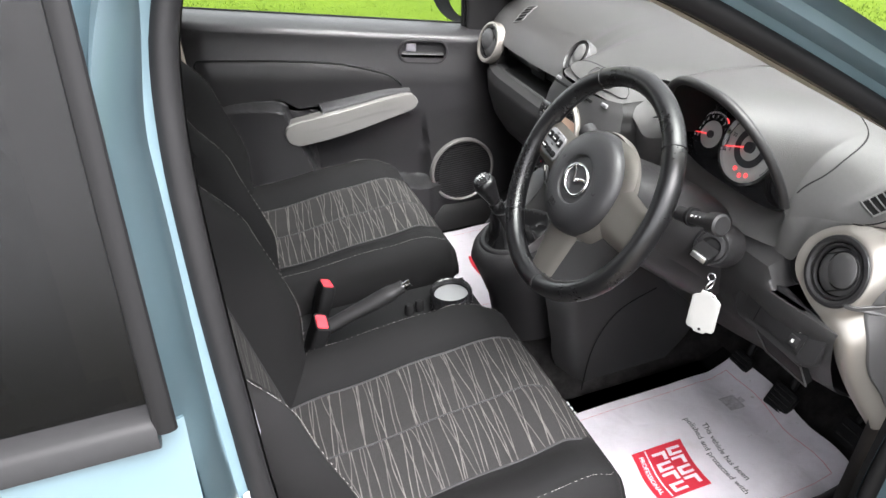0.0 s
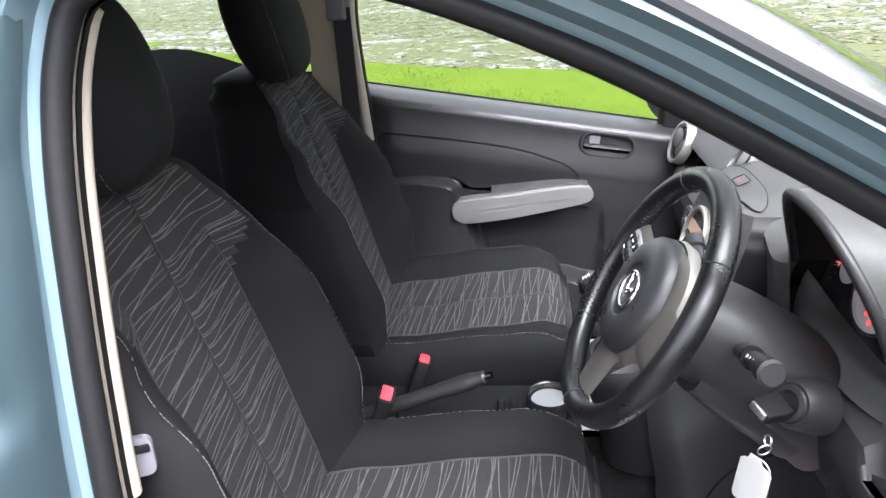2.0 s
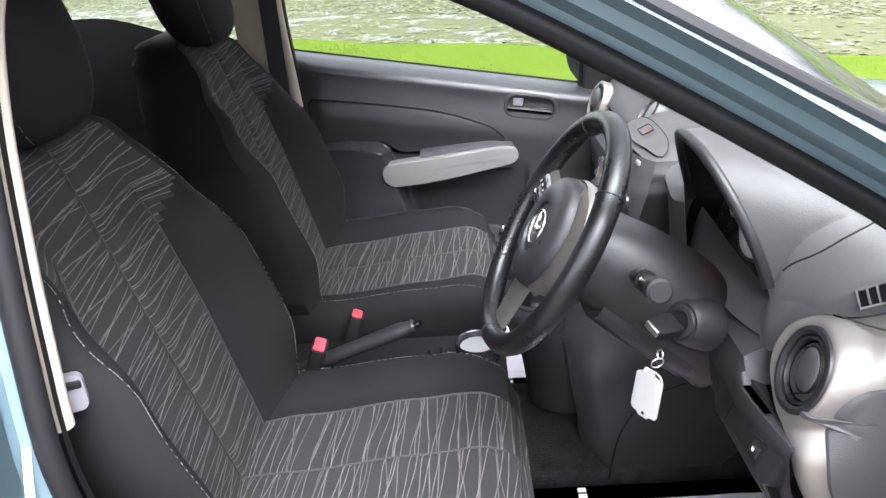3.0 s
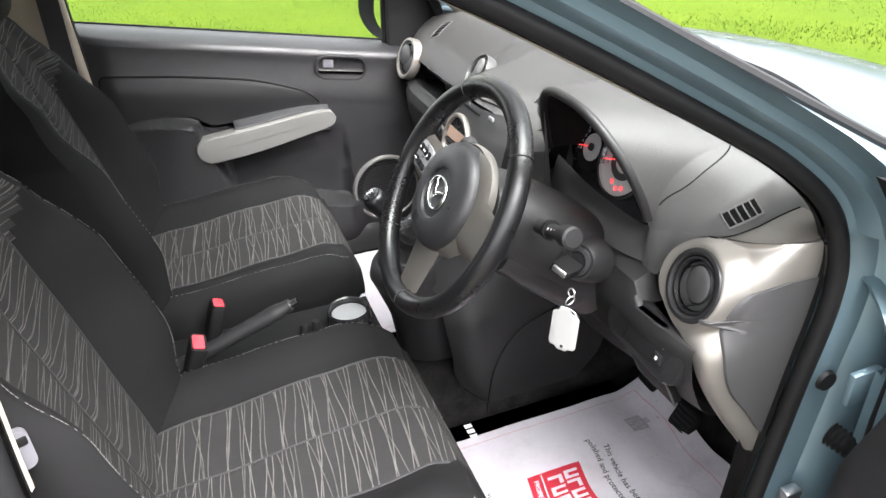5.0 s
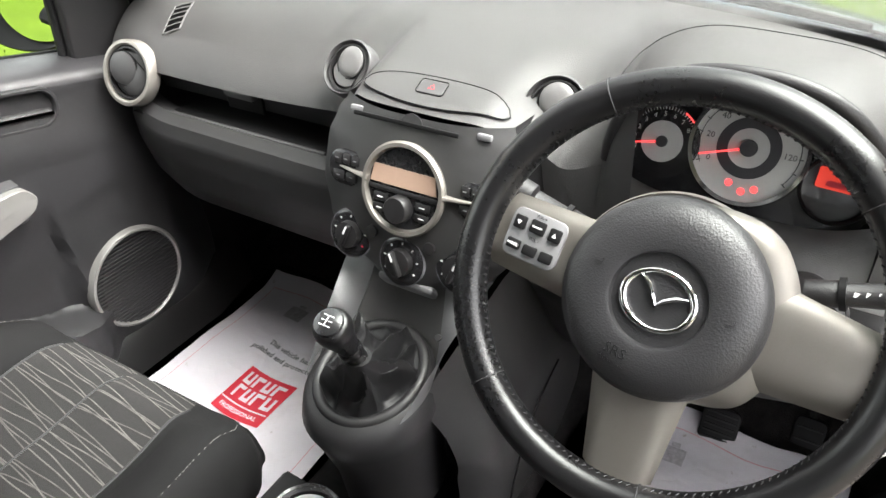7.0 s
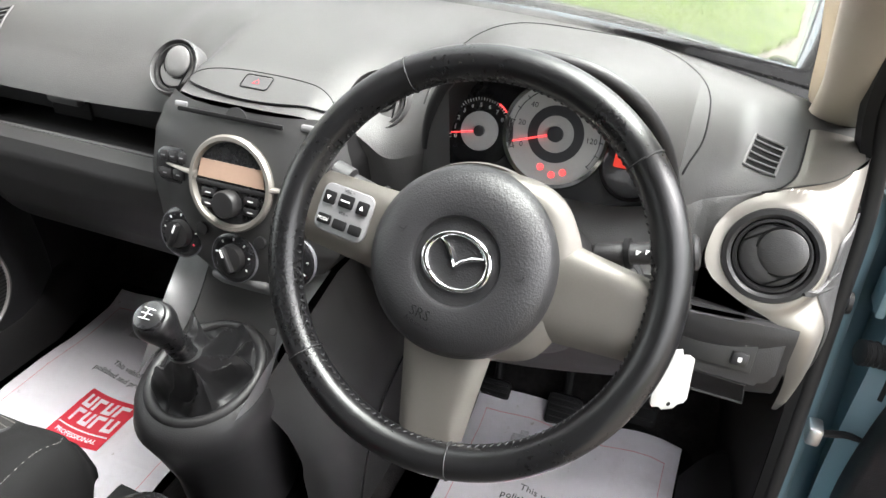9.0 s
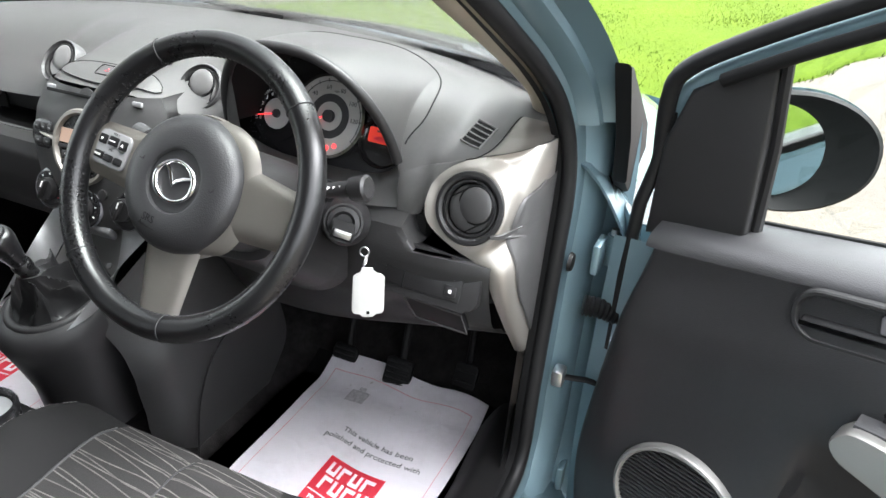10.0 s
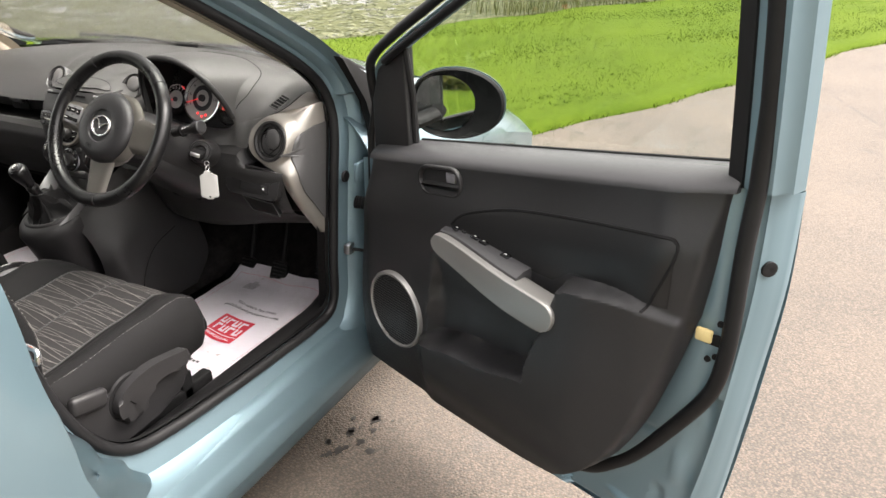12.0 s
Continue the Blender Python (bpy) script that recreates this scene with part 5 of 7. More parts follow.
for i in range(15):
    a = radians(205 - 17.2 * i)
    tube([sm_ @ Vector((0.052 * math.cos(a), 0.052 * math.sin(a), 0.0008)), sm_ @ Vector((0.057 * math.cos(a), 0.057 * math.sin(a), 0.0008))], 0.0007, 4, bm=ticks)
part("scale_marks", ticks, BLACK_INK, sp)
for i, tx in enumerate(("0", "20", "40", "60", "80", "100", "120")):
    a = radians(205 - 34.4 * i)
    words(tx, 0.0095, sm_ @ Matrix.Translation((0.0435 * math.cos(a), 0.0435 * math.sin(a), 0.0008)), BLACK_INK, sp, "numeral")
words("mph", 0.005, sm_ @ Matrix.Translation((0.006, 0.0385, 0.0008)), BLACK_INK, sp, "numeral")
na = radians(198)
part("needle", tube([sm_ @ Vector((0, 0, 0.005)), sm_ @ Vector((0.053 * math.cos(na), 0.053 * math.sin(na), 0.004))], [0.0013, 0.0007], 6), RED_GLOW, sp, "red speedometer needle")
part("needle_hub", lathe([(0.0095, 0.0), (0.009, 0.007), (0.0005, 0.008)], sm_, 24), BLACK_INK, sp)
for (tx_, ty_) in ((-0.011, -0.041), (0.004, -0.048), (0.017, -0.043)):
    part("telltale", lathe([(0.0042, 0.0005), (0.0038, 0.0012), (0.0005, 0.0012)], sm_ @ Matrix.Translation((tx_, ty_, 0)), 12), RED_GLOW, sp, "lit red warning light")
tc, tm_ = dial(-0.094, -0.004, 0.043, "rev", "black rev counter face")
part("inner_face", lathe([(0.0005, 0.0012), (0.024, 0.0012), (0.024, 0.0)], tm_, 40), DIAL_FACE, tc, "silver rev counter centre")
ticks = bmesh.new()
for i in range(33):
    a = radians(200 - 5.2 * i)
    tube([tm_ @ Vector((0.037 * math.cos(a), 0.037 * math.sin(a), 0.0008)), tm_ @ Vector((0.041 * math.cos(a), 0.041 * math.sin(a), 0.0008))], 0.0005, 4, bm=ticks)
part("scale_marks", ticks, WHITE_INK, tc)
for i in range(9):
    a = radians(200 - 20.8 * i)
    words(str(i), 0.0075, tm_ @ Matrix.Translation((0.0315 * math.cos(a), 0.0315 * math.sin(a), 0.0008)), WHITE_INK, tc, "numeral")
part("red_line", tube([tm_ @ Vector((0.041 * math.cos(radians(a)), 0.041 * math.sin(radians(a)), 0.001)) for a in range(34, 66, 4)], 0.001, 4), RED_GLOW, tc)
part("needle", tube([tm_ @ Vector((0, 0, 0.004)), tm_ @ Vector((0.036 * math.cos(radians(192)), 0.036 * math.sin(radians(192)), 0.003))], [0.0011, 0.0006], 6), RED_GLOW, tc, "red rev counter needle")
part("needle_hub", lathe([(0.007, 0.0), (0.0065, 0.005), (0.0005, 0.006)], tm_, 20), BLACK_INK, tc)
info = part("info_ring", lathe([(0.034, -0.002), (0.036, 0.0005), (0.038, -0.002)], CM @ Matrix.Translation((0.096, -0.016, 0)), 40, cap=False), DARK, DASH)
dm = CM @ Matrix.Translation((0.099, -0.006, -0.002)) @ Matrix.Rotation(radians(-2), 4, "Z")
part("mileage_display", prism(rounded(0.050, 0.0225, 0.002, 2), 0.002, dm, 0), ORANGE_GLOW, info, "lit orange mileage display")
part("digit_bar", box((0.030, 0.0065, 0.0008), dm @ Matrix.Translation((0.0, -0.005, 0.0024)), 0), RED_INK, info, "mileage digits")
part("fuel_bar", box((0.012, 0.003, 0.0008), dm @ Matrix.Translation((-0.006, 0.006, 0.0024)), 0), BLACK_INK, info)

# passenger shelf, its lip and the glove box
part("shelf_back", sheet(lambda u, v: Vector((lerp(0.300, 0.400, min(1, v * 1.4)), lerp(0.17, 0.600, u), lerp(0.930, 0.855, v))), 20, 8, 0.006), PLASTIC, DASH, "dark open shelf")
part("shelf_floor", sheet(lambda u, v: Vector((lerp(0.405, 0.262, v), lerp(0.15, 0.625, u), 0.850 + 0.006 * v)), 16, 6, 0.006), PLASTIC, DASH)
part("shelf_door", sheet(lambda u, v: Vector((lerp(0.308, 0.326, v), lerp(0.17, 0.600, u), lerp(0.934, 0.884, v))), 12, 6, 0.004), SOFT_DARK, DASH, "charcoal back of the open shelf")
part("shelf_liner", box((0.10, 0.34, 0.004), pose(0.322, 0.375, 0.862, 0, 4, 0), 0.0015), DARK, DASH)
part("liner_lip", tube([(0.276, 0.21, 0.866), (0.276, 0.54, 0.866)], 0.0035, 6), SOFT_DARK, DASH)
part("catch_well", box((0.006, 0.078, 0.046), Matrix.Translation((0.316, 0.400, 0.905)), 0.002, 2), DARK, DASH)
part("shelf_catch", box((0.018, 0.062, 0.014), Matrix.Translation((0.308, 0.400, 0.914)), 0.004, 2), SOFT_DARK, DASH, "black shelf catch")
part("shelf_end", box((0.14, 0.008, 0.12), Matrix.Translation((0.40, 0.648, 0.885)), 0.002), DARK, DASH)


def glove(u, v):
    y = lerp(0.115, 0.655, u)
    prof = [(0.300, 0.860), (0.268, 0.868), (0.248, 0.858), (0.240, 0.835), (0.243, 0.79), (0.258, 0.735), (0.285, 0.690), (0.335, 0.665), (0.42, 0.66)]
    i = v * (len(prof) - 1)
    a, b = prof[int(i)], prof[min(int(i) + 1, len(prof) - 1)]
    f = i % 1
    x, z = lerp(a[0], b[0], f), lerp(a[1], b[1], f)
    return Vector((x + 0.045 * max(0, (y - 0.50) / 0.16) ** 2, y, z + 0.008 * (y - 0.3)))


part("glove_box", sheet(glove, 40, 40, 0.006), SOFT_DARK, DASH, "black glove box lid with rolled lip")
part("glove_seam", tube([glove(0.10, v / 20) + Vector((-0.001, 0, 0)) for v in range(5, 19)], 0.0018, 5), DARK, DASH)
# unseen dark filler box, added to stop outside light leaking through dash gaps
part("dash_filler", box((0.24, 1.34, 0.30), Matrix.Translation((0.56, 0, 0.79)), 0.01), DARK, DASH)
part("knee_roll", box((0.30, 0.62, 0.12), Matrix.Translation((0.50, 0.40, 0.69)), 0.03, 3), DARK, DASH)

# centre stack
ST0, ST1 = Vector((0.200, 0, 1.002)), Vector((0.152, 0, 0.790))
SN = Vector((-0.96, 0, 0.27)).normalized()


def stack_half(s):
    return along([(0.0, 0.118), (0.12, 0.134), (0.25, 0.144), (0.5, 0.147), (0.75, 0.136), (0.9, 0.116), (1.0, 0.072)], s)


def stack(u, v):
    b = lerp(-1, 1, u)
    p = ST0.lerp(ST1, v)
    y = b * stack_half(v) + 0.0
    return Vector((p.x + 0.030 * abs(b) ** 3.0 - 0.010 * math.sin(math.pi * v), y - 0.006, p.z))


part("stack_panel", sheet(stack, 40, 40, 0.010), PANEL, DASH, "satin black centre stack")
for s in (0, 1):
    part("stack_return", sheet(lambda u, v, s=s: stack(s, v) + Vector((0.13 * u, (-0.012 if s == 0 else 0.012) * u, 0.0)), 6, 30, 0.006), PLASTIC, DASH)


def on_stack(y, s, lift=0.001):
    p = stack(0.5 + (y + 0.006) / (2 * stack_half(s)), s)
    return axes(p + SN * lift, SN)


def lid(a, b):
    """Lens-shaped lid lying on the pad over the stack."""
    t = lerp(-1, 1, a)
    y = -0.006 + 0.104 * t
    w = math.sqrt(max(0.0, 1 - t * t))
    x = 0.236 + lerp(0.030, -0.024, b) * w + 0.010 * t * t
    p = pad(*pad_at_x(x, y))
    return p + Vector((-0.001, 0, 0.0025))


part("hazard_pad", sheet(lid, 40, 10, 0.003), SOFT, DASH, "grey-black pod lid")
part("lid_seam", tube([lid(i / 40, 0.0) for i in range(41)] + [lid(1 - i / 40, 1.0) for i in range(41)], 0.0008, 5), DARK, DASH)
part("hazard_gap", tube([axes(lid(0.5, 0.42) + Vector((-0.001, 0, 0.001)), (-0.42, 0, 0.90)) @ Vector((x, y, 0.0012)) for x, y in rounded(0.0385, 0.0225, 0.004, 3)], 0.0008, 5, True), DARK, DASH)
hz = part("hazard_button", prism(rounded(0.036, 0.020, 0.003, 3), 0.0012, axes(lid(0.5, 0.42) + Vector((-0.001, 0, 0.001)), (-0.42, 0, 0.90)), 0.0006), SOFT_DARK, DASH, "hazard warning button", smooth=False)
part("hazard_mark", tube([axes(lid(0.5, 0.42) + Vector((-0.0015, 0, 0.0022)), (-0.42, 0, 0.90)) @ Vector(p) for p in ((-0.0045, -0.003, 0), (0.0045, -0.003, 0), (0, 0.0045, 0), (-0.0045, -0.003, 0))], 0.0004, 4), RED_INK, hz, "red triangle mark")
slot = on_stack(0.0, 0.045, 0.0015)
part("disc_slot", box((0.150, 0.0055, 0.003), slot @ Matrix.Translation((-0.006, 0, 0)), 0.001), DARK, DASH, "dark disc slot")
# flat half disc on the panel; its dark tone stands for the recess's shade
part("thumb_dip", prism([(0.015 * math.cos(math.pi * k / 14), 0.014 * math.sin(math.pi * k / 14)) for k in range(15)], 0.0012, on_stack(-0.004, 0.045, 0.0006), 0), GREY_DIP, DASH)
for y in (0.084, -0.097):
    part("eject_button", box((0.019, 0.008, 0.006), on_stack(y, 0.045, 0.002), 0.002, 2), GREY_SILVER, DASH, "small silver button")
RM = on_stack(-0.004, 0.40, 0.000)
rad = part("radio_ring", lathe([(0.059, -0.004), (0.0605, 0.004), (0.058, 0.008), (0.0535, 0.008), (0.051, 0.002), (0.0505, -0.003)], RM, 64, cap=False), SILVER, DASH, "satin silver radio ring")
part("radio_face", lathe([(0.0005, 0.0015), (0.052, 0.0015)], RM, 48, cap=False), GLOSS, rad)
part("radio_display", prism([(-0.0485, 0.001), (0.0485, 0.001), (0.044, 0.024), (-0.044, 0.024)], 0.001, RM @ Matrix.Translation((0, 0.001, 0.0022)), 0), LENS_GREY, rad, "unlit amber-grey display")
part("radio_band", box((0.100, 0.006, 0.002), RM @ Matrix.Translation((0, -0.004, 0.003)), 0.0008), PLASTIC, rad)
part("volume_knob", lathe([(0.0175, 0.0), (0.017, 0.014), (0.0155, 0.016), (0.0005, 0.0165)], RM @ Matrix.Translation((0, -0.024, 0.002)), 32), PLASTIC, rad, "black volume knob")
for (bx, by) in ((-0.031, -0.016), (-0.031, -0.030), (0.031, -0.016), (0.031, -0.030)):
    bt = part("radio_key", box((0.020, 0.010, 0.003), RM @ Matrix.Translation((bx, by, 0.003)), 0.001), PLASTIC, rad)
    part("key_mark", box((0.008, 0.0012, 0.0006), RM @ Matrix.Translation((bx, by, 0.0048)), 0), WHITE_INK, bt)
for s in (-1, 1):
    km = on_stack(s * 0.094 - 0.006, 0.385, 0.001)
    kp = part("preset_pod", loft([[km @ Vector((x, y, h)) for x, y in rounded(w, w2, 0.020, 6)] for w, w2, h in ((0.056, 0.046, -0.004), (0.056, 0.046, 0.0010), (0.053, 0.043, 0.002))], True, True), GLOSS, DASH, "black preset button pod")
    for k in range(2):
        for j in range(3 if k == 0 else 2):
            bt = part("preset_button", box((0.0125 if k == 0 else 0.0185, 0.0135, 0.004), km @ Matrix.Translation((-0.0138 + (0.0138 if k == 0 else 0.020) * j + (0.0035 if k else 0), 0.0112 - 0.0224 * k, 0.003)), 0.0025, 2), PLASTIC, kp)
            part("button_mark", box((0.005, 0.0014, 0.0005), km @ Matrix.Translation((-0.0138 + (0.0138 if k == 0 else 0.020) * j + (0.0035 if k else 0), 0.0112 - 0.0224 * k, 0.0052)), 0), GREY_SILVER, bt)
    part("pod_bar", tube([on_stack(s * lerp(0.118, 0.052, q / 6) - 0.006, 0.385, 0.0042) @ Vector((0, 0, 0)) for q in range(7)], [0.0016, 0.0020, 0.0022, 0.0026, 0.0032, 0.0042, 0.0058], 8, flat=0.8), SILVER, DASH, "silver bar from the radio ring to the keys")
for k, (y, s) in enumerate(((0.078, 0.800), (-0.008, 0.850), (-0.088, 0.800))):
    hm_ = on_stack(y, s, 0.0)
    kn = part("heater_dial", lathe([(0.033, -0.004), (0.033, 0.004), (0.031, 0.0055), (0.027, 0.006), (0.0005, 0.006)], hm_, 40), GLOSS, DASH, "round black heater dial")
    part("dial_ring", lathe([(0.0335, -0.002), (0.0345, 0.003), (0.0335, 0.0045), (0.0325, 0.003)], hm_, 40, cap=False), GREY_PLASTIC, kn)
    part("dial_grip", lathe([(0.019, 0.0), (0.0175, 0.016), (0.0005, 0.017)], hm_, 32), PLASTIC, kn)
    part("pointer_bar", box((0.007, 0.034, 0.010), hm_ @ Matrix.Rotation(radians(-20 if k != 1 else 28), 4, "Z") @ Matrix.Translation((0, 0, 0.019)), 0.003, 2), PLASTIC, kn)
    part("pointer", box((0.0022, 0.011, 0.001), hm_ @ Matrix.Rotation(radians(-20 if k != 1 else 28), 4, "Z") @ Matrix.Translation((0, 0.010, 0.0245)), 0), WHITE_INK, kn, "white pointer line")
    for j in range(7):
        a = radians(210 - 40 * j)
        part("dial_mark", box((0.0016, 0.003, 0.0006), hm_ @ Matrix.Rotation(a - math.pi / 2, 4, "Z") @ Matrix.Translation((0, 0.0245, 0.0063)), 0), RED_INK if (k == 0 and j == 6) else WHITE_INK, kn)
for y in (0.040, -0.047):
    part("heater_button", lathe([(0.0085, 0.0), (0.008, 0.004), (0.0005, 0.0045)], on_stack(y, 0.715, 0.0), 20), PLASTIC, DASH, "small round black button")

# driver's end of the dash: one wrapped surface, silver round the vent, with a dark cheek let into it
def dash_end(s, z):
    inner = glide([(0.655, -0.690), (0.70, -0.686), (0.754, -0.680), (0.80, -0.672), (0.84, -0.660), (0.856, -0.635), (0.870, -0.600), (0.885, -0.572), (0.905, -0.559), (0.936, -0.561), (0.950, -0.568), (0.960, -0.577), (0.969, -0.589), (0.977, -0.604), (0.990, -0.622), (1.01, -0.645)], z)
    x0 = glide([(0.655, 0.345), (0.74, 0.288), (0.80, 0.258), (0.85, 0.248), (0.90, 0.262), (0.945, 0.279), (0.975, 0.310), (1.01, 0.36)], z)
    x1 = glide([(0.655, 0.395), (0.75, 0.385), (0.85, 0.392), (0.975, 0.416), (1.01, 0.420)], z)
    y = lerp(inner, -0.706, math.sin(math.pi * 0.5 * s) ** 0.5)
    x = x0 + (x1 - x0) * (1 - math.cos(math.pi * 0.5 * s) ** 0.5) if s < 1 else x1
    d = math.hypot(y + 0.625, z - 0.921)
    flat = 0.268 + (0.06 * (y + 0.625) + 0.34 * (z - 0.921)) / 0.9
    x = lerp(x, flat, (1 - ease((d - 0.052) / 0.016)) * ease((0.80 - s) / 0.20))
    return Vector((x + 0.050 * ease((0.046 - d) / 0.006), y, z))


def cheek_share(z):
    """Where the dark cheek begins on the wrapped surface at a height."""
    want = glide([(0.652, 0.396), (0.70, 0.352), (0.743, 0.322), (0.79, 0.288), (0.84, 0.272), (0.90, 0.276), (0.925, 0.288), (0.943, 0.316), (0.955, 0.362), (0.966, 0.412)], z)
    lo, hi = 0.0, 1.0
    for _ in range(24):
        mid = (lo + hi) / 2
        if dash_end(mid, z).x < want or mid < 0.15:
            lo = mid
        else:
            hi = mid
    return lo


@functools.lru_cache(maxsize=None)
def silver_top(s):
    """Height at which the wrapped surface runs in under the edge of the pad."""
    z = 0.98
    for _ in range(20):
        z = lerp(z, pad_front(dash_end(s, z).y)[1] + 0.002, 0.6)
    return z


def silver_end(u, v):
    s = u ** 1.9
    zt = silver_top(s)
    z = lerp(zt, 0.655, v)
    p = dash_end(s, z)
    edge = min(p.x, pad_front(p.y)[0] - 0.003)
    return Vector((lerp(p.x, edge, ease(1 - (zt - z) / 0.022)), p.y, z))


def silver_shoulder(a, b):
    """The same silver carried over the outer corner of the pad."""
    x = lerp(0.303, 0.412, a)
    y0 = glide([(0.300, -0.600), (0.306, -0.607), (0.314, -0.621), (0.326, -0.630), (0.345, -0.635), (0.412, -0.641)], x)
    y = lerp(y0, -0.700, b)
    y = max(y, glide([(0.300, -0.595), (0.306, -0.608), (0.314, -0.634), (0.322, -0.662), (0.340, -0.681), (0.378, -0.701), (0.418, -0.712)], x))
    p = pad(*pad_at_x(x, y))
    return p + Vector((-0.001, 0, 0.0028 * ease(0.25 + b * 8)))


part("silver_end_panel", sheet(silver_end, 110, 130), SILVER, DASH, "satin silver end panel round the vent")
part("silver_shoulder", sheet(silver_shoulder, 40, 16, 0.002), SILVER, DASH, "satin silver corner of the dash")
part("shoulder_gap", tube([silver_shoulder(i / 40, 0.0) + Vector((0, 0.001, 0.0004)) for i in range(41)], 0.0011, 5), DARK, DASH)


def cheek(a, b):
    z = lerp(0.9520, 0.6575, 0.5 - 0.5 * math.cos(math.pi * b))
    s = lerp(cheek_share(z), 0.999, a)
    p = dash_end(s, z)
    n = (dash_end(min(1, s + 0.01), z) - dash_end(max(0, s - 0.01), z)).cross(Vector((0, 0, 1))).normalized()
    n = -n if n.x > 0 or (abs(n.x) < 0.05 and n.y > 0) else n
    return p + n * (0.0026 * ease(a * 16) + 0.0010)


def fascia(u, v):
    """Front face of the pad between the instrument arch and the silver end."""
    y = lerp(-0.606, -0.5135, u)
    top = pad((y + 0.715) / 1.43, 1.0)
    zb = glide([(-0.606, 0.973), (-0.589, 0.966), (-0.577, 0.957), (-0.568, 0.946), (-0.561, 0.932), (-0.552, 0.898), (-0.5135, 0.892)], y)
    xb = glide([(0.89, 0.266), (0.905, 0.266), (0.945, 0.282), (0.975, 0.312), (1.01, 0.36)], zb)
    zb = min(zb, top.z - 0.002)
    return Vector((lerp(top.x, xb, v ** 0.7), y, lerp(top.z, zb, v)))


part("pad_fascia", sheet(fascia, 60, 12, 0.004), SOFT, DASH, "soft grey-black front of the dash top")


def centre_fascia(u, v):
    y = lerp(-0.262, -0.118, u)
    top = pad((y + 0.715) / 1.43, 1.0)
    return Vector((lerp(top.x, 0.252, v ** 0.8), y, lerp(top.z, 0.872, v)))


part("centre_fascia", sheet(centre_fascia, 24, 14, 0.004), SOFT, DASH, "soft grey-black dash front beside the stack")
part("end_cheek", sheet(cheek, 36, 70, 0.0), SOFT_DARK, DASH, "grey-black dash end cheek")


# lower dash on the driver's side
def lower(u, v):
    y = lerp(-0.10, -0.672, u)
    prof = [(0.330, 0.915), (0.278, 0.898), (0.240, 0.882), (0.226, 0.84), (0.234, 0.79), (0.252, 0.745), (0.282, 0.700), (0.318, 0.655), (0.350, 0.632), (0.43, 0.640)]
    i = v * (len(prof) - 1)
    a, b = prof[int(i)], prof[min(int(i) + 1, len(prof) - 1)]
    f = i % 1
    x, z = lerp(a[0], b[0], f), lerp(a[1], b[1], f)
    z = min(z, lerp(0.935, 0.853, ease((-0.520 - y) / 0.035)) - 0.10 * max(0.0, -0.62 - y))
    z += lerp(-0.030, 0.034, ease((-0.27 - y) / 0.40)) * ease((0.74 - z) / 0.08)
    return Vector((x + 0.020 * max(0, (-0.56 - y) / 0.12) ** 2 + 0.05 * max(0, (y + 0.22) / 0.12) ** 1.5, y, z))


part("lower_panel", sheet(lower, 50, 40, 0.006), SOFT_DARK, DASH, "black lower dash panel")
SWM = axes((0.2330, -0.578, 0.820), (-0.93, -0.06, 0.30)) @ Matrix.Rotation(radians(-4), 4, "Z")
sw = part("switch_panel", prism(rounded(0.162, 0.078, 0.018, 5), 0.026, SWM @ Matrix.Translation((0.003, 0.000, -0.0265)), 0.006, 3), PLASTIC, DASH, "black switch blank panel")
part("blank", prism(rounded(0.118, 0.050, 0.003, 2), 0.002, SWM @ Matrix.Translation((-0.001, -0.002, -0.0006)), 0.0008), INSERT, sw)
part("blank_seam", box((0.0012, 0.050, 0.0012), SWM @ Matrix.Translation((-0.030, -0.004, 0.0016)), 0), DARK, sw)
part("level_switch", box((0.018, 0.016, 0.006), SWM @ Matrix.Translation((0.043, -0.012, 0.0015)), 0.002), PLASTIC, sw, "headlamp level switch")
for h, w_ in ((0.007, 0.007), (-0.012, 0.004)):
    part("switch_mark", box((w_, 0.005, 0.0006), SWM @ Matrix.Translation((0.043, h, 0.0049 if h < 0 else 0.0018)), 0), WHITE_INK, sw, "white switch symbol")
TRM = axes((0.2520, -0.592, 0.752), (-0.90, -0.02, -0.36)) @ Matrix.Rotation(radians(-6), 4, "Z")
# closed block; the shade in the tray's opening is put into its dark colour
part("coin_tray", prism([(-0.050, 0.023), (0.040, 0.021), (0.050, -0.020), (-0.032, -0.022)], 0.014, TRM @ Matrix.Translation((0, 0, -0.006)), 0.002), DARK, DASH, "coin tray, its shaded opening drawn as a dark block")
part("tray_rim", tube([TRM @ Vector((x, y, 0.0082)) for x, y in ((-0.051, 0.0235), (0.041, 0.0215), (0.051, -0.0205), (-0.033, -0.0225))], 0.0016, 6, True, up=(1, 0, 0)), SOFT_DARK, DASH)
# two dark boxes stand for the shade inside openings by the column
part("column_slot_shade", box((0.05, 0.055, 0.050), Matrix.Translation((0.300, -0.530, 0.866)), 0.008, 2), DARK, DASH)
part("shelf_slot_shade", box((0.012, 0.10, 0.03), pose(0.246, -0.33, 0.745, 0, -18, 0), 0.003), DARK, DASH)

# ---- steering column and wheel ----
WC = Vector((0.0175, -0.361, 0.990))
WN = Vector((-0.862, 0, 0.507))
WM = axes(WC, WN) @ Matrix.Rotation(radians(-10), 4, "Z")
COL = thing("steering_column", "charcoal steering column shroud with stalks and ignition lock", "steering column", (0.2, -0.372, 0.85))
cm = axes(WC, WN)


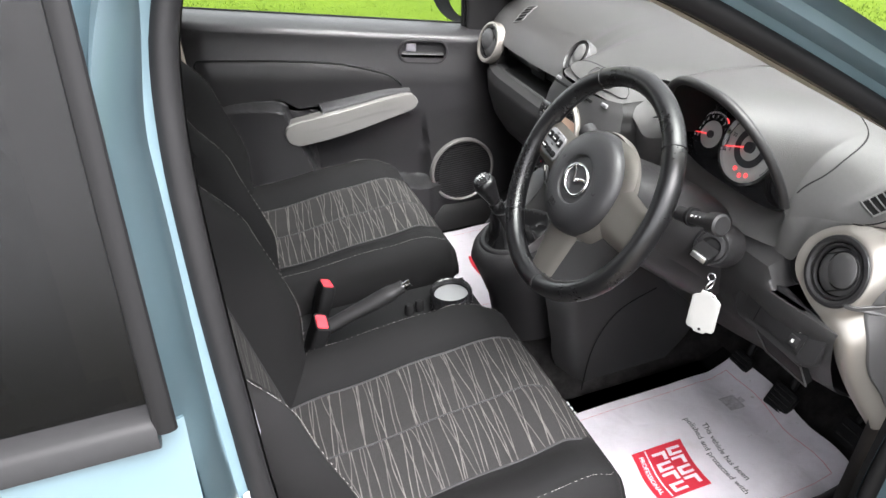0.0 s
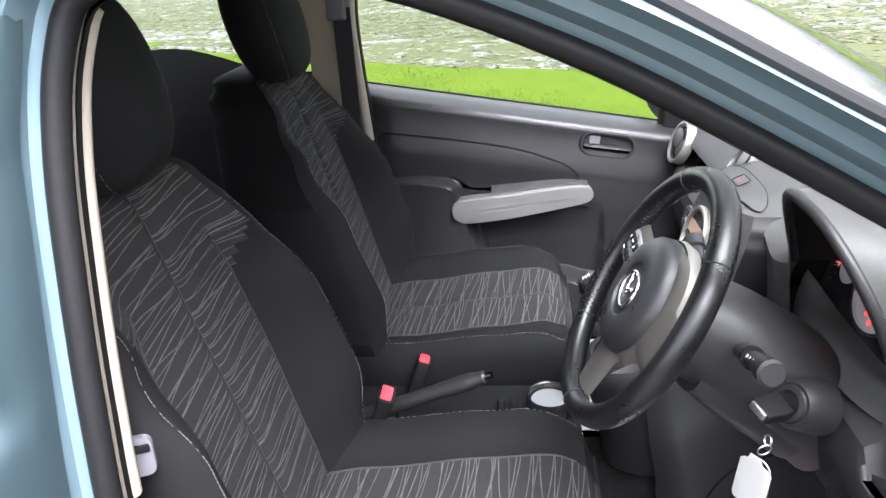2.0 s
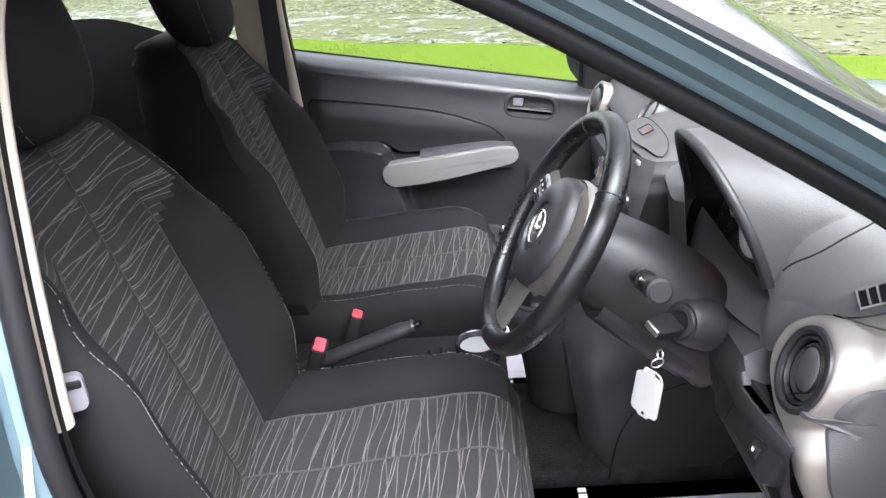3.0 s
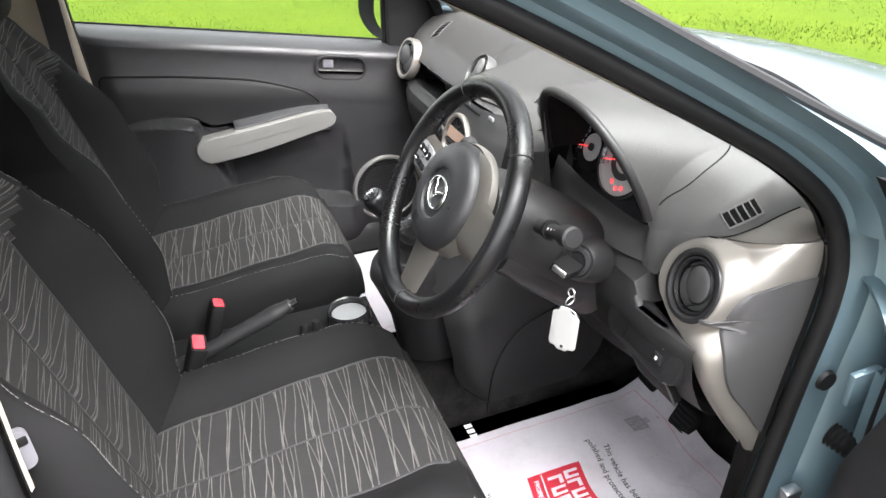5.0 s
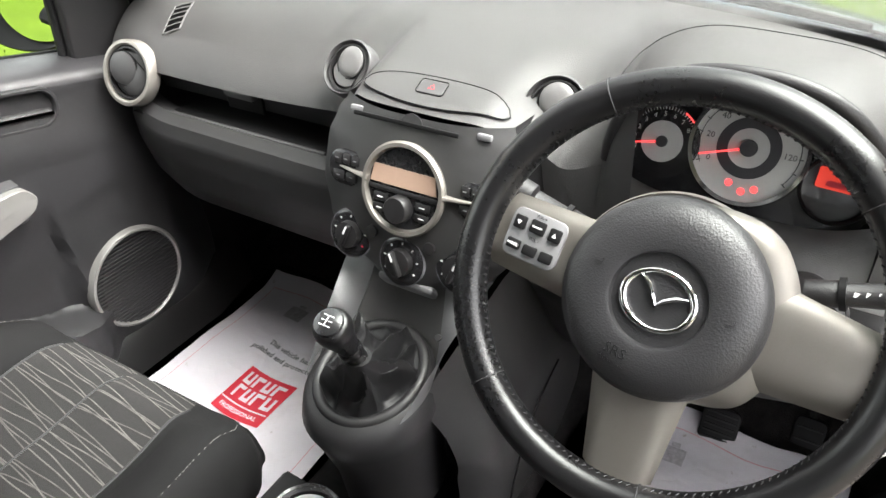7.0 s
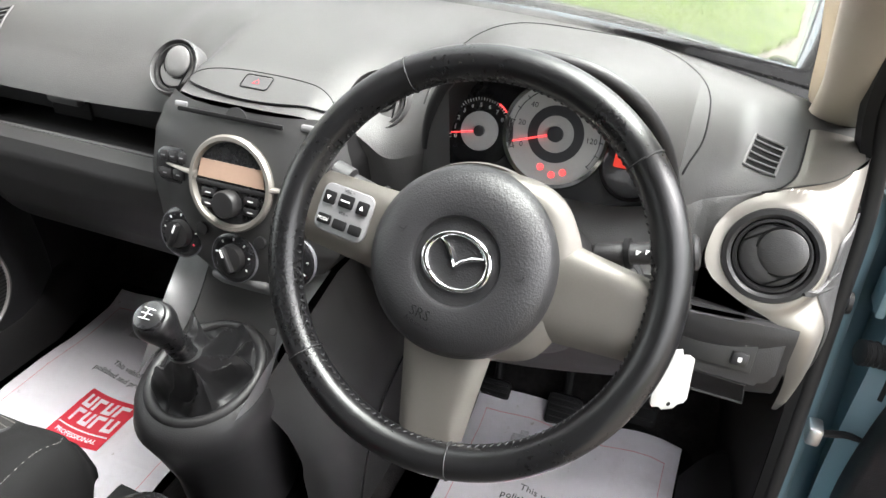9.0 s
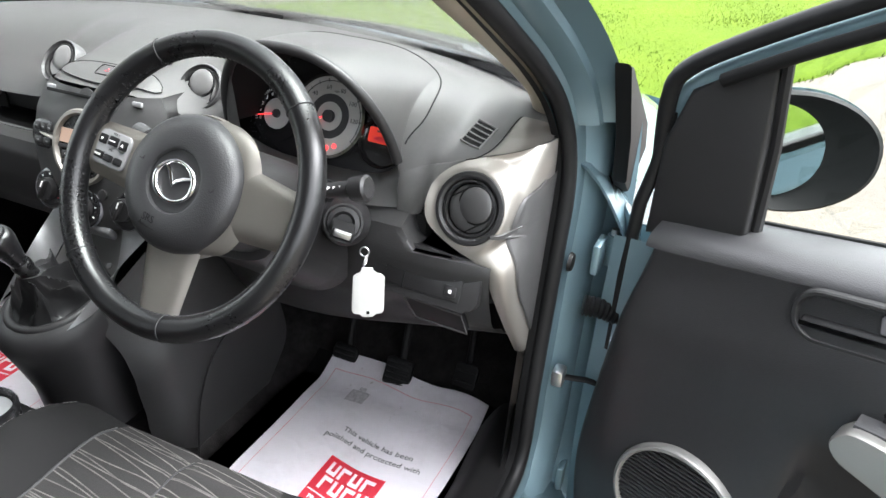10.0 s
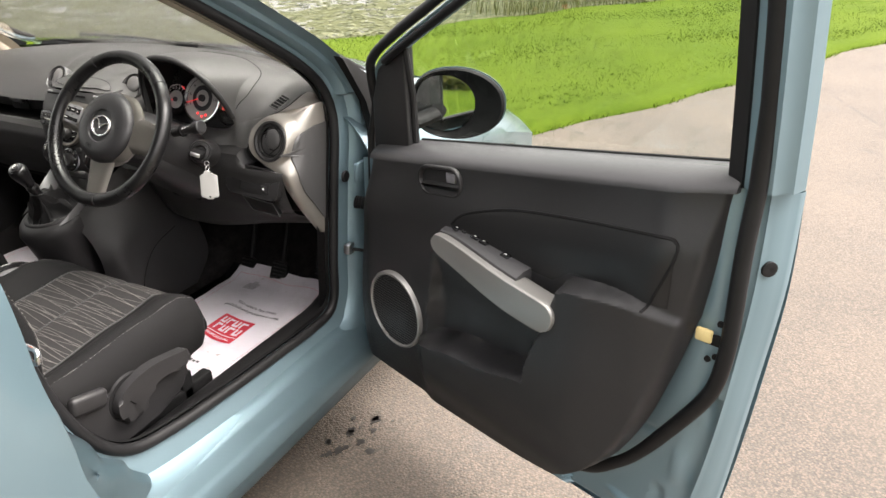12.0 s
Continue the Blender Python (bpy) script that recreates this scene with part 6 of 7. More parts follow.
def cowl_ring(d, w, h, lift=0.0, k=2.6):
    pts = []
    for i in range(36):
        a = 2 * math.pi * i / 36
        c, s = math.cos(a), math.sin(a)
        r = (abs(c) ** k + abs(s) ** k) ** (-1 / k)
        pts.append(cm @ Vector((w * r * c, lift + h * r * s, -d)))
    return pts


part("shroud", loft([cowl_ring(0.034, 0.055, 0.045), cowl_ring(0.045, 0.070, 0.058), cowl_ring(0.085, 0.080, 0.066), cowl_ring(0.15, 0.088, 0.072, -0.004), cowl_ring(0.22, 0.092, 0.076, -0.012), cowl_ring(0.30, 0.092, 0.080, -0.03)], True, True), PLASTIC, COL, "charcoal column shroud")
part("lower_shroud", loft([cowl_ring(0.10, 0.074, 0.032, -0.046), cowl_ring(0.16, 0.080, 0.040, -0.050), cowl_ring(0.26, 0.086, 0.05, -0.055)], True, True), PLASTIC, COL)


def stalk(side, label):
    base = cm @ Vector((side * 0.098, 0.030, -0.105))
    tip = cm @ Vector((side * 0.185, 0.052, -0.095))
    d = (tip - base)
    s = part("stalk", tube([base, base + d * 0.30, base + d * 0.34, base + d * 0.74], [0.013, 0.0135, 0.0115, 0.0125], 16, flat=0.85), PLASTIC, COL, label)
    part("stalk_collar", tube([base + d * 0.30, base + d * 0.36], 0.0148, 16), DARK, s)
    part("stalk_cap", tube([base + d * 0.76, base + d * 0.78, base + d * 1.0, base + d * 1.03], [0.013, 0.0155, 0.0165, 0.013], 16), PLASTIC, s)
    mk = bmesh.new()
    for k in range(3):
        box((0.007, 0.0012, 0.004), Matrix.Translation(base + d * (0.45 + 0.1 * k) + WN * 0.0105) @ cm.to_3x3().to_4x4() @ Matrix.Rotation(radians(90), 4, "X"), 0, 1, mk)
    part("stalk_marks", mk, WHITE_INK, s, "white stalk symbols")


stalk(1, "black wiper stalk")
stalk(-1, "black lamp stalk")
IG = Vector((0.175, -0.480, 0.902))
IN = Vector((-0.80, -0.42, 0.38)).normalized()
im = axes(IG, IN)
part("lock_boss", lathe([(0.036, -0.05), (0.031, -0.008), (0.027, 0.0), (0.024, 0.0)], im, 32, cap=False), PLASTIC, COL, "round ignition boss")
ig = part("ignition_lock", lathe([(0.024, -0.002), (0.022, 0.003), (0.016, 0.004), (0.012, -0.001), (0.0005, -0.001)], im, 32), PLASTIC, COL, "black ignition lock face")

KEY = thing("car_key", "black ignition key with steel rings and white tag", "key", tuple(IG))
kd = (IN + Vector((0, -0.05, -0.25))).normalized()
kmx = axes(IG + IN * 0.004, kd) @ Matrix.Rotation(radians(-20), 4, "Z")
part("key_head", prism([(-0.015, 0.004), (0.015, 0.004), (0.017, 0.018), (0.015, 0.046), (-0.015, 0.046), (-0.017, 0.018)], 0.015, kmx @ Matrix(((1, 0, 0, 0), (0, 0, -1, 0.0055), (0, 1, 0, 0), (0, 0, 0, 1))), 0.003, 3), DARK, KEY, "black plastic key head")
part("key_end", box((0.024, 0.010, 0.005), kmx @ Matrix.Translation((0, 0, 0.048)), 0.002), STEEL, KEY, "steel key end")
rc = Vector((0.124, -0.547, 0.862))
def ring(c, r, n, t=0.001):
    m = axes(c, n)
    return tube([m @ Vector((r * math.cos(2 * math.pi * i / 32), r * math.sin(2 * math.pi * i / 32), 0)) for i in range(32)], t, 6, True, up=n)
part("split_ring", ring(rc + Vector((0, 0, -0.004)), 0.0145, (-0.75, -0.6, 0.1), 0.0012), STEEL, KEY, "steel split ring")
part("small_ring", ring(rc + Vector((0.006, 0.006, 0.020)), 0.008, (-0.2, 0.9, 0.2), 0.0010), STEEL, KEY)
part("small_ring", ring(rc + Vector((0.010, 0.010, 0.030)), 0.006, (-0.8, -0.2, 0.2), 0.0010), STEEL, KEY)
part("bell", box((0.009, 0.006, 0.016), Matrix.Translation(rc + Vector((-0.002, 0.002, -0.002))), 0.002), STEEL, KEY)
tgm = axes((0.116, -0.553, 0.838), (-0.80, -0.58, 0.12)) @ Matrix.Rotation(radians(-3), 4, "Z")
tag_out = [(-0.021, 0.030), (-0.016, 0.034), (-0.012, 0.034), (-0.010, 0.042), (0.004, 0.042), (0.006, 0.034), (0.014, 0.034), (0.020, 0.029), (0.021, -0.018), (0.018, -0.023), (0.010, -0.023), (0.007, -0.028), (-0.007, -0.028), (-0.010, -0.023), (-0.018, -0.023), (-0.021, -0.018)]
tag = part("tag", prism(tag_out, 0.0022, tgm, 0.0006), WHITE_TAG, KEY, "white plastic key tag")
part("tag_hole", lathe([(0.0026, 0.0005), (0.0024, 0.0026), (0.0005, 0.0026)], tgm @ Matrix.Translation((0, -0.0215, 0)), 14), DARK, tag)

WHEEL = thing("steering_wheel", "three-spoke steering wheel, worn black leather rim, silver spokes", "steering wheel", tuple(WC))
R, T = 0.1715, 0.0158


def rim_at(a, b=0.0, t=0.0):
    return WM @ Vector(((R + (T + t) * math.cos(b)) * math.cos(a), (R + (T + t) * math.cos(b)) * math.sin(a), 1.08 * (T + t) * math.sin(b)))


rim_rings = []
for i in range(120):
    a = 2 * math.pi * i / 120
    rim_rings.append([rim_at(a, 2 * math.pi * j / 18) for j in range(18)])
part("rim", loft(rim_rings, True, False, loop=True), LEATHER, WHEEL, "worn black leather rim")
for q in (51, 129, 232, 289):
    part("rim_seam", tube([rim_at(radians(q), 2 * math.pi * j / 24, 0.0004) for j in range(24)], 0.0008, 5, True, up=(0, 1, 0)), BLACK_THREAD, WHEEL, "leather joint")
lace = bmesh.new()
for i in range(150):
    a = 2 * math.pi * i / 150
    tube([rim_at(a, radians(160), 0.0002), rim_at(a + 0.014, radians(170), 0.0005), rim_at(a + 0.004, radians(180), 0.0002)], 0.0006, 4, bm=lace)
part("rim_lacing", lace, BLACK_THREAD, WHEEL, "black laced stitching inside the rim")


def spoke(name, a0, w_in, w_out, r_in, r_out, z_in, z_out, label, skew=0.0):
    """A dished spoke running out along the angle a0."""
    m = WM @ Matrix.Rotation(radians(a0), 4, "Z")

    def f(u, v):
        s = lerp(-1, 1, u)
        r = lerp(r_in, r_out, v)
        w = lerp(w_in, w_out, v ** 0.9)
        z = lerp(z_in, z_out, v ** 1.4) - 0.010 * abs(s) ** 4
        return m @ Vector((r - 0.006 * s * s * v, s * w + skew * (v - 0.2), z))

    return part(name, sheet(f, 16, 16, 0.012), SILVER, WHEEL, label)


spoke("spoke", 6, 0.046, 0.035, 0.055, 0.1585, 0.003, 0.000, "satin silver spoke", -0.004)
spoke("spoke", 182, 0.038, 0.034, 0.055, 0.1585, 0.003, 0.000, "satin silver spoke", 0.002)
spoke("spoke", 280, 0.044, 0.030, 0.055, 0.1590, 0.001, 0.000, "satin silver spoke", 0.002)


def hub_plate(u, v):
    """Silver plate that sweeps from the top of the hub round to the lower spoke."""
    a = radians(lerp(96, -58, u))
    grow = ease(min(u * 3.2, (1 - u) * 5.0))
    r = lerp(0.078, 0.084 + 0.017 * grow, v)
    return WM @ Vector((r * math.cos(a), r * math.sin(a), 0.002 - 0.010 * v * v))


part("spoke_plate", sheet(hub_plate, 48, 8, 0.010), SILVER, WHEEL, "silver plate curving behind the hub")
HUB = part("hub", lathe([(0.070, -0.030), (0.083, -0.018), (0.0845, -0.004), (0.082, 0.008), (0.075, 0.016), (0.060, 0.021), (0.042, 0.0225), (0.039, 0.0215), (0.0375, 0.017), (0.0005, 0.017)], WM, 72), HUB_SKIN, WHEEL, "grained charcoal airbag cover")
part("hub_collar", lathe([(0.086, -0.030), (0.0885, -0.018), (0.0865, -0.010), (0.082, -0.014)], WM, 64, cap=False), SILVER, WHEEL, "silver collar behind the hub")
badge_ring = [WM @ Vector((0.0285 * math.cos(2 * math.pi * i / 40), 0.0235 * math.sin(2 * math.pi * i / 40), 0.0185)) for i in range(40)]
bd = part("badge", tube(badge_ring, [0.0030 + 0.0008 * math.sin(4 * math.pi * i / 40 + 1.0) for i in range(40)], 10, True, up=(0, 0, 1)), CHROME, WHEEL, "plain chrome badge shape")
part("badge_wing", tube([WM @ Vector(p) for p in ((-0.021, 0.014, 0.0185), (-0.012, 0.010, 0.019), (-0.004, 0.001, 0.0195), (0.0, -0.005, 0.0195), (0.004, 0.001, 0.0195), (0.012, 0.007, 0.019), (0.021, 0.010, 0.0185))], [0.0015, 0.0022, 0.0024, 0.0026, 0.0024, 0.0022, 0.0015], 8), CHROME, bd)
words("SRS", 0.0125, WM @ Matrix.Translation((-0.012, -0.052, 0.0222)), DARK, HUB, "lettering")
words("AIRBAG", 0.0072, WM @ Matrix.Translation((-0.012, -0.0605, 0.0202)), DARK, HUB, "lettering")
for s in (-1, 1):
    part("horn_mark", tube([WM @ Vector((s * 0.055 + dx, 0.010 + dy, 0.0222)) for dx, dy in ((-0.003, -0.002), (0.003, -0.002), (0.003, 0.002))], 0.0005, 4), DARK, HUB)
pm = WM @ Matrix.Rotation(radians(3), 4, "Z") @ Matrix.Translation((-0.118, 0.004, 0.002))
pd = part("switch_pad", prism(rounded(0.052, 0.044, 0.008, 4), 0.004, pm, 0.001), GREY_SILVER, WHEEL, "switch pad on the spoke")
for k, (bx, by, bw) in enumerate(((-0.017, 0.009, 0.011), (0.0, 0.010, 0.014), (0.017, 0.009, 0.011), (-0.016, -0.011, 0.013), (0.0, -0.012, 0.013), (0.016, -0.012, 0.012))):
    bb = part("wheel_button", box((bw, 0.012 if k < 3 else 0.009, 0.005), pm @ Matrix.Translation((bx, by, 0.005)), 0.0015, 2), DARK, pd, "small black button")
    if k in (0, 2):
        s = -1 if k == 0 else 1
        part("arrow", prism([(-0.002, -0.0016 * s), (0.002, -0.0016 * s), (0, 0.0022 * s)], 0.0005, pm @ Matrix.Translation((bx, by, 0.0076)), 0), WHITE_INK, bb)
    elif k == 3:
        words("MODE", 0.0038, pm @ Matrix.Translation((bx, by, 0.0078)), WHITE_INK, bb)
    elif k == 1:
        part("dash", box((0.009, 0.0012, 0.0006), pm @ Matrix.Translation((bx, by, 0.0078)), 0), WHITE_INK, bb)
words("VOL +", 0.0038, pm @ Matrix.Translation((0, 0.0190, 0.0042)), DARK, pd)
words("VOL -", 0.0038, pm @ Matrix.Translation((0, -0.0015, 0.0042)), DARK, pd)

# ---- centre console, lever, brake ----
CON = thing("centre_console", "black centre console with gaiter ring and grey side wings", "console", (0.05, 0, 0.35))


def egg(cx, cy, rx, ry, z, n=40, tip=0.0):
    return [Vector((cx + rx * math.cos(2 * math.pi * i / n), cy + ry * math.sin(2 * math.pi * i / n), z + tip * math.cos(2 * math.pi * i / n))) for i in range(n)]


BX, BY = 0.062, -0.008
part("bowl", loft([egg(BX + 0.05, BY, 0.092, 0.064, 0.44), egg(BX + 0.032, BY, 0.090, 0.070, 0.55), egg(BX + 0.014, BY, 0.094, 0.081, 0.62, tip=0.008), egg(BX + 0.004, BY, 0.099, 0.090, 0.662, tip=0.013), egg(BX + 0.003, BY, 0.093, 0.086, 0.686, tip=0.018), egg(BX + 0.004, BY, 0.087, 0.081, 0.696, tip=0.020), egg(BX + 0.005, BY, 0.080, 0.074, 0.700, tip=0.020), egg(BX + 0.006, BY, 0.073, 0.067, 0.696, tip=0.019)], True, False), PLASTIC, CON, "black rounded console nose")
part("gaiter_ring", tube(egg(BX + 0.006, BY, 0.074, 0.068, 0.699, tip=0.019), 0.0075, 10, True), PLASTIC, CON, "black gaiter ring")
KNOB = Vector((-0.010, -0.028, 0.835))
STEM = Vector((0.022, -0.026, 0.770))


def gaiter(i, n=22, seg=120):
    t = i / (n - 1)
    c = Vector((BX + 0.006, BY, 0.698)).lerp(STEM, t ** 1.7)
    rx, ry = lerp(0.071, 0.018, t ** 0.92), lerp(0.065, 0.018, t ** 0.92)
    swell = math.sin(math.pi * t) ** 0.8
    out = []
    for k in range(seg):
        a = 2 * math.pi * k / seg
        w = a + 0.55 * math.sin(2.2 * t + a) * t
        ridge = (1 - abs(math.sin(2.5 * w + 0.6))) ** 1.6 + 0.45 * (1 - abs(math.sin(3.5 * w + 2.0 * t + 1.9))) ** 2.2
        sag = 0.5 + 0.5 * math.cos(a - 2.6)
        f = 1 + swell * (0.27 * ridge - 0.07)
        lift = swell * (0.030 * ridge - 0.004 - 0.006 * sag * t) + 0.004 * math.sin(14 * t + 3 * a) * swell
        out.append(c + Vector((rx * f * math.cos(a), ry * f * math.sin(a), 0.020 * math.cos(a) * (1 - t) + lift)))
    return out


part("gaiter", loft([gaiter(i) for i in range(22)], True, True), VINYL, CON, "creased black leather gaiter")
# floor-standing sides of the console with a curved seam
def side_panel(s):
    def f(u, v):
        top = lerp(0.690, 0.798, min(1.0, u * 2))
        z = lerp(top, 0.315, v)
        x0 = along([(0.30, 0.150), (0.45, 0.105), (0.60, 0.085), (0.70, 0.06)], z if u > 0 else min(z, 0.7))
        x1 = along([(0.30, 0.36), (0.45, 0.45), (0.60, 0.42), (0.80, 0.36)], z)
        edge = lerp(0.080, 0.118, min(1.0, u * 2))
        y = lerp(edge, 0.145 + 0.012 * math.sin(math.pi * v), ease(v * 2.6)) - 0.045 * max(0, 1 - u * 6) ** 2 * ease(v * 2)
        return Vector((lerp(x0, x1, u), s * y - 0.006, z))
    return sheet(f, 30, 24, 0.008)


for s in (-1, 1):
    part("console_side", side_panel(s), SOFT_DARK, CON, "black console side panel")
    seam = smooth_line([(0.160, s * 0.160 - 0.005, 0.33), (0.180, s * 0.163 - 0.005, 0.46), (0.235, s * 0.163 - 0.005, 0.545), (0.33, s * 0.160 - 0.005, 0.58)], 6)
    part("seam", tube(seam, 0.0016, 5), DARK, CON)


def console_top(u, v):
    """From the foot of the stack down to the front of the gaiter ring."""
    b = lerp(-1, 1, u)
    p = Vector((0.168 + 0.035 * b * b, b * 0.112 - 0.006, 0.800))
    a = radians(lerp(118, -118, 1 - u))
    q = Vector((BX + 0.091 * math.cos(a), BY + 0.085 * math.sin(a), 0.694 + 0.020 * math.cos(a)))
    r = p.lerp(q, v)
    return r + Vector((0, 0, -0.016 * math.sin(math.pi * v) * (1 - b * b) + 0.006 * math.sin(math.pi * v) * b * b))


part("console_top", sheet(lambda u, v: console_top(lerp(0.26, 0.74, u), v), 20, 16, 0.006), SOFT, CON, "grey-black console slope")
for lo_, hi_ in ((0.0, 0.258), (0.742, 1.0)):
    part("grey_wing", sheet(lambda u, v: console_top(lerp(lo_, hi_, u), v) + Vector((0, 0, 0.002)), 10, 16, 0.006), GREY_SILVER, CON, "grey satin console wing")
at = part("ash_tray", box((0.012, 0.085, 0.034), pose(0.162, -0.010, 0.778, 0, -38, 0), 0.006, 3), GREY_SILVER, CON, "grey tray front")
part("tray_slot", box((0.004, 0.052, 0.013), pose(0.156, -0.014, 0.785, 0, -38, 0), 0.002), DARK, at)
part("tray_button", lathe([(0.005, 0), (0.0045, 0.002), (0.0005, 0.0025)], axes((0.116, -0.082, 0.752), (-0.7, 0, 0.7)), 16), PLASTIC, CON)
# low rear tray between the seats
part("rear_tray", loft([[Vector((x, s * w + 0.0, z)) for s, w, z in ((-1, 0.085, 0.44), (-1, 0.085, 0.545), (-1, 0.075, 0.556), (-0.4, 0.07, 0.552), (0.4, 0.07, 0.552), (1, 0.075, 0.556), (1, 0.085, 0.545), (1, 0.085, 0.44))] for x in (-0.60, -0.45, -0.25, -0.12, -0.03)], True, True), DARK, CON, "black low tray between the seats")
CUPC = Vector((-0.088, -0.008, 0.0))
part("cup_holder", lathe([(0.047, 0.50), (0.047, 0.586), (0.044, 0.592), (0.041, 0.590), (0.039, 0.572), (0.0005, 0.566)], Matrix.Translation(CUPC), 40), GLOSS, CON, "round black cup holder")
part("cup_disc", lathe([(0.037, 0.574), (0.037, 0.579), (0.0005, 0.580)], Matrix.Translation(CUPC), 36), GREY_SILVER, CON, "grey disc in the cup holder")
for px_, py_ in ((-0.160, 0.000), (-0.185, -0.005)):
    part("tray_peg", lathe([(0.010, 0.55), (0.009, 0.572), (0.006, 0.576), (0.0005, 0.577)], Matrix.Translation((px_, py_, 0)), 16), DARK, CON)

GEAR = thing("gear_lever", "black gear lever with silver shift pattern cap", "gear lever", tuple(STEM))
kdirv = (KNOB - STEM).normalized()
gm_ = axes(STEM, kdirv, (0, 1, 0))
L = (KNOB - STEM).length
part("stem", lathe([(0.014, -0.02), (0.0125, 0.01), (0.015, 0.016), (0.015, 0.024), (0.0125, 0.028), (0.0145, 0.040), (0.019, L - 0.012), (0.0225, L + 0.002), (0.023, L + 0.010), (0.0205, L + 0.018), (0.017, L + 0.0205)], gm_, 32), LEATHER, GEAR, "black leather-look knob")
cap_ = part("shift_cap", lathe([(0.0178, L + 0.019), (0.0165, L + 0.0235), (0.010, L + 0.0265), (0.0005, L + 0.0275)], gm_, 32), GLOSS, GEAR, "glossy cap with white shift lines")
lines = bmesh.new()
for dx in (-0.006, 0.0, 0.006):
    tube([gm_ @ Vector((dx, -0.007, L + 0.0270)), gm_ @ Vector((dx, 0.007, L + 0.0270))], 0.0005, 4, bm=lines)
tube([gm_ @ Vector((-0.006, 0, L + 0.0278)), gm_ @ Vector((0.006, 0, L + 0.0275))], 0.0005, 4, bm=lines)
part("shift_lines", lines, WHITE_INK, cap_, "white shift pattern")

HB = thing("handbrake", "charcoal handbrake lever with chrome release button", "handbrake", (-0.48, -0.06, 0.55))
hb = smooth_line([(-0.520, -0.050, 0.545), (-0.42, -0.056, 0.588), (-0.33, -0.064, 0.628), (-0.26, -0.072, 0.658), (-0.212, -0.079, 0.680)], 5)
part("lever", tube(hb, [0.017 + 0.003 * math.sin(i * 0.5) * 0.3 - (0.003 if i > 17 else 0) for i in range(len(hb))], 16, flat=0.9), PLASTIC, HB, "charcoal grip")
part("release_button", tube([(-0.212, -0.079, 0.680), (-0.198, -0.0815, 0.6865)], 0.0075, 14), CHROME, HB, "chrome release button")
part("gaiter_slot", box((0.16, 0.05, 0.02), pose(-0.47, -0.052, 0.552, 0, -8, 0), 0.006), DARK, HB)

for k, (bp, bdir) in enumerate((((-0.343, 0.062, 0.632), (0.35, 0.12, 0.93)), ((-0.388, -0.132, 0.680), (0.35, -0.12, 0.93)))):
    B = thing("belt_buckle", "black seat belt buckle with red release button", "belt buckle", bp, group="belt buckles")
    d = Vector(bdir).normalized()
    m = axes(bp, d, (0, 1, 0))
    part("buckle_body", loft([[m @ Vector((x * f, y * f, h)) for x, y in rounded(0.030, 0.052, 0.008, 4)] for f, h in ((0.72, -0.105), (0.9, -0.085), (0.98, -0.04), (1.0, -0.008), (0.92, 0.0))], True, True), DARK, B)
    part("red_button", prism(rounded(0.021, 0.036, 0.004, 3), 0.004, m @ Matrix.Translation((-0.001, 0, -0.0015)), 0.001), RED, B, "red release button")
    part("stalk", tube([m @ Vector((0, 0, -0.10)), m @ Vector((-0.005, 0, -0.16))], 0.012, 8, flat=0.5), STEEL, B, "steel buckle stalk")

# ---- pedals ----
for nm, y, z, w, hgt, x in (("clutch_pedal", -0.271, 0.385, 0.058, 0.062, 0.505), ("brake_pedal", -0.402, 0.395, 0.062, 0.062, 0.505), ("accelerator_pedal", -0.535, 0.375, 0.050, 0.120, 0.535)):
    p = thing(nm, "black rubber-faced " + nm.replace("_", " "), "pedal", (x, y, z))
    m = axes((x, y, z), (-0.86, 0, 0.5))
    pf = part("pad", prism(rounded(w, hgt, 0.010, 3), 0.012, m, 0.003), DARK, p)
    ribs = bmesh.new()
    for i in range(5):
        box((w * 0.82, 0.004, 0.003), m @ Matrix.Translation((0, -hgt * 0.36 + hgt * 0.18 * i, 0.013)), 0.001, 1, ribs)
    part("ribs", ribs, RUBBER, pf)
    part("arm", tube([(x + 0.012, y, z + 0.01), (x + 0.06, y + 0.005, z + 0.12), (x + 0.10, y + 0.01, z + 0.30)], 0.008, 8), DARK, p)

# ---- seats ----


def seat_front(z):
    return -0.487 - 0.262 * (z - 0.62)


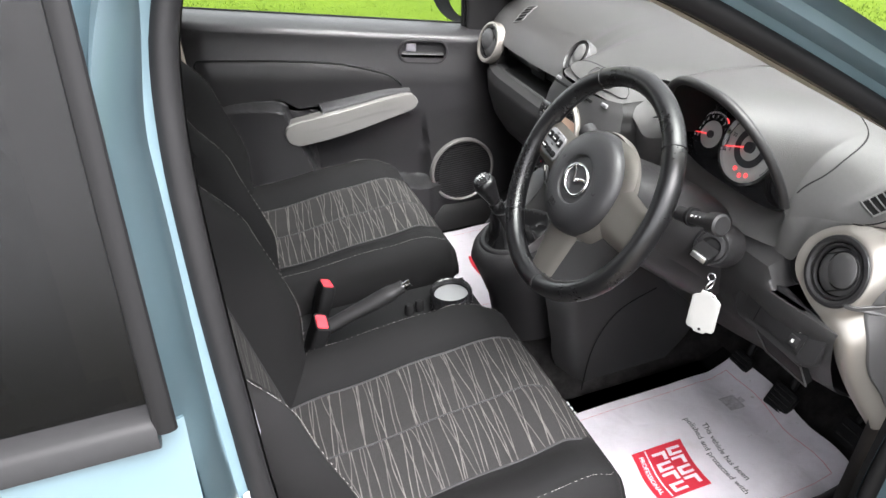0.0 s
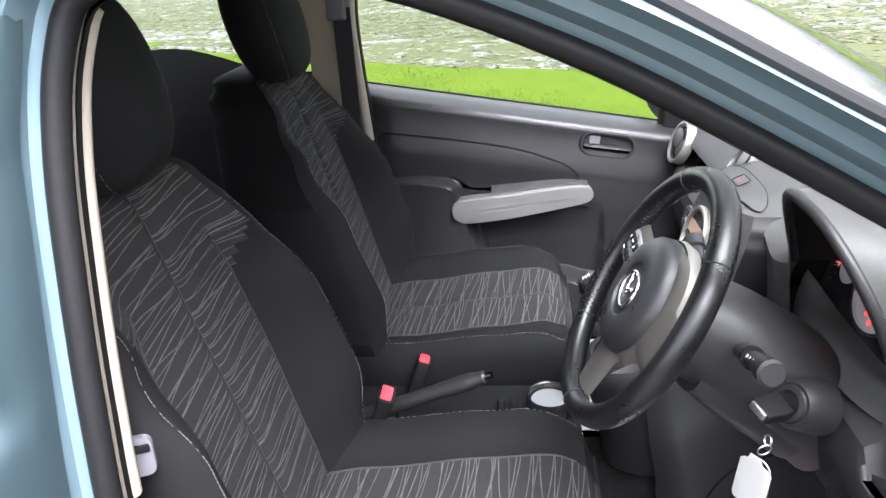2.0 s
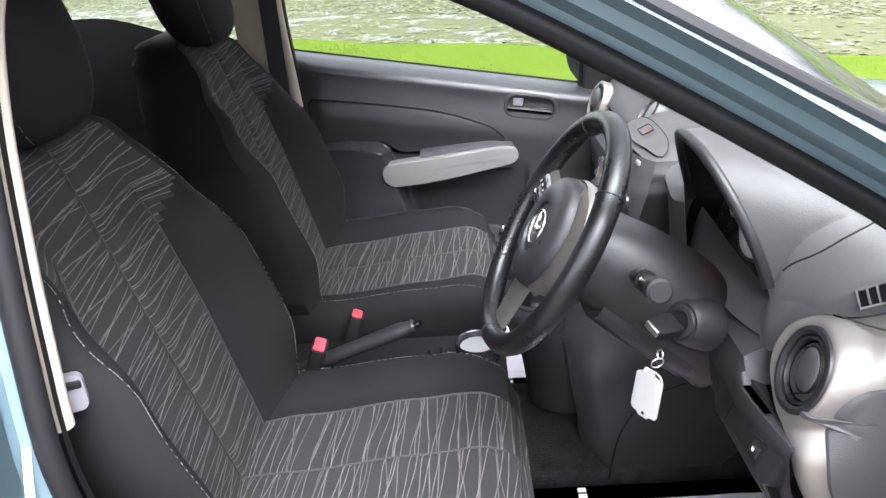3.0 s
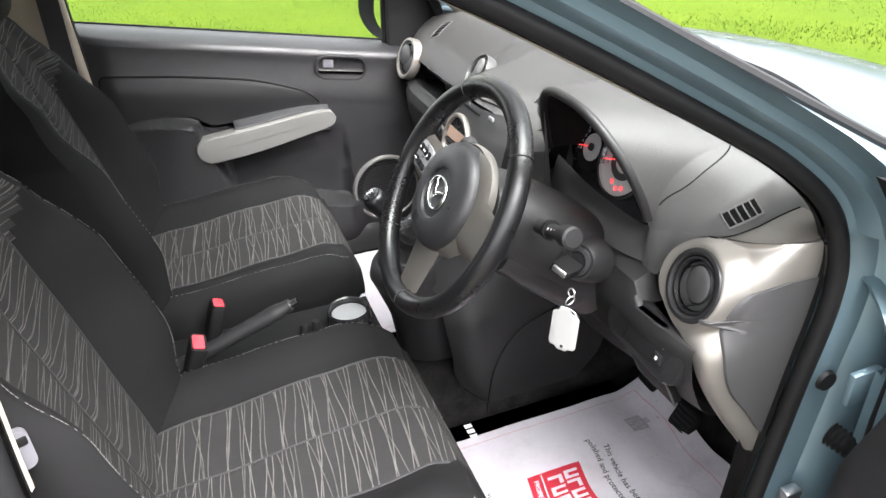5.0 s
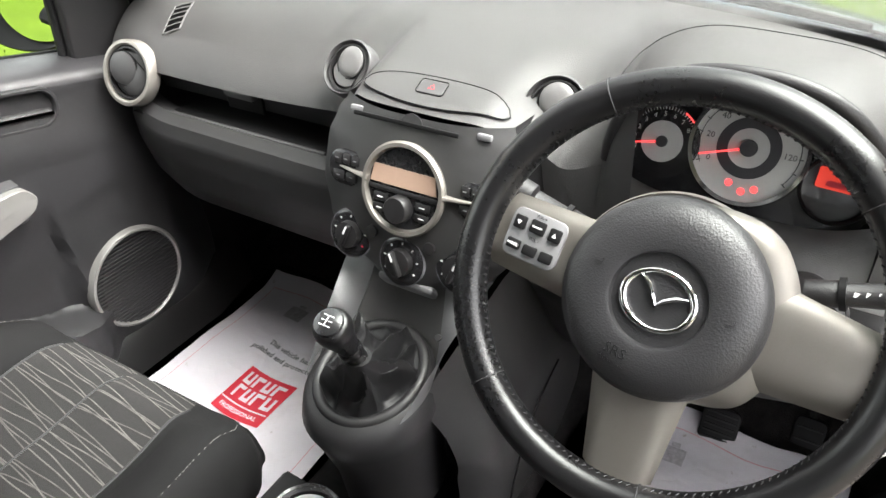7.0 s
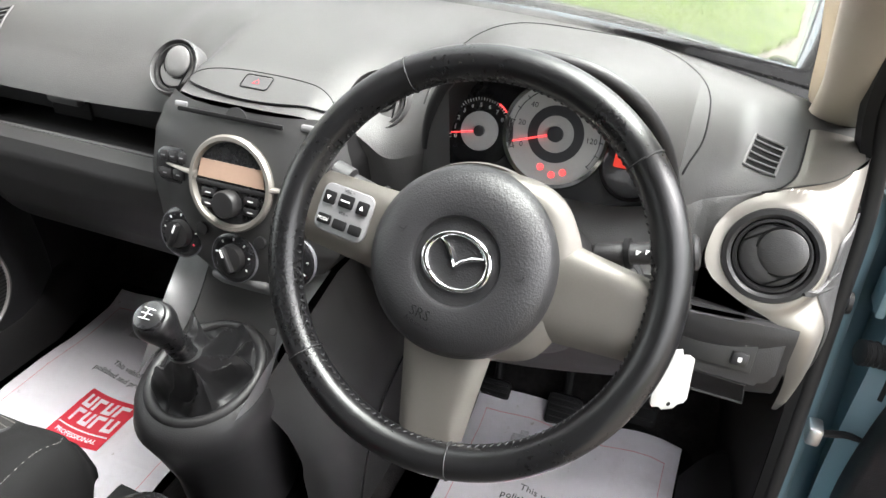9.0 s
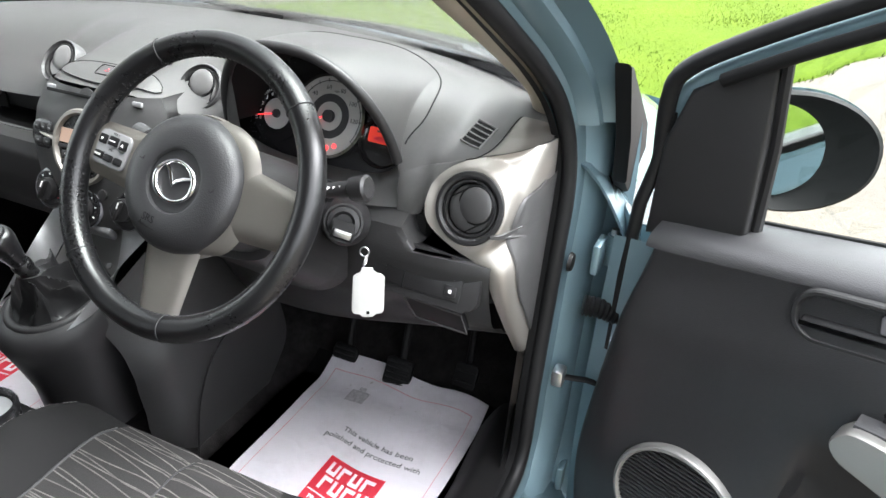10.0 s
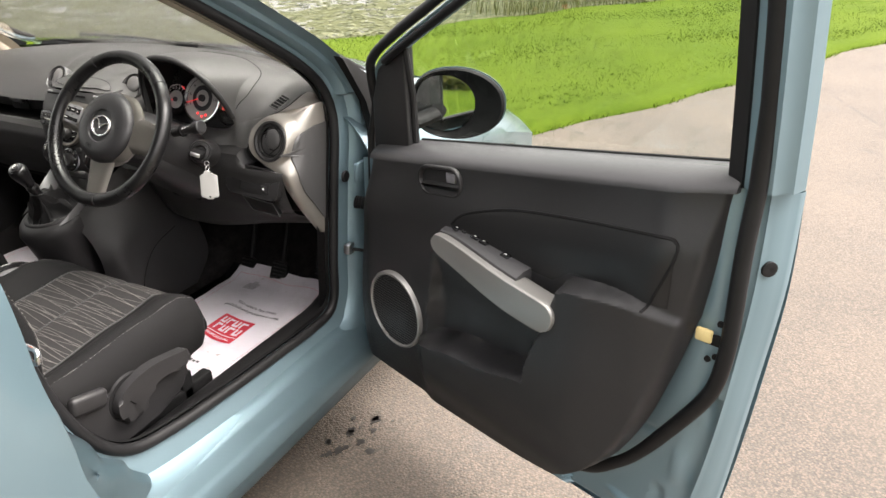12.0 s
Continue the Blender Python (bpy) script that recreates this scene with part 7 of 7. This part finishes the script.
def back_ring(z, n_front=40, n_back=20):
    """Outline of the backrest at a height: front left to right, then round the back. (y offset, x)"""
    hw = along([(0.52, 0.225), (0.66, 0.252), (0.85, 0.268), (0.98, 0.258), (1.08, 0.220), (1.15, 0.172), (1.19, 0.13)], z)
    pb = along([(0.52, 0.03), (0.62, 0.060), (0.76, 0.092), (0.92, 0.082), (1.04, 0.040), (1.12, 0.008), (1.19, 0.0)], z)
    th = along([(0.52, 0.15), (0.7, 0.18), (1.0, 0.17), (1.15, 0.15), (1.19, 0.11)], z)
    xf = seat_front(z) - 0.030 * max(0.0, (z - 1.13) / 0.06) ** 2
    pts = []
    for i in range(n_front + 1):
        s = lerp(-1, 1, i / n_front)
        a = abs(s)
        f = 0.0
        if a > 0.56:
            t = (a - 0.56) / 0.44
            f = pb * math.sin(math.pi * min(1.0, t * 0.62)) ** 1.2 if t < 0.8 else pb * lerp(math.sin(math.pi * 0.496) ** 1.2, 0.45, ((t - 0.8) / 0.2) ** 1.6)
        f -= 0.006 * math.exp(-(s / 0.035) ** 2)
        pts.append(Vector((xf + f - 0.004 * (1 - a), s * hw, z)))
    for i in range(1, n_back):
        s = lerp(1, -1, i / n_back)
        e = (1 - abs(s) ** 3.2)
        pts.append(Vector((xf - 0.02 - (th - 0.02) * min(1.0, e * 1.6) ** 0.6, s * hw * 0.985, z)))
    return pts


def cushion_ring(x, n_top=40):
    """Outline of the cushion at a station: top left to right, then underneath. """
    hw = along([(-0.56, 0.235), (-0.40, 0.262), (-0.15, 0.262), (-0.06, 0.250), (-0.018, 0.222)], x)
    zc = along([(-0.56, 0.590), (-0.40, 0.604), (-0.20, 0.626), (-0.09, 0.636), (-0.045, 0.622), (-0.02, 0.585)], x)
    pb = along([(-0.56, 0.03), (-0.40, 0.036), (-0.15, 0.030), (-0.05, 0.012), (-0.02, 0.0)], x)
    low = along([(-0.56, 0.50), (-0.30, 0.515), (-0.06, 0.505), (-0.02, 0.52)], x)
    pts = []
    for i in range(n_top + 1):
        s = lerp(-1, 1, i / n_top)
        a = abs(s)
        f = 0.0
        if a > 0.58:
            t = (a - 0.58) / 0.42
            f = pb * math.sin(math.pi * t * 0.75) - 0.035 * max(0, (t - 0.72) / 0.28) ** 2
        f -= 0.004 * math.exp(-(s / 0.035) ** 2)
        pts.append(Vector((x, s * hw, zc + f)))
    for k, (s, zf) in enumerate(((1.0, 0.66), (0.99, 0.3), (0.95, 0.02), (0.5, 0.0), (-0.5, 0.0), (-0.95, 0.02), (-0.99, 0.3), (-1.0, 0.66))):
        pts.append(Vector((x, s * hw, lerp(low, zc - 0.035, zf))))
    return pts


def split_loft(rings, lo, hi, centre, spread=None):
    """Two meshes of one skin: the striped middle (with cloth coordinates) and the plain rest."""
    a, b = bmesh.new(), bmesh.new()
    lay = a.loops.layers.uv.new("cloth")
    n = len(rings[0])
    va, vb = {}, {}

    def get(bm, store, r, i):
        if (r, i) not in store:
            store[(r, i)] = bm.verts.new(rings[r][i])
        return store[(r, i)]

    run = [0.0]
    for r in range(1, len(rings)):
        run.append(run[-1] + (rings[r][centre] - rings[r - 1][centre]).length)
    for r in range(len(rings) - 1):
        for i in range(n):
            j = (i + 1) % n
            ids = ((r, i), (r, j), (r + 1, j), (r + 1, i))
            wide = spread(r) if spread else 0
            if lo - wide <= i < hi + wide:
                f = a.faces.new([get(a, va, *q) for q in ids])
                for lp, (rr, k) in zip(f.loops, ids):
                    lp[lay].uv = (rings[rr][k].y - rings[rr][centre].y, run[rr])
            else:
                b.faces.new([get(b, vb, *q) for q in ids])
    b.faces.new([get(b, vb, 0, i) for i in range(n)])
    b.faces.new([get(b, vb, len(rings) - 1, i) for i in range(n)])
    return a, b


def make_seat(yc, side, label):
    S = thing("front_seat", label, "car seat", (-0.3, yc, 0.36), group="front seats")
    shift = Vector((0, yc, 0))
    zs = [0.50 + 0.69 * i / 46 for i in range(47)]
    rings = [[p + shift for p in back_ring(z)] for z in zs]
    top = rings[-1]
    c = sum(top, Vector()) / len(top)
    for f, dz in ((0.86, 0.010), (0.6, 0.016), (0.3, 0.018)):
        rings.append([c + (p - c) * f + Vector((0, 0, dz)) for p in top])
    a, b = split_loft(rings, 9, 31, 20, lambda r: round(6 * ease((zs[min(r, len(zs) - 1)] - 0.975) / 0.085)))
    part("back_insert", a, STRIPE, S, "charcoal cloth with pale zigzag threads")
    bk = part("backrest", b, CLOTH, S, "plain black cloth bolsters")
    xs = [-0.56 + 0.52 * i / 40 for i in range(41)] + [-0.034, -0.028, -0.022, -0.018]
    rings = [[p + shift for p in cushion_ring(x)] for x in xs]
    a, b = split_loft(rings, 9, 31, 20)
    part("cushion_insert", a, STRIPE, S, "charcoal cloth with pale zigzag threads")
    cu = part("cushion", b, CLOTH, S, "plain black cloth bolsters")
    for s in (-1, 1):
        idx = 2 if s < 0 else 38
        line = [back_ring(z)[idx] + shift + Vector((0.002, s * 0.001, 0)) for z in [0.60 + 0.011 * k for k in range(46)]]
        part("stitching", stitches(line), THREAD, bk, "pale double stitching")
        part("insert_seam", tube([back_ring(z)[9 if s < 0 else 31] + shift for z in [0.53 + 0.012 * k for k in range(44)]], 0.0022, 5), BLACK_THREAD, bk)
        line = [cushion_ring(x)[2 if s < 0 else 38] + shift + Vector((0, s * 0.001, 0.0008)) for x in [-0.50 + 0.012 * k for k in range(39)]]
        part("stitching", stitches(line), THREAD, cu, "pale stitching along the bolster")
        part("insert_seam", tube([cushion_ring(x)[9 if s < 0 else 31] + shift for x in [-0.50 + 0.012 * k for k in range(38)]], 0.0022, 5), BLACK_THREAD, cu)
        ring_ = back_ring(1.052)
        part("shoulder_seam", tube([p + shift + Vector((0.0005, 0, 0)) for p in (ring_[3:10] if s < 0 else ring_[31:38])], 0.0022, 5), BLACK_THREAD, bk)
    part("centre_seam", tube([back_ring(z)[20] + shift + Vector((0.001, 0, 0)) for z in [0.53 + 0.012 * k for k in range(54)]], 0.0016, 5), BLACK_THREAD, bk)
    part("centre_seam", tube([cushion_ring(x)[20] + shift + Vector((0, 0, 0.001)) for x in [-0.50 + 0.012 * k for k in range(38)]], 0.0016, 5), BLACK_THREAD, cu)
    # head restraint on two posts
    hc = Vector((-0.664, yc, 1.300))
    hr = []
    for k in range(19):
        t = k / 18
        ph = math.pi * t
        hh = -0.118 * math.cos(ph)
        f = max(0.02, math.sin(ph)) ** 0.42
        ring_ = []
        for i in range(40):
            a_ = 2 * math.pi * i / 40
            cc, ss = math.cos(a_), math.sin(a_)
            r = (abs(cc) ** 3 + abs(ss) ** 3) ** (-1 / 3)
            wid = lerp(0.138, 0.156, t)
            ring_.append(hc + Vector((0.064 * f * r * cc - 0.20 * hh - (0.012 * ss * ss if cc > 0 else 0), wid * f * r * ss, hh)))
        hr.append(ring_)
    hd = part("head_restraint", loft(hr, True, True), CLOTH, S, "padded black cloth head restraint")
    for s in (-1, 1):
        st = [hr[k][40 // 8 if s > 0 else 35] + Vector((0.001, 0, 0)) for k in range(2, 17)]
        part("stitching", stitches(st), THREAD, hd, "pale stitching")
        post = part("headrest_post", tube([(-0.672, yc + s * 0.072, 1.14), (-0.668, yc + s * 0.072, 1.22)], 0.006, 12), CHROME, S, "chrome headrest post")
        part("post_guide", lathe([(0.020, 0.0), (0.019, 0.008), (0.012, 0.011), (0.0005, 0.011)], Matrix.Translation((-0.674, yc + s * 0.072, 1.192)), 20), DARK, S, "black post guide")
    # plastic seat base and side valance
    part("seat_base", box((0.44, 0.42, 0.09), Matrix.Translation((-0.30, yc, 0.47)), 0.02, 3), DARK, S)
    for s in (-1, 1):
        part("seat_rail", box((0.50, 0.030, 0.035), Matrix.Translation((-0.27, yc + s * 0.20, 0.392)), 0.006), DARK, S, "black seat runner")
        part("rail_leg", box((0.035, 0.030, 0.10), Matrix.Translation((-0.10, yc + s * 0.20, 0.40)), 0.006), DARK, S)
        part("rail_leg", box((0.035, 0.030, 0.10), Matrix.Translation((-0.46, yc + s * 0.20, 0.40)), 0.006), DARK, S)
    o = yc + side * 0.262
    val = smooth_line([(-0.55, 0, 0.60), (-0.44, 0, 0.585), (-0.30, 0, 0.560), (-0.16, 0, 0.562), (-0.145, 0, 0.50), (-0.20, 0, 0.455), (-0.38, 0, 0.445), (-0.52, 0, 0.470)], 4, True)
    vm = Matrix(((1, 0, 0, 0), (0, 0, side, o - side * 0.020), (0, 1, 0, 0), (0, 0, 0, 1)))
    va = part("valance", prism([(p.x, p.z) for p in val], 0.034, vm, 0.008, 3), PLASTIC, S, "black plastic seat side cover")
    if side < 0:
        lv = smooth_line([(-0.347, 0, 0.530), (-0.338, 0, 0.560), (-0.305, 0, 0.580), (-0.250, 0, 0.588), (-0.190, 0, 0.580), (-0.150, 0, 0.570), (-0.147, 0, 0.550), (-0.165, 0, 0.532), (-0.215, 0, 0.545), (-0.258, 0, 0.538), (-0.272, 0, 0.512), (-0.300, 0, 0.494), (-0.334, 0, 0.504)], 5, True)
        part("height_lever", prism([(p.x, p.z) for p in lv], 0.024, vm @ Matrix.Translation((0, 0, 0.032)), 0.009, 4), PLASTIC, S, "black seat height lever")
        part("lever_notch", tube([vm @ Vector((x, z_, 0.0565)) for x, z_ in ((-0.318, 0.545), (-0.306, 0.530))], 0.0012, 5), DARK, S)
        part("pivot_well", lathe([(0.056, 0.0), (0.052, 0.004), (0.0005, 0.004)], vm @ Matrix.Translation((-0.300, 0.536, 0.031)), 32), DARK, S, "dark well round the lever pivot")
        part("recline_lever", box((0.080, 0.040, 0.022), vm @ Matrix.Translation((-0.395, 0.588, 0.038)) @ Matrix.Rotation(radians(-14), 4, "Z"), 0.009, 3), PLASTIC, S, "black recline lever")
    return S


make_seat(-0.388, -1, "black cloth driver seat with pale zigzag thread insert and stitched bolsters")
make_seat(0.352, 1, "black cloth passenger seat with pale zigzag thread insert and stitched bolsters")

# ---- mats on the floor ----


def paper(cx, x0, x1, y0, y1):
    def f(u, v):
        x, y = lerp(x0, x1, u), lerp(y0, y1, v)
        z = 0.368 + 0.005 * noise.noise((x * 7, y * 7, cx)) + 0.0015 * noise.noise((x * 25, y * 25, cx)) + 0.9 * max(0, x - 0.44) ** 1.3
        z += 0.014 * math.exp(-((x - x1 + 0.05) / 0.06) ** 2 - ((y - y0 - 0.07) / 0.07) ** 2)
        return Vector((x + 0.006 * math.sin(y * 30) - 0.03 * u * (1 - v) ** 2, y + 0.012 * (1 - u) * (0.5 - v), z))
    return f


def paper_material(name):
    """Thin white paper, creased, with grey scuffs and brown spots."""
    g = Graph(name)
    scuff = g.ramp(g.noise(7.0, 6, 0.7), 0.52, 0.72)
    spot = g.ramp(g.noise(55.0, 3, 0.6), 0.66, 0.74)
    where = g.ramp(g.noise(4.0, 2), 0.50, 0.62)
    colour = g.mix(g.math("MULTIPLY", scuff, 0.35), (0.76, 0.73, 0.78), (0.46, 0.43, 0.44))
    colour = g.mix(g.math("MULTIPLY", g.math("MULTIPLY", spot, where), 0.6), colour, (0.26, 0.20, 0.15))
    b = g.n("BsdfPrincipled", Base_Color=colour, Roughness=0.7)
    crease = g.n("TexVoronoi", Scale=16.0, Vector=g.coord())
    crease.feature = "DISTANCE_TO_EDGE"
    h = g.math("ADD", g.math("MULTIPLY", g.noise(26.0, 4, 0.6), 1.0), g.math("MULTIPLY", g.ramp(crease.outputs["Distance"], 0.0, 0.12), 0.35))
    g.put(b.inputs["Normal"], g.bump(h, 0.25, 0.004))
    return g.done(b.outputs[0])


PAPER = paper_material("creased_white_paper")
CREST = surface("grey_crest_print", (0.50, 0.48, 0.51), 0.8, vary=0.30, large=120.0, relief=0.0)
PALE_RED_INK = surface("faint_red_print", (0.66, 0.30, 0.34), 0.7, vary=0.10, relief=0.0)


def floor_mat(yc, x0, x1, half, label):
    def f(u, v):
        x, y = lerp(x0, x1, u), yc + lerp(-half, half, v)
        return Vector((x, y, 0.356 + 0.9 * max(0, x - 0.46) ** 1.3))
    ob = solo("floor_mat", sheet(f, 30, 20, 0.008), MAT_BLACK, label, "floor mat")
    return ob


def mat_print(fm, y0, x, along_y):
    """Row of small plain pale bars printed on a mat edge."""
    for k in range(6):
        part("print_bar", box((0.016, 0.010, 0.001), Matrix.Translation((x, y0 - 0.016 * k, 0.3565)), 0), WHITE_INK, fm)


FMD = floor_mat(-0.42, -0.04, 0.56, 0.225, "black carpet mat on the driver's floor")
FMP = floor_mat(0.40, -0.04, 0.60, 0.225, "black carpet mat on the passenger's floor")


mat_print(FMD, -0.205, 0.10, True)
mat_print(FMP, 0.235, -0.012, True)


def paper_mat(f, x0, x1, y0, y1, vc, crest_v, label):
    """Printed protective paper; the print is laid on the sheet about its own middle line vc."""
    PM = thing("paper_mat", label, "paper mat", ((x0 + x1) / 2, (y0 + y1) / 2, 0.37), group="paper mats")
    part("sheet", sheet(f, 60, 50, 0.0008), PAPER, PM, "creased white paper with scuffs")

    def printed(text, size, u, v, mat, par, lift=0.0022):
        """Lettering that follows the sheet."""
        ob = words(text, size, Matrix.Identity(4), mat, par)
        for vert in ob.data.vertices:
            du, dv = vert.co.y / (x1 - x0), -vert.co.x / (y1 - y0)
            vert.co = f(u + du, v + dv) + Vector((0, 0, lift + vert.co.z))
        return ob

    def patch(name, u0, u1, v0, v1, mat, lift, lab="", par=PM):
        return part(name, sheet(lambda a, b: f(lerp(u0, u1, a), lerp(v0, v1, b)) + Vector((0, 0, lift)), 12, 12, 0.0003), mat, par, lab)

    h = 0.060 / (y1 - y0)
    lg = patch("red_panel", 0.305, 0.520, vc - h, vc + h, RED_INK, 0.0014, "red printed logo panel")
    patch("panel_line", 0.356, 0.362, vc - h * 0.94, vc + h * 0.94, PAPER, 0.0020, "", lg)
    # plain white strokes of the mark, in two rows
    for row, (lo, hi) in enumerate(((0.445, 0.500), (0.378, 0.436))):
        for k in range(4):
            v = vc + h * (0.80 - 0.42 * k - 0.06 * row)
            patch("logo_stroke", lo, hi, v - h * 0.11, v, PAPER, 0.0020, "white logo stroke", lg)
            patch("logo_stroke", hi - 0.016 if (k + row) % 2 else lo, hi if (k + row) % 2 else lo + 0.016, v - h * 0.34, v - h * 0.10, PAPER, 0.0020, "white logo stroke", lg)
            if k % 2 == row:
                patch("logo_stroke", lo, hi, v - h * 0.34, v - h * 0.24, PAPER, 0.0020, "white logo stroke", lg)
    printed("PROFESSIONAL", 0.0135, 0.332, vc, PAPER, lg, 0.0021)
    printed("This vehicle has been", 0.0185, 0.650, vc, BLACK_INK, PM)
    printed("polished and protected with", 0.0185, 0.602, vc, BLACK_INK, PM)
    printed("visit us at", 0.0165, 0.150, vc + 0.06, BLACK_INK, PM)
    for k in range(9):
        v = vc + 0.16 - 0.034 * k
        patch("address_bar", 0.100, 0.116 if k % 3 else 0.122, v - 0.024, v, BLACK_INK, 0.0018, "printed web address bar")
    patch("crest", 0.790, 0.860, crest_v - 0.055, crest_v + 0.055, CREST, 0.0016, "faint grey crest print")
    patch("crest", 0.862, 0.878, crest_v - 0.020, crest_v + 0.020, CREST, 0.0016, "faint grey crest print")
    for (u0, u1, v0, v1) in ((0.050, 0.0525, 0.06, 0.94), (0.925, 0.9275, 0.06, 0.94), (0.05, 0.925, 0.06, 0.063), (0.05, 0.925, 0.937, 0.94)):
        patch("border_line", u0, u1, v0, v1, PALE_RED_INK, 0.0012)
    return PM


fd = paper(1.0, -0.02, 0.515, -0.610, -0.245)
paper_mat(fd, -0.02, 0.515, -0.610, -0.245, 0.43, 0.72, "white printed protective paper on the driver's floor mat, scuffed")
fp = paper(7.0, -0.045, 0.490, 0.165, 0.585)
paper_mat(fp, -0.045, 0.490, 0.165, 0.585, 0.48, 0.70, "white printed protective paper on the passenger's floor mat")

# ---- door-opening fittings ----
STRIKE = thing("door_striker", "bright steel door latch loop on the centre pillar", "striker", (-0.56, -0.79, 0.83))
part("loop", tube(smooth_line([(-0.545, -0.775, 0.840), (-0.545, -0.815, 0.840), (-0.550, -0.822, 0.828), (-0.550, -0.815, 0.818), (-0.548, -0.775, 0.818)], 4), 0.0045, 10), CHROME, STRIKE)
CHK = thing("check_strap", "dark steel door check strap bolted to the hinge post", "check strap", (0.39, -0.766, 0.60))
part("strap", tube([(0.385, -0.762, 0.602), (0.405, -0.80, 0.595), (0.415, -0.86, 0.585)], 0.007, 8, flat=0.5), DARK, CHK)
part("bracket", box((0.030, 0.020, 0.030), Matrix.Translation((0.386, -0.758, 0.602)), 0.005, 2), STEEL, CHK)
for z in (0.815, 0.36):
    part("hinge_leaf", box((0.050, 0.012, 0.052), Matrix.Translation((0.430, -0.782, z)), 0.004), PAINT_MATT, DOOR_R, "blue painted hinge leaf")
    part("hinge_knuckle", tube([(0.458, -0.797, z - 0.026), (0.458, -0.797, z + 0.026)], 0.011, 14), PAINT_MATT, DOOR_R)
    part("hinge_pin", tube([(0.458, -0.797, z + 0.026), (0.458, -0.797, z + 0.036)], 0.006, 10), STEEL, DOOR_R)
LOOM = thing("wiring_boot", "ribbed black rubber wiring boot between post and door", "wiring boot", (0.42, -0.80, 0.715))
bt = smooth_line([(0.405, -0.775, 0.735), (0.415, -0.815, 0.730), (0.42, -0.86, 0.715)], 12)
part("boot", tube(bt, [0.015 + 0.003 * (i % 2) for i in range(len(bt))], 14), RUBBER, LOOM)
for (gx, gz) in ((0.392, 0.80),):
    part("grommet", lathe([(0.016, 0), (0.014, 0.006), (0.0005, 0.007)], axes((gx + 0.02, -0.742, gz), (0, -1, 0)), 24), RUBBER, CAR, "round rubber grommet")

# seat belt on the near pillar
SB = thing("seat_belt", "dark belt webbing with pale grey tongue beside the driver seat", "seat belt", (-0.55, -0.65, 0.9))
part("webbing", sheet(lambda u, v: Vector((-0.625 + 0.045 * u + 0.02 * v, -0.672 + 0.004 * math.sin(6 * v), lerp(0.46, 1.28, v))), 4, 24, 0.0015), BELT, SB)
tm = axes((-0.545, -0.652, 0.962), (0.35, -0.92, 0.1))
part("tongue", loft([[tm @ Vector((x, y, h)) for x, y in rounded(0.034, 0.044, 0.009, 4)] for h in (-0.004, 0.006)], True, True), GREY_PLASTIC, SB, "pale grey belt tongue")
part("tongue_slot", box((0.030, 0.010, 0.006), tm @ Matrix.Translation((0, 0.010, 0.005)), 0.002), DARK, SB)
SB2 = thing("seat_belt", "dark belt webbing with loop on the far pillar", "seat belt", (-0.58, 0.63, 0.9))
part("webbing", sheet(lambda u, v: Vector((-0.60 + 0.045 * u + 0.02 * v, 0.645 - 0.05 * v, lerp(0.46, 1.30, v))), 4, 20, 0.0015), BELT, SB2)
part("loop", box((0.05, 0.016, 0.07), Matrix.Translation((-0.57, 0.592, 1.305)), 0.008, 3), GREY_PLASTIC, SB2, "pale grey belt loop")

LBL = thing("pillar_label", "orange warning sticker and pale strip on the blue pillar", "sticker", (-0.55, -0.75, 0.9))
part("pale_strip", tube([(-0.550, -0.737, 0.957), (-0.552, -0.754, 0.907)], 0.0042, 8, flat=0.3, up=(0.75, -0.65, 0.1)), WHITE_INK, LBL)
stm = axes((-0.547, -0.776, 0.886), (0.78, -0.62, 0.05)) @ Matrix.Rotation(radians(-18), 4, "Z")
part("orange_sticker", prism([(-0.009, -0.016), (0.004, -0.022), (0.010, 0.012), (-0.004, 0.022)], 0.001, stm, 0), LABEL_ORANGE, LBL)
part("dark_mark", box((0.007, 0.016, 0.0006), stm @ Matrix.Translation((0, 0, 0.0014)), 0), BLACK_INK, LBL)
